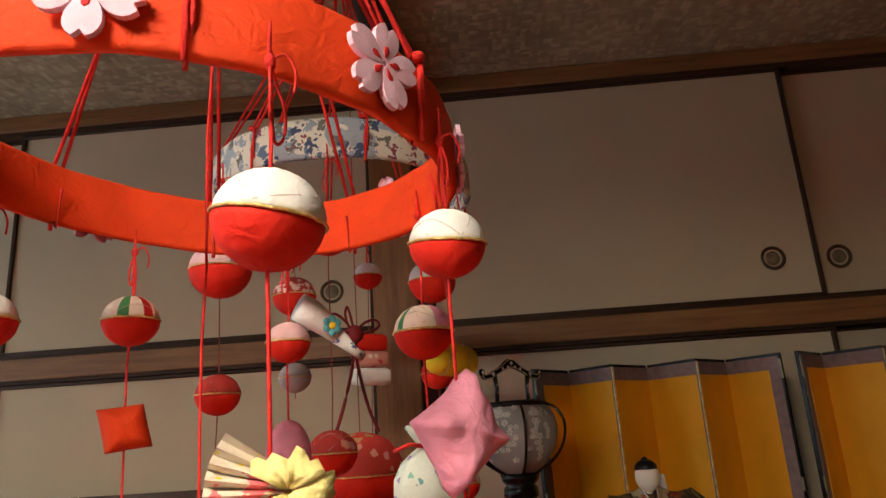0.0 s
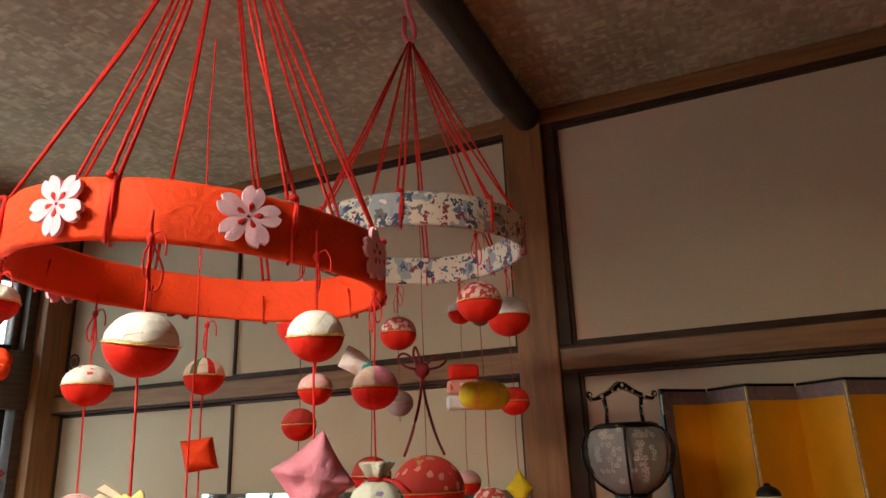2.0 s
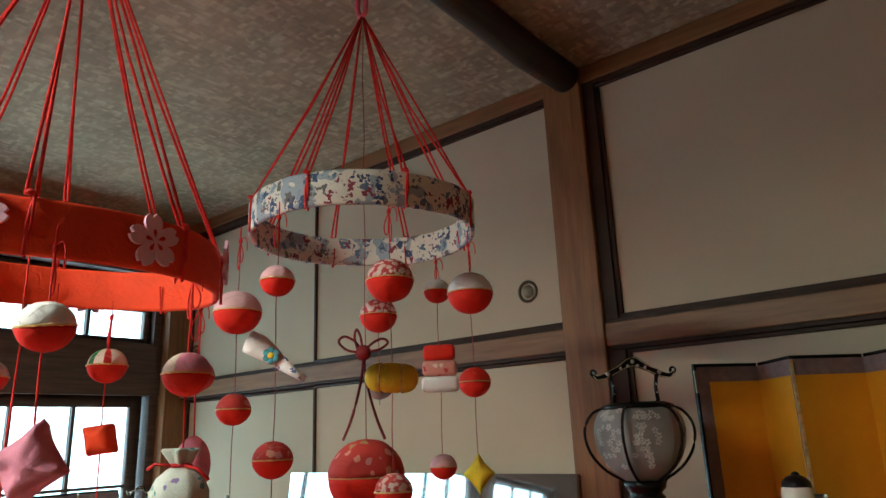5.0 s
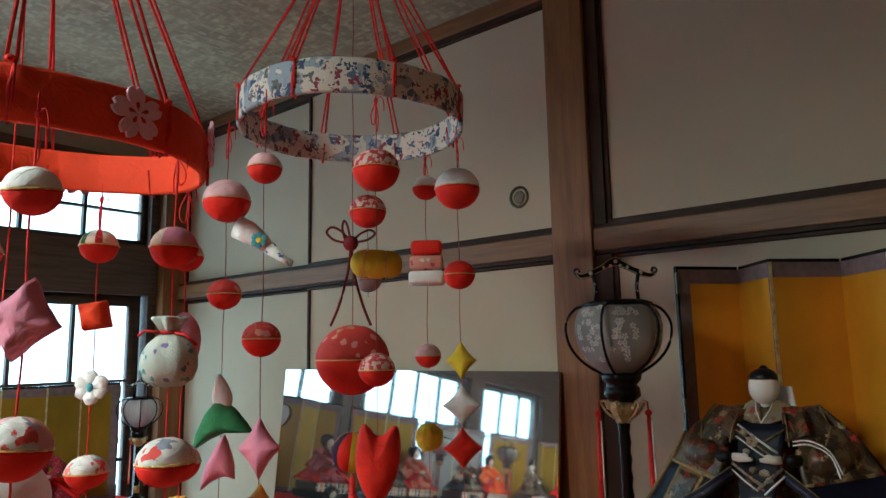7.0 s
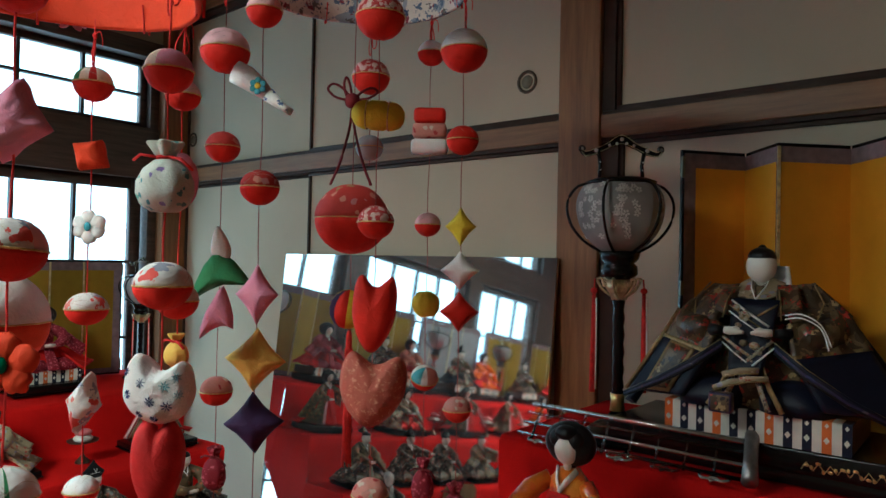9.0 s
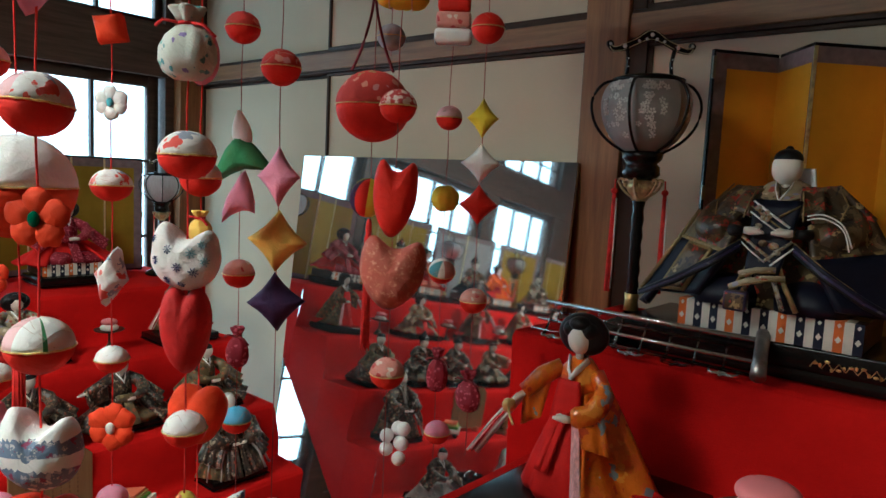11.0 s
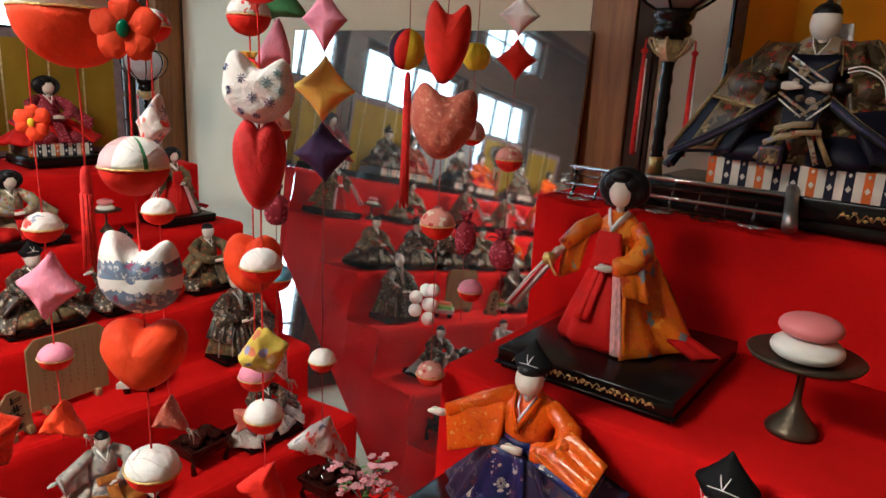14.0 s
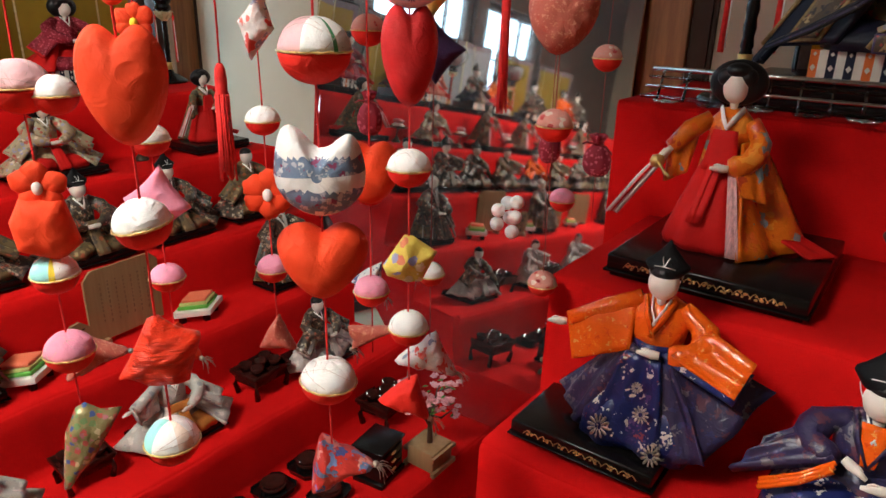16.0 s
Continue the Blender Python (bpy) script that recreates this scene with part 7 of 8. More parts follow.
def musician(m, upper=None, lower=None, front=None, hat=True, reach=True, words="orange silk over navy brocade", hair="plain", stretch=1.0):
    """Seated doll with wide sleeves and spreading trousers."""
    bm = bmesh.new()
    U, L, F, S, H, K, C = range(7)
    robe(bm, [(0, 0.005, 0.0, 0.07, 0.045), (0, 0.003, 0.018, 0.072, 0.046), (0, 0.004, 0.04, 0.052, 0.036), (0, 0.006, 0.06, 0.034, 0.026)], L, 0.06, 8)
    for sx in (-1, 1):
        robe(bm, [(sx * 0.04, -0.03, 0.0, 0.042, 0.034), (sx * 0.04, -0.03, 0.016, 0.042, 0.034), (sx * 0.034, -0.024, 0.027, 0.032, 0.026), (sx * 0.03, -0.02, 0.031, 0.01, 0.01)], F, 0.08, 7, sx)
        sheet(bm, (sx * 0.026, -0.012, 0.058), (sx * 0.044, 0.01, 0.058), (sx * 0.136, 0.0, 0.005), (sx * 0.078, -0.078, 0.001), 0.008, L, 14, 8, 0.004, 4, 0.012)
    robe(bm, [(0, 0.006, 0.055, 0.03, 0.025), (0, 0.006, 0.085, 0.032, 0.026), (0, 0.008, 0.11, 0.029, 0.021), (0, 0.008, 0.124, 0.014, 0.013)], U, 0.03, 7)
    for sx in (-1, 1):
        if reach and sx < 0:
            sweep(bm, [(-0.02, 0.006, 0.112), (-0.05, -0.01, 0.104), (-0.09, -0.03, 0.094)], [(0.012, 0.013), (0.012, 0.012), (0.012, 0.012)], 12, U)
            sheet(bm, (-0.032, -0.004, 0.108), (-0.096, -0.03, 0.1), (-0.086, -0.038, 0.06), (-0.038, -0.022, 0.064), 0.01, U, 12, 8, 0.003, 4, 0.006)
            sweep(bm, [(-0.097, -0.037, 0.1), (-0.092, -0.042, 0.08), (-0.086, -0.043, 0.06)], [(0.002, 0.003)] * 3, 6, L)
            hand(bm, (-0.106, -0.036, 0.094), 0.014, S, (-1, -0.25, -0.1))
        else:
            sweep(bm, [(sx * 0.02, 0.006, 0.112), (sx * 0.046, -0.004, 0.096), (sx * 0.05, -0.024, 0.082), (sx * 0.032, -0.046, 0.074), (sx * 0.014, -0.056, 0.07)], [(0.012, 0.013), (0.014, 0.016), (0.015, 0.016), (0.012, 0.013), (0.008, 0.009)], 12, U)
            sheet(bm, (sx * 0.028, -0.044, 0.08), (sx * 0.056, -0.01, 0.092), (sx * 0.102, -0.016, 0.056), (sx * 0.084, -0.05, 0.034), 0.009, U, 12, 8, 0.004, 4, 0.006)
            sweep(bm, [(sx * 0.104, -0.018, 0.056), (sx * 0.094, -0.035, 0.045), (sx * 0.084, -0.053, 0.033)], [(0.002, 0.003)] * 3, 6, L)
            hand(bm, (sx * 0.006, -0.06, 0.068), 0.015, S, (-sx, -0.3, 0))
        sweep(bm, [(sx * 0.012, -0.004, 0.123), (sx * 0.005, -0.018, 0.111), (-sx * 0.002, -0.024, 0.1)], [(0.0015, 0.003), (0.0015, 0.003), (0.001, 0.002)], 8, C)
        sweep(bm, [(sx * 0.017, -0.004, 0.122), (sx * 0.009, -0.02, 0.108), (-sx * 0.004, -0.03, 0.088)], [(0.002, 0.004), (0.002, 0.004), (0.002, 0.003)], 8, U)
    sheet(bm, (-0.026, -0.03, 0.072), (0.026, -0.03, 0.072), (0.024, -0.04, 0.056), (-0.024, -0.04, 0.056), 0.004, F, 6, 3)
    sheet(bm, (-0.01, -0.044, 0.056), (0.012, -0.044, 0.056), (0.02, -0.075, 0.004), (-0.008, -0.075, 0.004), 0.004, F, 6, 6, 0.002, 3)
    for v in bm.verts:
        v.co.z *= stretch
    zn = 0.122 * stretch
    head(bm, (0, -0.008, zn + 0.02), 0.039, S, H, hair)
    if hat:
        court_hat(bm, (0, -0.005, zn + 0.03), 0.04, K, C)
    return single("court_doll", bm, [upper or ORANGESILK, lower or PURPLESILK, front or NAVYBROCADE, SKIN, HAIR, HAT, WHITE], m, "seated court doll in %s%s" % (words, ", black cap" if hat else ""), "doll", "court dolls")


def silver_flower(bm, x, y, z, q, mi):
    """Embroidered chrysanthemum lying on the cloth."""
    for j in range(12):
        a = 2 * math.pi * j / 12
        sweep(bm, [(x + q * w * math.cos(a), y + 0.45 * q * w * math.sin(a), z + q * w * math.sin(a)) for w in (0.25, 0.6, 0.9, 1.0)], [(0.0006, q * 0.05), (0.001, q * 0.16), (0.001, q * 0.15), (0.0005, q * 0.04)], 6, mi)


def flautist(m):
    """Seated doll in a short glossy orange jacket over a stiff spread skirt, one arm stretched out, tall black cap."""
    bm = bmesh.new()
    U, L, F, S, H, K, C, B = range(8)
    robe(bm, [(0, 0.012, 0.0, 0.062, 0.042), (0, 0.01, 0.02, 0.062, 0.042), (0, 0.008, 0.06, 0.046, 0.034), (0, 0.006, 0.1, 0.03, 0.024), (0, 0.006, 0.118, 0.024, 0.02)], L, 0.05, 8)
    for sx in (-1, 1):
        robe(bm, [(sx * 0.03, -0.026, 0.0, 0.036, 0.03), (sx * 0.03, -0.026, 0.03, 0.034, 0.028), (sx * 0.024, -0.02, 0.055, 0.026, 0.022), (sx * 0.02, -0.014, 0.07, 0.01, 0.01)], F, 0.08, 6, sx)
    # stiff skirt wings, front panel and embroidery
    sheet(bm, (-0.016, -0.026, 0.118), (-0.034, 0.014, 0.112), (-0.112, 0.008, 0.022), (-0.07, -0.042, 0.008), 0.008, L, 16, 10, 0.004, 4, 0.008)
    sheet(bm, (0.014, -0.028, 0.118), (0.034, 0.012, 0.116), (0.12, -0.004, 0.096), (0.074, -0.05, 0.018), 0.008, L, 16, 10, 0.0035, 3, 0.006)
    sheet(bm, (0.012, -0.03, 0.11), (0.03, -0.024, 0.104), (0.078, -0.052, 0.02), (0.03, -0.05, 0.004), 0.006, L, 12, 10, 0.003, 3, 0.006)
    sheet(bm, (-0.024, -0.028, 0.112), (0.016, -0.03, 0.112), (0.034, -0.054, 0.006), (-0.052, -0.05, 0.01), 0.007, F, 14, 10, 0.004, 4, 0.008)
    for x, y, z, q in ((-0.036, -0.06, 0.026, 0.013), (0.026, -0.064, 0.014, 0.011), (0.008, -0.058, 0.056, 0.009), (-0.002, -0.05, 0.082, 0.006)):
        silver_flower(bm, x, y, z, q, B)
    # jacket with a dark sash and crossed collar
    robe(bm, [(0, 0.004, 0.112, 0.027, 0.023), (0, 0.004, 0.13, 0.03, 0.025), (0, 0.006, 0.15, 0.034, 0.023), (0, 0.008, 0.163, 0.03, 0.018), (0, 0.008, 0.171, 0.012, 0.011)], U, 0.02, 7)
    robe(bm, [(0, 0.003, 0.108, 0.028, 0.025), (0, 0.003, 0.115, 0.029, 0.026), (0, 0.003, 0.122, 0.028, 0.0255)], F, 0.0)
    for sx in (-1, 1):
        sweep(bm, [(sx * 0.01, -0.003, 0.172), (sx * 0.006, -0.016, 0.162), (-sx * 0.002, -0.024, 0.146)], [(0.001, 0.0022)] * 3, 8, C)
        sweep(bm, [(sx * 0.016, -0.004, 0.171), (sx * 0.01, -0.02, 0.158), (-sx * 0.002, -0.027, 0.134)], [(0.002, 0.005), (0.002, 0.005), (0.0015, 0.003)], 8, U)
    # outstretched arm with a square hanging sleeve
    sweep(bm, [(-0.022, 0.006, 0.162), (-0.058, -0.004, 0.146), (-0.098, -0.018, 0.126)], [(0.012, 0.012), (0.011, 0.011), (0.0085, 0.0085)], 14, U)
    sheet(bm, (-0.026, 0.0, 0.168), (-0.102, -0.018, 0.134), (-0.084, -0.034, 0.084), (-0.022, -0.026, 0.112), 0.011, U, 14, 10, 0.0025, 4, 0.003)
    hand(bm, (-0.108, -0.021, 0.121), 0.015, S, (-1, -0.18, -0.14))
    # bent arm, its sleeve hanging outwards
    sweep(bm, smooth([(0.022, 0.006, 0.16), (0.05, -0.002, 0.143), (0.05, -0.022, 0.126), (0.022, -0.034, 0.122)], 3), [(0.011, 0.012)] * 3 + [(0.015, 0.015)] * 3 + [(0.012, 0.013)] * 3 + [(0.008, 0.009)], 14, U)
    sheet(bm, (0.024, -0.038, 0.122), (0.056, -0.006, 0.146), (0.106, -0.024, 0.132), (0.094, -0.044, 0.098), 0.01, U, 14, 10, 0.003, 4, 0.004)
    sheet(bm, (0.03, -0.042, 0.114), (0.058, -0.03, 0.116), (0.106, -0.03, 0.124), (0.094, -0.046, 0.092), 0.004, F, 8, 6, 0.0015, 3)
    hand(bm, (0.006, -0.04, 0.121), 0.016, S, (-1, -0.2, 0.02))
    head(bm, (0, -0.006, 0.191), 0.038, S, H, "plain")
    court_hat(bm, (0, -0.002, 0.202), 0.0365, K, C)
    return single("court_doll", bm, [ORANGESILK, PURPLESILK, NAVYBROCADE, SKIN, HAIR, HAT, WHITE, SILVERTHREAD], m, "seated court doll in orange silk over navy brocade, black cap", "doll", "court dolls")


def drummer(m):
    """Low seated doll with one wide purple sleeve laid out flat, its orange lining showing, broad black cap."""
    bm = bmesh.new()
    U, L, F, S, H, K, C, B = range(8)
    robe(bm, [(0, 0.012, 0.0, 0.07, 0.045), (0, 0.01, 0.018, 0.07, 0.045), (0, 0.008, 0.04, 0.05, 0.036), (0, 0.006, 0.06, 0.034, 0.026)], L, 0.05, 8)
    for sx in (-1, 1):
        robe(bm, [(sx * 0.036, -0.03, 0.0, 0.044, 0.036), (sx * 0.036, -0.03, 0.02, 0.044, 0.036), (sx * 0.03, -0.026, 0.036, 0.032, 0.026), (sx * 0.026, -0.02, 0.042, 0.012, 0.012)], F, 0.08, 6, sx)
        sweep(bm, smooth([(sx * 0.02, 0.006, 0.097), (sx * 0.046, -0.004, 0.088), (sx * 0.05, -0.024, 0.076), (sx * 0.026, -0.042, 0.073)], 3), [(0.012, 0.012)] * 3 + [(0.016, 0.016)] * 3 + [(0.013, 0.014)] * 3 + [(0.009, 0.01)], 14, U)
    robe(bm, [(0, 0.004, 0.05, 0.03, 0.025), (0, 0.004, 0.07, 0.034, 0.027), (0, 0.006, 0.09, 0.036, 0.024), (0, 0.008, 0.102, 0.03, 0.018), (0, 0.008, 0.11, 0.012, 0.011)], U, 0.02, 7)
    sheet(bm, (-0.013, -0.015, 0.108), (0.013, -0.015, 0.108), (0.006, -0.029, 0.07), (-0.006, -0.029, 0.07), 0.003, B, 6, 6)
    for sx in (-1, 1):
        sweep(bm, [(sx * 0.011, -0.003, 0.112), (sx * 0.005, -0.018, 0.1), (-sx * 0.002, -0.024, 0.092)], [(0.001, 0.002)] * 3, 8, C)
        sweep(bm, [(sx * 0.02, -0.002, 0.11), (sx * 0.014, -0.022, 0.094), (sx * 0.001, -0.031, 0.068)], [(0.002, 0.005), (0.002, 0.005), (0.0015, 0.003)], 8, U)
    sheet(bm, (-0.026, -0.05, 0.08), (-0.05, -0.006, 0.09), (-0.088, -0.036, 0.068), (-0.112, -0.05, 0.028), 0.009, U, 14, 10, 0.003, 4, 0.004)
    for o in (0.0, 0.004, 0.008):
        sweep(bm, [(-0.024, -0.054 - o * 0.4, 0.079 - o), (-0.05, -0.058 - o * 0.4, 0.056 - o), (-0.082, -0.06 - o * 0.4, 0.036 - o)], [(0.0015, 0.0028)] * 3, 6, B)
    hand(bm, (-0.012, -0.052, 0.08), 0.016, S, (0.8, -0.3, -0.35))
    sheet(bm, (0.03, -0.05, 0.078), (0.056, -0.008, 0.09), (0.098, -0.03, 0.066), (0.09, -0.056, 0.03), 0.009, U, 14, 10, 0.003, 4, 0.004)
    hand(bm, (0.014, -0.054, 0.066), 0.016, S, (-0.9, -0.3, 0.0))
    for x, y, z, q in ((-0.03, -0.064, 0.024, 0.01), (0.036, -0.066, 0.02, 0.01)):
        silver_flower(bm, x, y, z, q, C)
    head(bm, (0, -0.008, 0.131), 0.042, S, H, "plain")
    court_hat(bm, (0, -0.004, 0.143), 0.046, K, C)
    return single("court_doll", bm, [PURPLESILK, PURPLESILK, NAVYBROCADE, SKIN, HAIR, HAT, WHITE, ORANGESILK], m, "seated court doll in purple-navy brocade with orange lining, black cap", "doll", "court dolls")


# long black platform under the seated pair, woven seat box and the doll
plat = thing("display_platform", pose(0.075, 1.19, 1.207), "long black lacquer platform with gilt scrollwork", "platform")
part("platform_top", boxed(0.0, 1.1, 0.0, 0.19, 0.018, 0.05, 0.003), BLACK, plat)
part("platform_foot", boxed(0.006, 1.094, 0.006, 0.184, 0.0, 0.018, 0.001), BLACK, plat)
for i in range(16):
    bm = bmesh.new()
    x = 0.28 + i * 0.014
    egg(bm, (x, -0.0004, 0.032 + 0.005 * math.sin(i * 2.2)), (0.0034, 0.0007, 0.0022), 0, 8, 5)
    egg(bm, (x + 0.006, -0.0004, 0.03 - 0.004 * math.sin(i * 1.7)), (0.0022, 0.0006, 0.003), 0, 8, 5)
    sweep(bm, [(x - 0.006, -0.0006, 0.026), (x, -0.0006, 0.036), (x + 0.007, -0.0006, 0.027)], 0.0007, 5)
    part("gilt_scroll", bm, GILT, plat)


def woven_seat(m, w, d, h, n):
    """Box seat edged with bands of orange, navy and white, each with a diamond."""
    t = thing("woven_seat_box", m, "low seat box edged in orange, navy and white woven bands", "seat box", "seat boxes")
    part("mat_top", boxed(-w / 2 + 0.001, w / 2 - 0.001, 0.001, d, 0.001, h), OLD_WOOD, t, "dark woven mat top", smooth=False)
    bw = w / n
    for i in range(n):
        x = -w / 2 + bw * i
        cols = (SEAT_ORANGE, SEAT_WHITE, SEAT_NAVY, SEAT_WHITE, SEAT_NAVY, SEAT_WHITE)[i % 6]
        p = part("band", boxed(x, x + bw, -0.0015, 0.001, 0.0, h + 0.0015), cols, t, smooth=False)
        if i % 2 == 0:
            for zc, q in ((h * 0.42, 0.32), (h * 0.9, 0.22)):
                bm = bmesh.new()
                a = bw * q * 1.25
                vs = [bm.verts.new((x + bw / 2 + dx * a, yy, zc + dz * a * 1.3)) for yy in (-0.003, -0.0012) for dx, dz in ((0, 0.8), (0.8, 0), (0, -0.8), (-0.8, 0))]
                bm.faces.new(vs[:4])
                for k in range(4):
                    bm.faces.new((vs[k], vs[(k + 1) % 4], vs[4 + (k + 1) % 4], vs[4 + k]))
                part("woven_diamond", bm, SEAT_WHITE, p, smooth=False)
        part("band", boxed(x, x + bw, 0.001, 0.03, h + 0.0002, h + 0.0014), cols, t, smooth=False)
    return t


woven_seat(pose(0.286, 1.192, 1.2575), 0.242, 0.16, 0.04, 21)
emperor(pose(0.279, 1.262, 1.299, 0, 0, 3))
woven_seat(pose(0.82, 1.192, 1.2575), 0.242, 0.16, 0.04, 21)

# clear plastic railing leaning on the front of the platform
rail = thing("toy_railing", pose(-0.062, 1.132, 1.207), "clear plastic and silver toy railing leaning on the platform", "railing")
for j, (yy, zz) in enumerate(((0.054, 0.05), (0.041, 0.038), (0.027, 0.025), (0.01, 0.01))):
    bm = bmesh.new()
    sweep(bm, [(0.0, yy, zz), (0.18, yy - 0.002, zz), (0.355, yy - 0.004, zz)], (0.0042, 0.0022, 0.0026, 0.003)[j], 10)
    part("rod", bm, SILVER if j in (0, 2) else CLEAR, rail)
for i in range(9):
    bm = bmesh.new()
    x = 0.02 + i * 0.041
    sweep(bm, [(x, 0.054, 0.05), (x + 0.004, 0.03, 0.03), (x + 0.008, 0.006, 0.006)], [0.0026, 0.002, 0.0026], 8)
    part("baluster", bm, CLEAR, rail)
for i in range(5):
    x = 0.045 + i * 0.068
    bm = bmesh.new()
    sweep(bm, smooth([(x - 0.02, 0.004, 0.006), (x - 0.014, -0.006, 0.006), (x - 0.004, -0.003, 0.005), (x, -0.011, 0.005), (x + 0.004, -0.003, 0.005), (x + 0.014, -0.006, 0.006), (x + 0.02, 0.004, 0.006)], 4), 0.0024, 8)
    egg(bm, (x, 0.0, 0.006), (0.008, 0.005, 0.003), 0, 12, 8)
    part("scallop", bm, CLEAR if i % 2 else SILVER, rail)
bm = bmesh.new()
sweep(bm, [(0.366, -0.012, 0.014), (0.358, 0.022, 0.034), (0.348, 0.066, 0.06)], [0.0105, 0.009, 0.0095], 16)
part("end_roller", bm, PEWTER, rail, "dull pewter roller end")

# second step: the lady on her base, trays of rice cakes
stand(pose(0.150, 0.972, 1.023), 0.238, 0.262, 0.03, "gilt peony scrolls")
lady(pose(0.124, 0.975, 1.0525, 0, 0, 2) @ Matrix.Diagonal((0.92, 0.98, 1.0, 1)))
manju_stand(pose(0.376, 0.93, 1.023))
stand(pose(0.63, 0.972, 1.023), 0.238, 0.262, 0.03, "gilt peony scrolls")
lady(pose(0.63, 0.985, 1.0525, 0, 0, -4), words="orange brocade robe over red trousers", pot=False, mirrored=-1)

# third step: musicians
stand(pose(0.090, 0.722, 0.857), 0.175, 0.11, 0.026, "orange and gilt leaves")
flautist(pose(0.138, 0.745, 0.8825, 0, 0, 3))
stand(pose(0.362, 0.722, 0.857), 0.175, 0.11, 0.026, "orange and gilt leaves")
drummer(pose(0.356, 0.745, 0.8825, 0, 0, 0))
# fourth step: a further doll with a knot of hair
stand(pose(0.14, 0.572, 0.692), 0.16, 0.11, 0.024, "gilt leaves")
musician(pose(0.14, 0.578, 0.7155, 0, 0, 0) @ Matrix.Diagonal((1.08, 1.08, 1.08, 1)), CORALPRINT, NAVYCLOTH, NAVYBROCADE, False, False, "coral brocade", "knot")


# ---------------------------------------------------------------- the long display along the windows
def at_left(x, y, z, turn=0.0, s=1.0):
    """Pose of a thing that faces the room from the window side."""
    return pose(x, y, z, 0, 0, 90 + turn) @ Matrix.Diagonal((s, s, s, 1))


def folding_screen_left(y0, n, w, z0, z1, words, face=GOLDLEAF):
    pts = []
    for i in range(n + 1):
        pts.append((-1.72 if i % 2 else -1.69, y0 + i * w))
    return folding_screen(pts, z0, z1, words, face)


GREYPANEL = mat("grey_screen_paper", (0.3, 0.3, 0.31), 0.7, var=0.12, scale=6)
zt = 1.104
for y0, n, w, fc, words in ((0.80, 4, 0.112, SHADEDGOLD, "small shaded gold"), (0.30, 4, 0.112, SHADEDGOLD, "small shaded gold"), (-0.25, 4, 0.125, GREYPANEL, "grey paper"), (-0.72, 3, 0.125, SHADEDGOLD, "small shaded gold"), (-1.25, 4, 0.112, SHADEDGOLD, "small shaded gold")):
    folding_screen_left(y0, n, w, zt, 1.475, words, fc)
lantern(pose(-1.565, 1.252, zt, 0, 0, 20), 0.76, GREYSILK, "grey silk", 8)
lantern(pose(-1.565, -0.3, zt, 0, 0, 20), 0.69, LAMPAPER, "grey printed", 8)
lantern(pose(-1.565, 0.26, zt, 0, 0, 50), 0.69, GREYSILK, "grey silk", 8)

SMALLSETS = [(0.965, MAROONPRINT, HAKAMA), (0.62, DARKROBE, BROCADE), (0.44, CORALPRINT, HAKAMA), (0.06, BROCADE, NAVYCLOTH), (-0.14, ORANGESILK, HAKAMA), (-0.55, DARKROBE, BROCADE), (-0.92, ORANGESILK, HAKAMA), (-1.12, DARKROBE, BROCADE)]
for y, ra, rb in SMALLSETS:
    st = stand(at_left(-1.545, y, zt), 0.2, 0.15, 0.028, "a plain lip", False)
    ws = woven_seat(at_left(-1.60, y, zt + 0.0285) @ Matrix.Translation((0, -0.095, 0)), 0.17, 0.12, 0.03, 15)
    musician(at_left(-1.57, y, zt + 0.06, 0, 1.05), ra, rb, ra, ra not in (ORANGESILK, CORALPRINT, MAROONPRINT), False, "%s robes on seat box" % ("maroon-red" if ra is MAROONPRINT else "orange-red" if ra in (ORANGESILK, CORALPRINT) else "dark brocade"), "wide" if ra in (ORANGESILK, CORALPRINT, MAROONPRINT) else "plain")

# second step: ladies and offering stands
zt = 0.957
for y, outer, under, mir in ((1.165, BROWNROBE, HAKAMA, 1), (0.34, BROWNROBE, HAKAMA, 1), (0.0, BROWNROBE, HAKAMA, 1), (-0.33, ORANGESILK, HAKAMA, -1), (-0.66, BROWNROBE, HAKAMA, 1)):
    stand(at_left(-1.275, y, zt), 0.17, 0.13, 0.024, "a plain lip", False)
    lady(at_left(-1.285, y, zt + 0.0238, 0, 0.78), outer, under, "%s robe over red trousers" % ("olive-brown brocade" if outer is BROWNROBE else "pale grey silk" if outer is PALEROBE else "orange brocade"), False, mir)
stand(at_left(-1.275, 0.745, zt), 0.2, 0.13, 0.02, "a plain lip", False)
musician(at_left(-1.285, 0.745, zt + 0.0198, 0, 0.92), PALEBROCADE, PALEBROCADE, HAKAMA, False, False, "pale flowered brocade spread over red trousers", "wide")
for y in (0.963, 0.55, 0.17, -0.16, -0.55):
    manju_stand(at_left(-1.275, y, zt), 0.62)

# third step: musicians
zt = 0.812
for i, y in enumerate((1.137, 0.91, 0.705, 0.47, 0.22, -0.02, -0.26, -0.5, -0.7)):
    up = (BROWNROBE, DARKROBE, DARKROBE, BROWNROBE, ORANGESILK)[i % 5]
    stand(at_left(-1.083, y, zt), 0.16, 0.11, 0.02, "a plain lip", False)
    musician(at_left(-1.09, y, zt + 0.0198, 0, 0.95), up, DARKROBE, BROWNROBE, i in (1, 2, 4, 7), i % 2 == 1, ("olive-brown", "black and silver", "black and silver", "olive-brown", "orange")[i % 5] + " brocade", "plain")

# fourth step: the two ministers, a wooden notice board and rice cakes in three colours
zt = 0.66


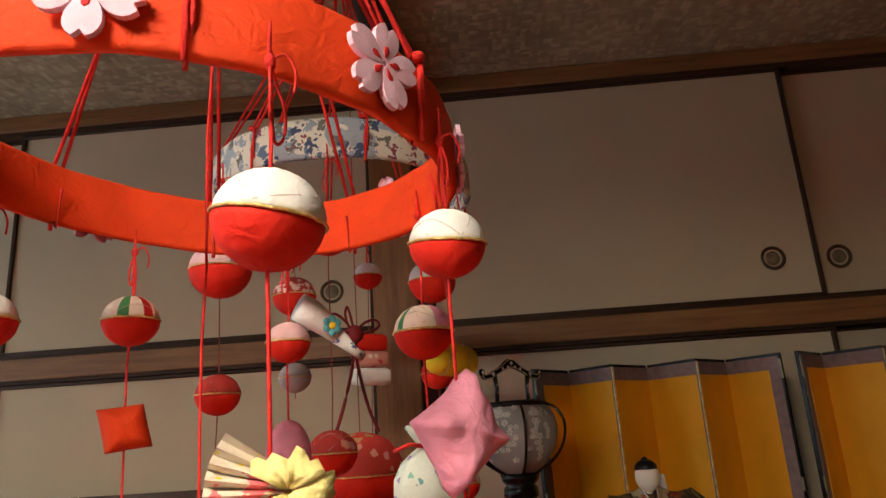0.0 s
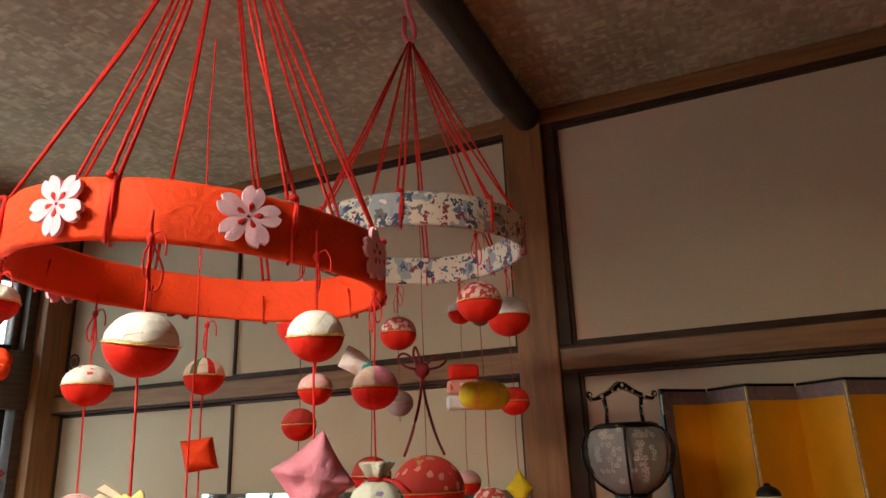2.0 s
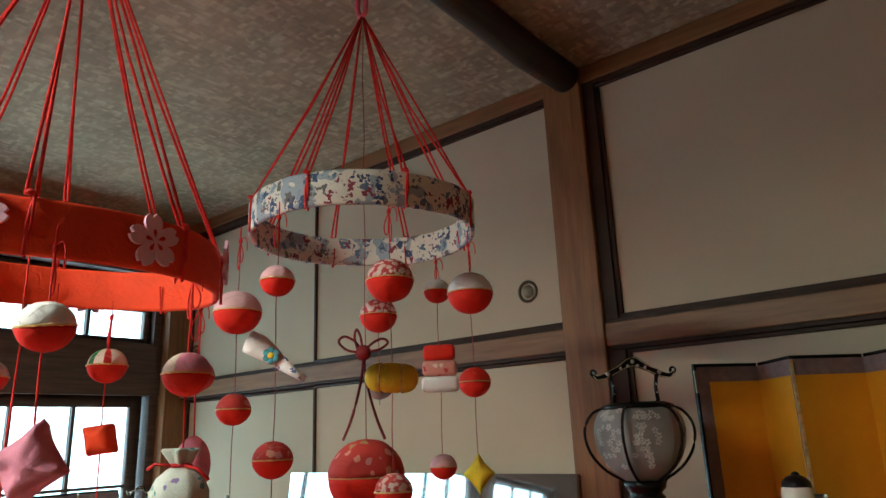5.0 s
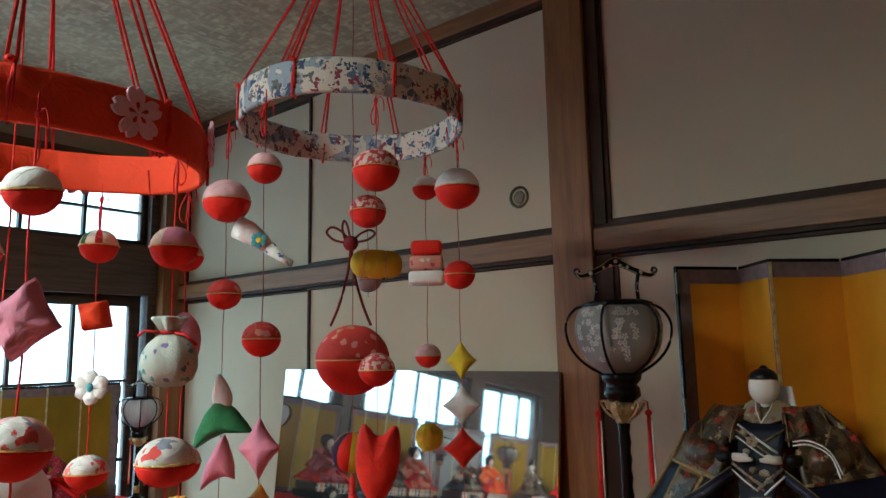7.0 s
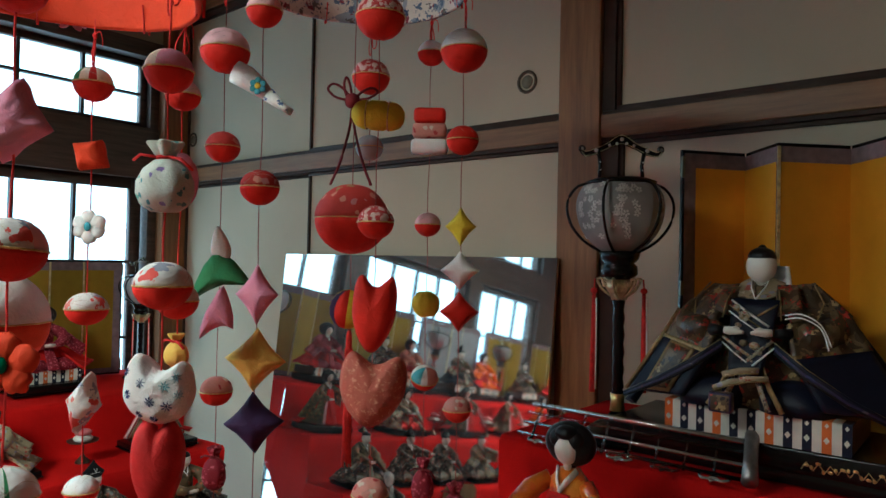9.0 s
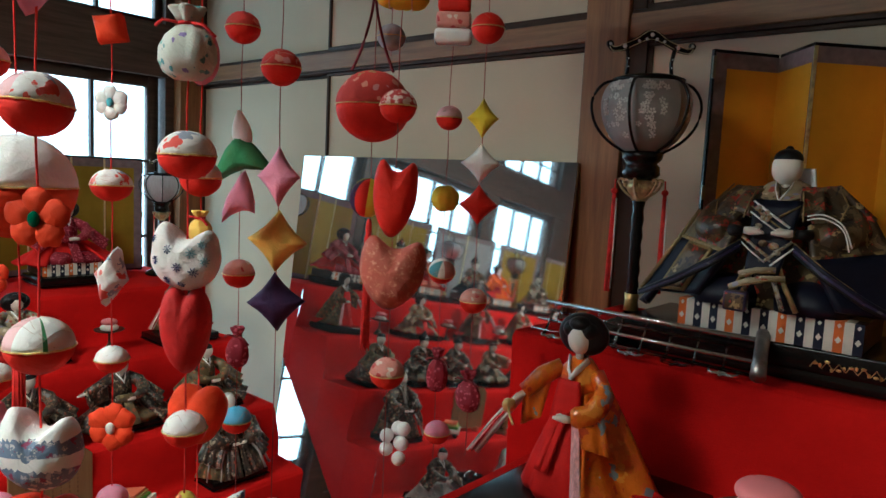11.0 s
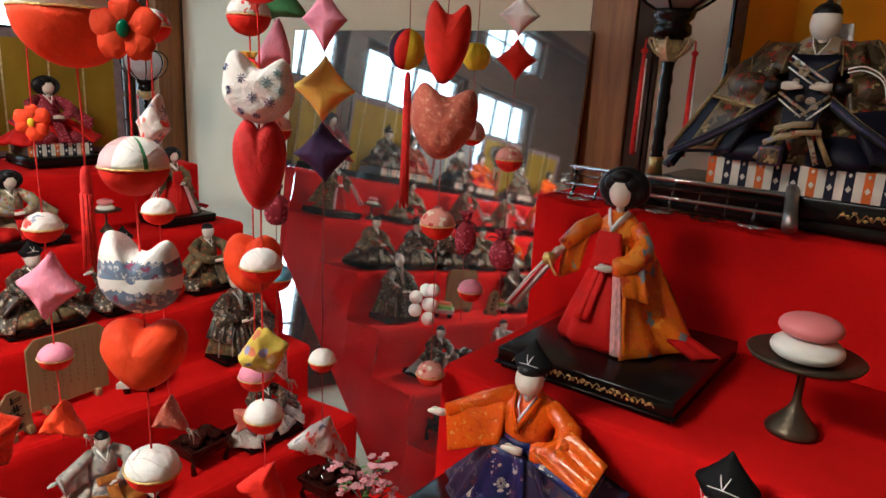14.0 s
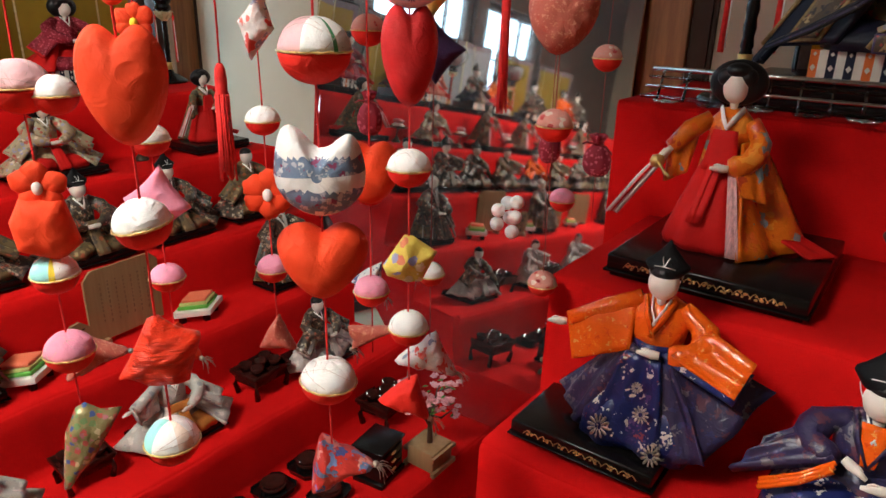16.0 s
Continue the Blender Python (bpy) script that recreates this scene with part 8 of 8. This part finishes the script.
def minister(m, coat):
    """Old man's doll in bushy, many-folded robes."""
    bm = bmesh.new()
    C, S, H, W, D = range(5)
    robe(bm, [(0, 0, 0.0, 0.056, 0.042), (0, 0, 0.015, 0.058, 0.044), (0, 0, 0.05, 0.044, 0.034), (0, 0, 0.09, 0.034, 0.026), (0, 0.002, 0.125, 0.03, 0.022), (0, 0.002, 0.142, 0.012, 0.012)], C, 0.12, 7)
    for sx in (-1, 1):
        sweep(bm, [(sx * 0.022, 0, 0.128), (sx * 0.05, -0.008, 0.104), (sx * 0.052, -0.03, 0.08), (sx * 0.026, -0.045, 0.078)], [(0.014, 0.014), (0.019, 0.022), (0.019, 0.022), (0.011, 0.013)], 12, C)
        # sleeves and skirts standing off in stiff folds
        sheet(bm, (sx * 0.024, -0.036, 0.094), (sx * 0.056, -0.004, 0.106), (sx * 0.094, -0.018, 0.05), (sx * 0.058, -0.062, 0.034), 0.008, C, 14, 8, 0.006, 6, 0.006)
        sheet(bm, (sx * 0.02, -0.03, 0.076), (sx * 0.05, 0.004, 0.08), (sx * 0.088, 0.0, 0.004), (sx * 0.046, -0.066, 0.002), 0.008, D, 14, 8, 0.007, 7, 0.006)
        sheet(bm, (sx * 0.002, -0.036, 0.08), (sx * 0.026, -0.034, 0.078), (sx * 0.046, -0.07, 0.004), (sx * 0.004, -0.074, 0.002), 0.006, C, 10, 8, 0.005, 5, 0.004)
        for o in (0.0, 0.02):
            sweep(bm, [(sx * (0.024 + o), -0.036 + o * 0.8, 0.084), (sx * (0.05 + o), -0.056 + o, 0.044), (sx * (0.06 + o * 1.2), -0.07 + o, 0.006)], [(0.0016, 0.003)] * 3, 6, W)
        sweep(bm, [(sx * 0.012, -0.006, 0.14), (sx * 0.004, -0.022, 0.12), (-sx * 0.002, -0.03, 0.096)], [(0.002, 0.004)] * 3, 8, W)
        hand(bm, (sx * 0.012, -0.052, 0.077), 0.012, S, (-sx, -0.3, 0))
    egg(bm, (0, -0.002, 0.164), (0.014, 0.014, 0.02), S)
    egg(bm, (0, 0.004, 0.172), (0.015, 0.0145, 0.014), H)
    sweep(bm, [(0, -0.014, 0.152), (0, -0.02, 0.135), (0, -0.022, 0.122)], [(0.006, 0.003), (0.006, 0.003), (0.001, 0.001)], 8, H)
    return single("minister_doll", bm, [coat, SKIN, GREYHAIR, PALEROBE, BROWNROBE], m, "grey-haired minister doll in brown and silver folded brocade robes", "doll", "minister dolls")


for y in (1.13, 0.36, -0.42):
    stand(at_left(-0.955, y, zt), 0.16, 0.12, 0.022, "a plain lip", False)
    minister(at_left(-0.96, y, zt + 0.0218, 0, 1.08), DARKROBE)


def hishi(m):
    """Diamond rice cakes in layers on a thick white slab with black feet."""
    t = thing("diamond_rice_cakes", m, "pink, pale and green diamond rice cakes on a white footed slab", "rice cakes", "rice cakes")
    for name, mm, s, z0, z1 in (("tray", MOCHIWHITE, 1.06, 0.014, 0.026), ("cake_layer", CAKEGREEN, 0.84, 0.0262, 0.033), ("cake_layer", PALECAKE, 0.76, 0.0332, 0.039), ("cake_layer", ORANGECAKE, 0.66, 0.0392, 0.045)):
        bm = bmesh.new()
        skin(bm, [[((0.052 * s + e) * c, (0.036 * s + e) * d, z) for c, d in ((1, 0), (0, 1), (-1, 0), (0, -1))] for z, e in ((z0, -0.0012), (z0 + 0.0012, 0), (z1 - 0.0012, 0), (z1, -0.0012))])
        part(name, bm, mm, t, "thick white diamond slab" if name == "tray" else "", smooth=False)
    for x, y in ((0.035, 0), (-0.035, 0), (0, 0.024), (0, -0.024)):
        part("leg", boxed(x - 0.005, x + 0.005, y - 0.005, y + 0.005, 0, 0.015), BLACK, t, smooth=False)
    return t


def notice(m, w, h, rows, words):
    """Wooden board on two feet with brushed columns of ink."""
    t = thing("notice_board", m, words, "notice board", "notice boards")
    bm = bmesh.new()
    c = 0.018
    o = [(-w / 2, 0.012), (w / 2, 0.012), (w / 2, h - c), (w / 2 - c, h), (-w / 2 + c, h), (-w / 2, h - c)]
    rings = [[(x, y, z) for x, z in o] for y in (-0.003, 0.003)]
    skin(bm, rings)
    part("board", bm, BOARD, t, smooth=False)
    for sx in (-1, 1):
        part("foot", boxed(sx * w * 0.33 - 0.006, sx * w * 0.33 + 0.006, -0.014, 0.014, 0.0, 0.016, 0.001), BOARD, t)
    rnd = random.Random(int(w * 1000))
    for i in range(rows):
        x = -w * 0.36 + w * 0.72 * (i + 0.5) / rows
        z = h * (0.9 if rows == 1 else 0.84 - 0.04 * rnd.random())
        bm = bmesh.new()
        while z > h * (0.2 if rows == 1 else 0.3):
            if rows == 1:
                L = h * 0.15
                for k in range(4):
                    u = rnd.uniform(-0.1, 0.1) * w
                    box(bm, x + u - w * (0.2 if k % 2 else 0.035), x + u + w * (0.2 if k % 2 else 0.035), -0.0036, -0.003, z - L * (0.4 + 0.15 * k if k % 2 else 1), z - (L * (0.25 + 0.15 * k) if k % 2 else 0))
                z -= L + h * 0.04
            else:
                L = 0.003 + rnd.random() * 0.005
                box(bm, x - 0.0008 - 0.0008 * rnd.random(), x + 0.0014, -0.0036, -0.003, z - L, z)
                z -= L + 0.003 + 0.003 * rnd.random()
        part("ink_column", bm, INK if rows == 1 else FAINTINK, t, smooth=False)
    return t


notice(at_left(-0.975, 0.715, zt, 6), 0.172, 0.168, 7, "wooden notice board on two feet with columns of ink writing")
notice(at_left(-0.905, 0.585, zt, 12) @ rot("Y", -6), 0.055, 0.1, 1, "small upright wooden plaque with brushed ink characters")
hishi(at_left(-0.935, 0.86, zt, 0, 1.2))
hishi(at_left(-0.935, 0.485, zt, 0, 1.2))
for y in (0.2, -0.1):
    notice(at_left(-0.975, y, zt, 4), 0.19, 0.155, 7, "wooden notice board on two feet with columns of ink writing")
    hishi(at_left(-0.945, y + 0.14, zt))

# fifth step: kneeling servants and lacquer tables
zt = 0.507


def table(m, s=1.0, words="small dark red-brown lacquer tray table with four legs"):
    t = thing("lacquer_table", m @ Matrix.Diagonal((s, s, s, 1)), words, "lacquer table", "lacquer tables")
    part("table_top", boxed(-0.045, 0.045, -0.035, 0.035, 0.04, 0.046, 0.002), REDLACQUER, t)
    for sx in (-1, 1):
        part("edge_rail", boxed(sx * 0.045 - 0.002, sx * 0.045 + 0.002, -0.037, 0.037, 0.045, 0.053, 0.001), REDLACQUER, t)
        part("edge_rail", boxed(-0.043, 0.043, sx * 0.035 - 0.002, sx * 0.035 + 0.002, 0.0452, 0.0528, 0.001), REDLACQUER, t)
        for sy in (-1, 1):
            bm = bmesh.new()
            sweep(bm, [(sx * 0.036, sy * 0.026, 0.04), (sx * 0.041, sy * 0.03, 0.02), (sx * 0.037, sy * 0.027, 0.0)], [0.005, 0.0045, 0.006], 8)
            part("table_leg", bm, REDLACQUER, t)
    part("apron", boxed(-0.041, 0.041, -0.031, 0.031, 0.026, 0.0402, 0.002), REDLACQUER, t)
    for x, y in ((-0.025, 0.014), (0.025, 0.014), (-0.022, -0.015), (0.024, -0.014), (0.001, 0.002)):
        bm = bmesh.new()
        lathe(bm, [(0.0, 0.046), (0.008, 0.046), (0.0125, 0.056), (0.0135, 0.062), (0.012, 0.062), (0.008, 0.05), (0.0, 0.05)], 16, (x, y, 0))
        part("bowl", bm, REDLACQUER, t)
    return t


for y, s, turn in ((0.685, 1.0, -8), (1.078, 1.0, 6), (0.3, 1.0, 0), (-0.1, 1.0, 5), (-0.5, 1.0, 0)):
    stand(at_left(-0.785, y, zt), 0.16, 0.12, 0.02, "a plain lip", False)
    musician(at_left(-0.785, y, zt + 0.0198, turn, 0.92), DARKROBE if y > 0.9 else PALEROBE, PALEROBE, AMBER if y < 0.9 else PALEROBE, False, y < 0.9, "pale grey silk with %s" % ("a dark jacket" if y > 0.9 else "amber panels"), "knot")
table(at_left(-0.785, 0.905, zt, 4), 1.15)
table(at_left(-0.79, 0.5, zt, -4))
table(at_left(-0.79, 0.1, zt, 0))

# sixth step: lacquer furniture, trays, a little blossom tree in a box
zt = 0.357


def cabinet(m, w, d, h, words):
    t = thing("lacquer_chest", m, words, "lacquer chest", "lacquer chests")
    part("body", boxed(-w / 2, w / 2, -d / 2, d / 2, 0.012, h, 0.002), BLACK, t)
    part("plinth", boxed(-w / 2 - 0.004, w / 2 + 0.004, -d / 2 - 0.004, d / 2 + 0.004, 0.0, 0.012, 0.001), BLACK, t)
    part("chest_top", boxed(-w / 2 - 0.005, w / 2 + 0.005, -d / 2 - 0.005, d / 2 + 0.005, h, h + 0.007, 0.002), BLACK, t)
    for i in range(3):
        z0 = 0.018 + (h - 0.022) * i / 3
        p = part("drawer", boxed(-w / 2 + 0.006, w / 2 - 0.006, -d / 2 - 0.003, -d / 2, z0, z0 + (h - 0.022) / 3 - 0.004, 0.0008), BLACK, t)
        bm = bmesh.new()
        egg(bm, (0, -d / 2 - 0.0045, z0 + (h - 0.022) / 6), (0.009, 0.002, 0.003), 0, 10, 6)
        part("gilt_mount", bm, GILT, p)
    return t


def round_tray(m):
    """Square tray with cut corners, a raised rim and a round bowl let into it."""
    t = thing("lacquer_tray", m, "small black lacquer tray with a round red-brown bowl", "tray", "trays")
    bm = bmesh.new()
    o = [(0.042, -0.026), (0.042, 0.026), (0.03, 0.038), (-0.03, 0.038), (-0.042, 0.026), (-0.042, -0.026), (-0.03, -0.038), (0.03, -0.038)]
    skin(bm, [[(x * q, y * q, z) for x, y in o] for q, z in ((0.86, 0.0), (0.9, 0.008), (1.0, 0.016), (0.96, 0.016), (0.9, 0.011))])
    part("tray_base", bm, BLACK, t, smooth=False)
    bm = bmesh.new()
    lathe(bm, [(0.0, 0.011), (0.02, 0.011), (0.027, 0.018), (0.029, 0.027), (0.0265, 0.027), (0.02, 0.016), (0.0, 0.014)], 24)
    part("well", bm, REDLACQUER, t, "red-brown bowl")
    return t


def blossom_tree(m):
    """Artificial blossom tree in a slatted box."""
    rnd = random.Random(5)
    t = thing("blossom_tree", m, "little artificial pink blossom tree in a wooden box", "blossom tree", "blossom trees")
    part("planter", boxed(-0.026, 0.026, -0.026, 0.026, 0.004, 0.04, 0.002), BOARD, t, "small slatted wooden box")
    for sx in (-1, 1):
        part("planter_rail", boxed(-0.03, 0.03, sx * 0.028 - 0.003, sx * 0.028 + 0.003, 0.03, 0.036), BOARD, t, smooth=False)
        part("planter_rail", boxed(-0.03, 0.03, sx * 0.028 - 0.003, sx * 0.028 + 0.003, 0.0, 0.008), BOARD, t, smooth=False)
    bm = bmesh.new()
    sweep(bm, [(0, 0, 0.035), (0.003, 0.002, 0.075), (-0.002, 0, 0.11)], [0.005, 0.004, 0.003], 8)
    tips = []
    for k in range(9):
        a = k * 2.4
        q = 0.022 + 0.018 * rnd.random()
        tip = (q * math.cos(a), q * math.sin(a), 0.085 + 0.075 * rnd.random())
        tips.append(tip)
        sweep(bm, [(0.001, 0.001, 0.07 + 0.03 * (k % 3) / 3), (tip[0] * 0.5, tip[1] * 0.5, tip[2] - 0.012), tip], [0.0022, 0.0016, 0.001], 6)
    part("trunk", bm, OLD_WOOD, t)
    bm = bmesh.new()
    for tip in tips:
        for j in range(7):
            c = Vector(tip) + Vector((rnd.uniform(-1, 1), rnd.uniform(-1, 1), rnd.uniform(-1, 1))) * 0.014
            for k in range(5):
                a = 2 * math.pi * k / 5 + j
                egg(bm, c + Vector((0.0038 * math.cos(a), 0.0038 * math.sin(a), 0)), (0.003, 0.003, 0.0016), 0, 6, 4)
    part("blossoms", bm, BLOSSOM, t, "pink cloth blossoms")
    bm = bmesh.new()
    for tip in tips:
        for j in range(3):
            c = Vector(tip) + Vector((rnd.uniform(-1, 1), rnd.uniform(-1, 1), rnd.uniform(-1, 0.6))) * 0.014
            egg(bm, c, (0.006, 0.0025, 0.001), 0, 6, 4, rot("Z", 70 * j + 13).to_3x3())
    part("leaves", bm, LEAFGREEN, t, "green leaves")
    return t


cabinet(at_left(-0.50, 0.985, zt, 8), 0.085, 0.07, 0.085, "small black lacquer chest with gilt drawer mounts")
blossom_tree(at_left(-0.435, 1.085, zt, 0, 1.4))
blossom_tree(at_left(-0.45, 0.2, zt))
for y in (0.90, 0.80, 0.70, 0.60, 0.42, 0.28):
    round_tray(at_left(-0.635, y, zt, 3))
table(at_left(-0.63, 1.16, zt, 5), 1.35)
round_tray(at_left(-0.53, 0.86, zt, 12))
round_tray(at_left(-0.52, 0.72, zt, -8))
table(at_left(-0.575, 0.5, zt, 5), 0.8)
cabinet(at_left(-0.52, 0.62, zt, 6), 0.075, 0.06, 0.06, "small black lacquer chest with gilt drawer mounts")
for y in (0.1, -0.1, -0.4):
    cabinet(at_left(-0.57, y, zt, 0), 0.1, 0.07, 0.08, "small black lacquer chest with gilt drawer mounts")
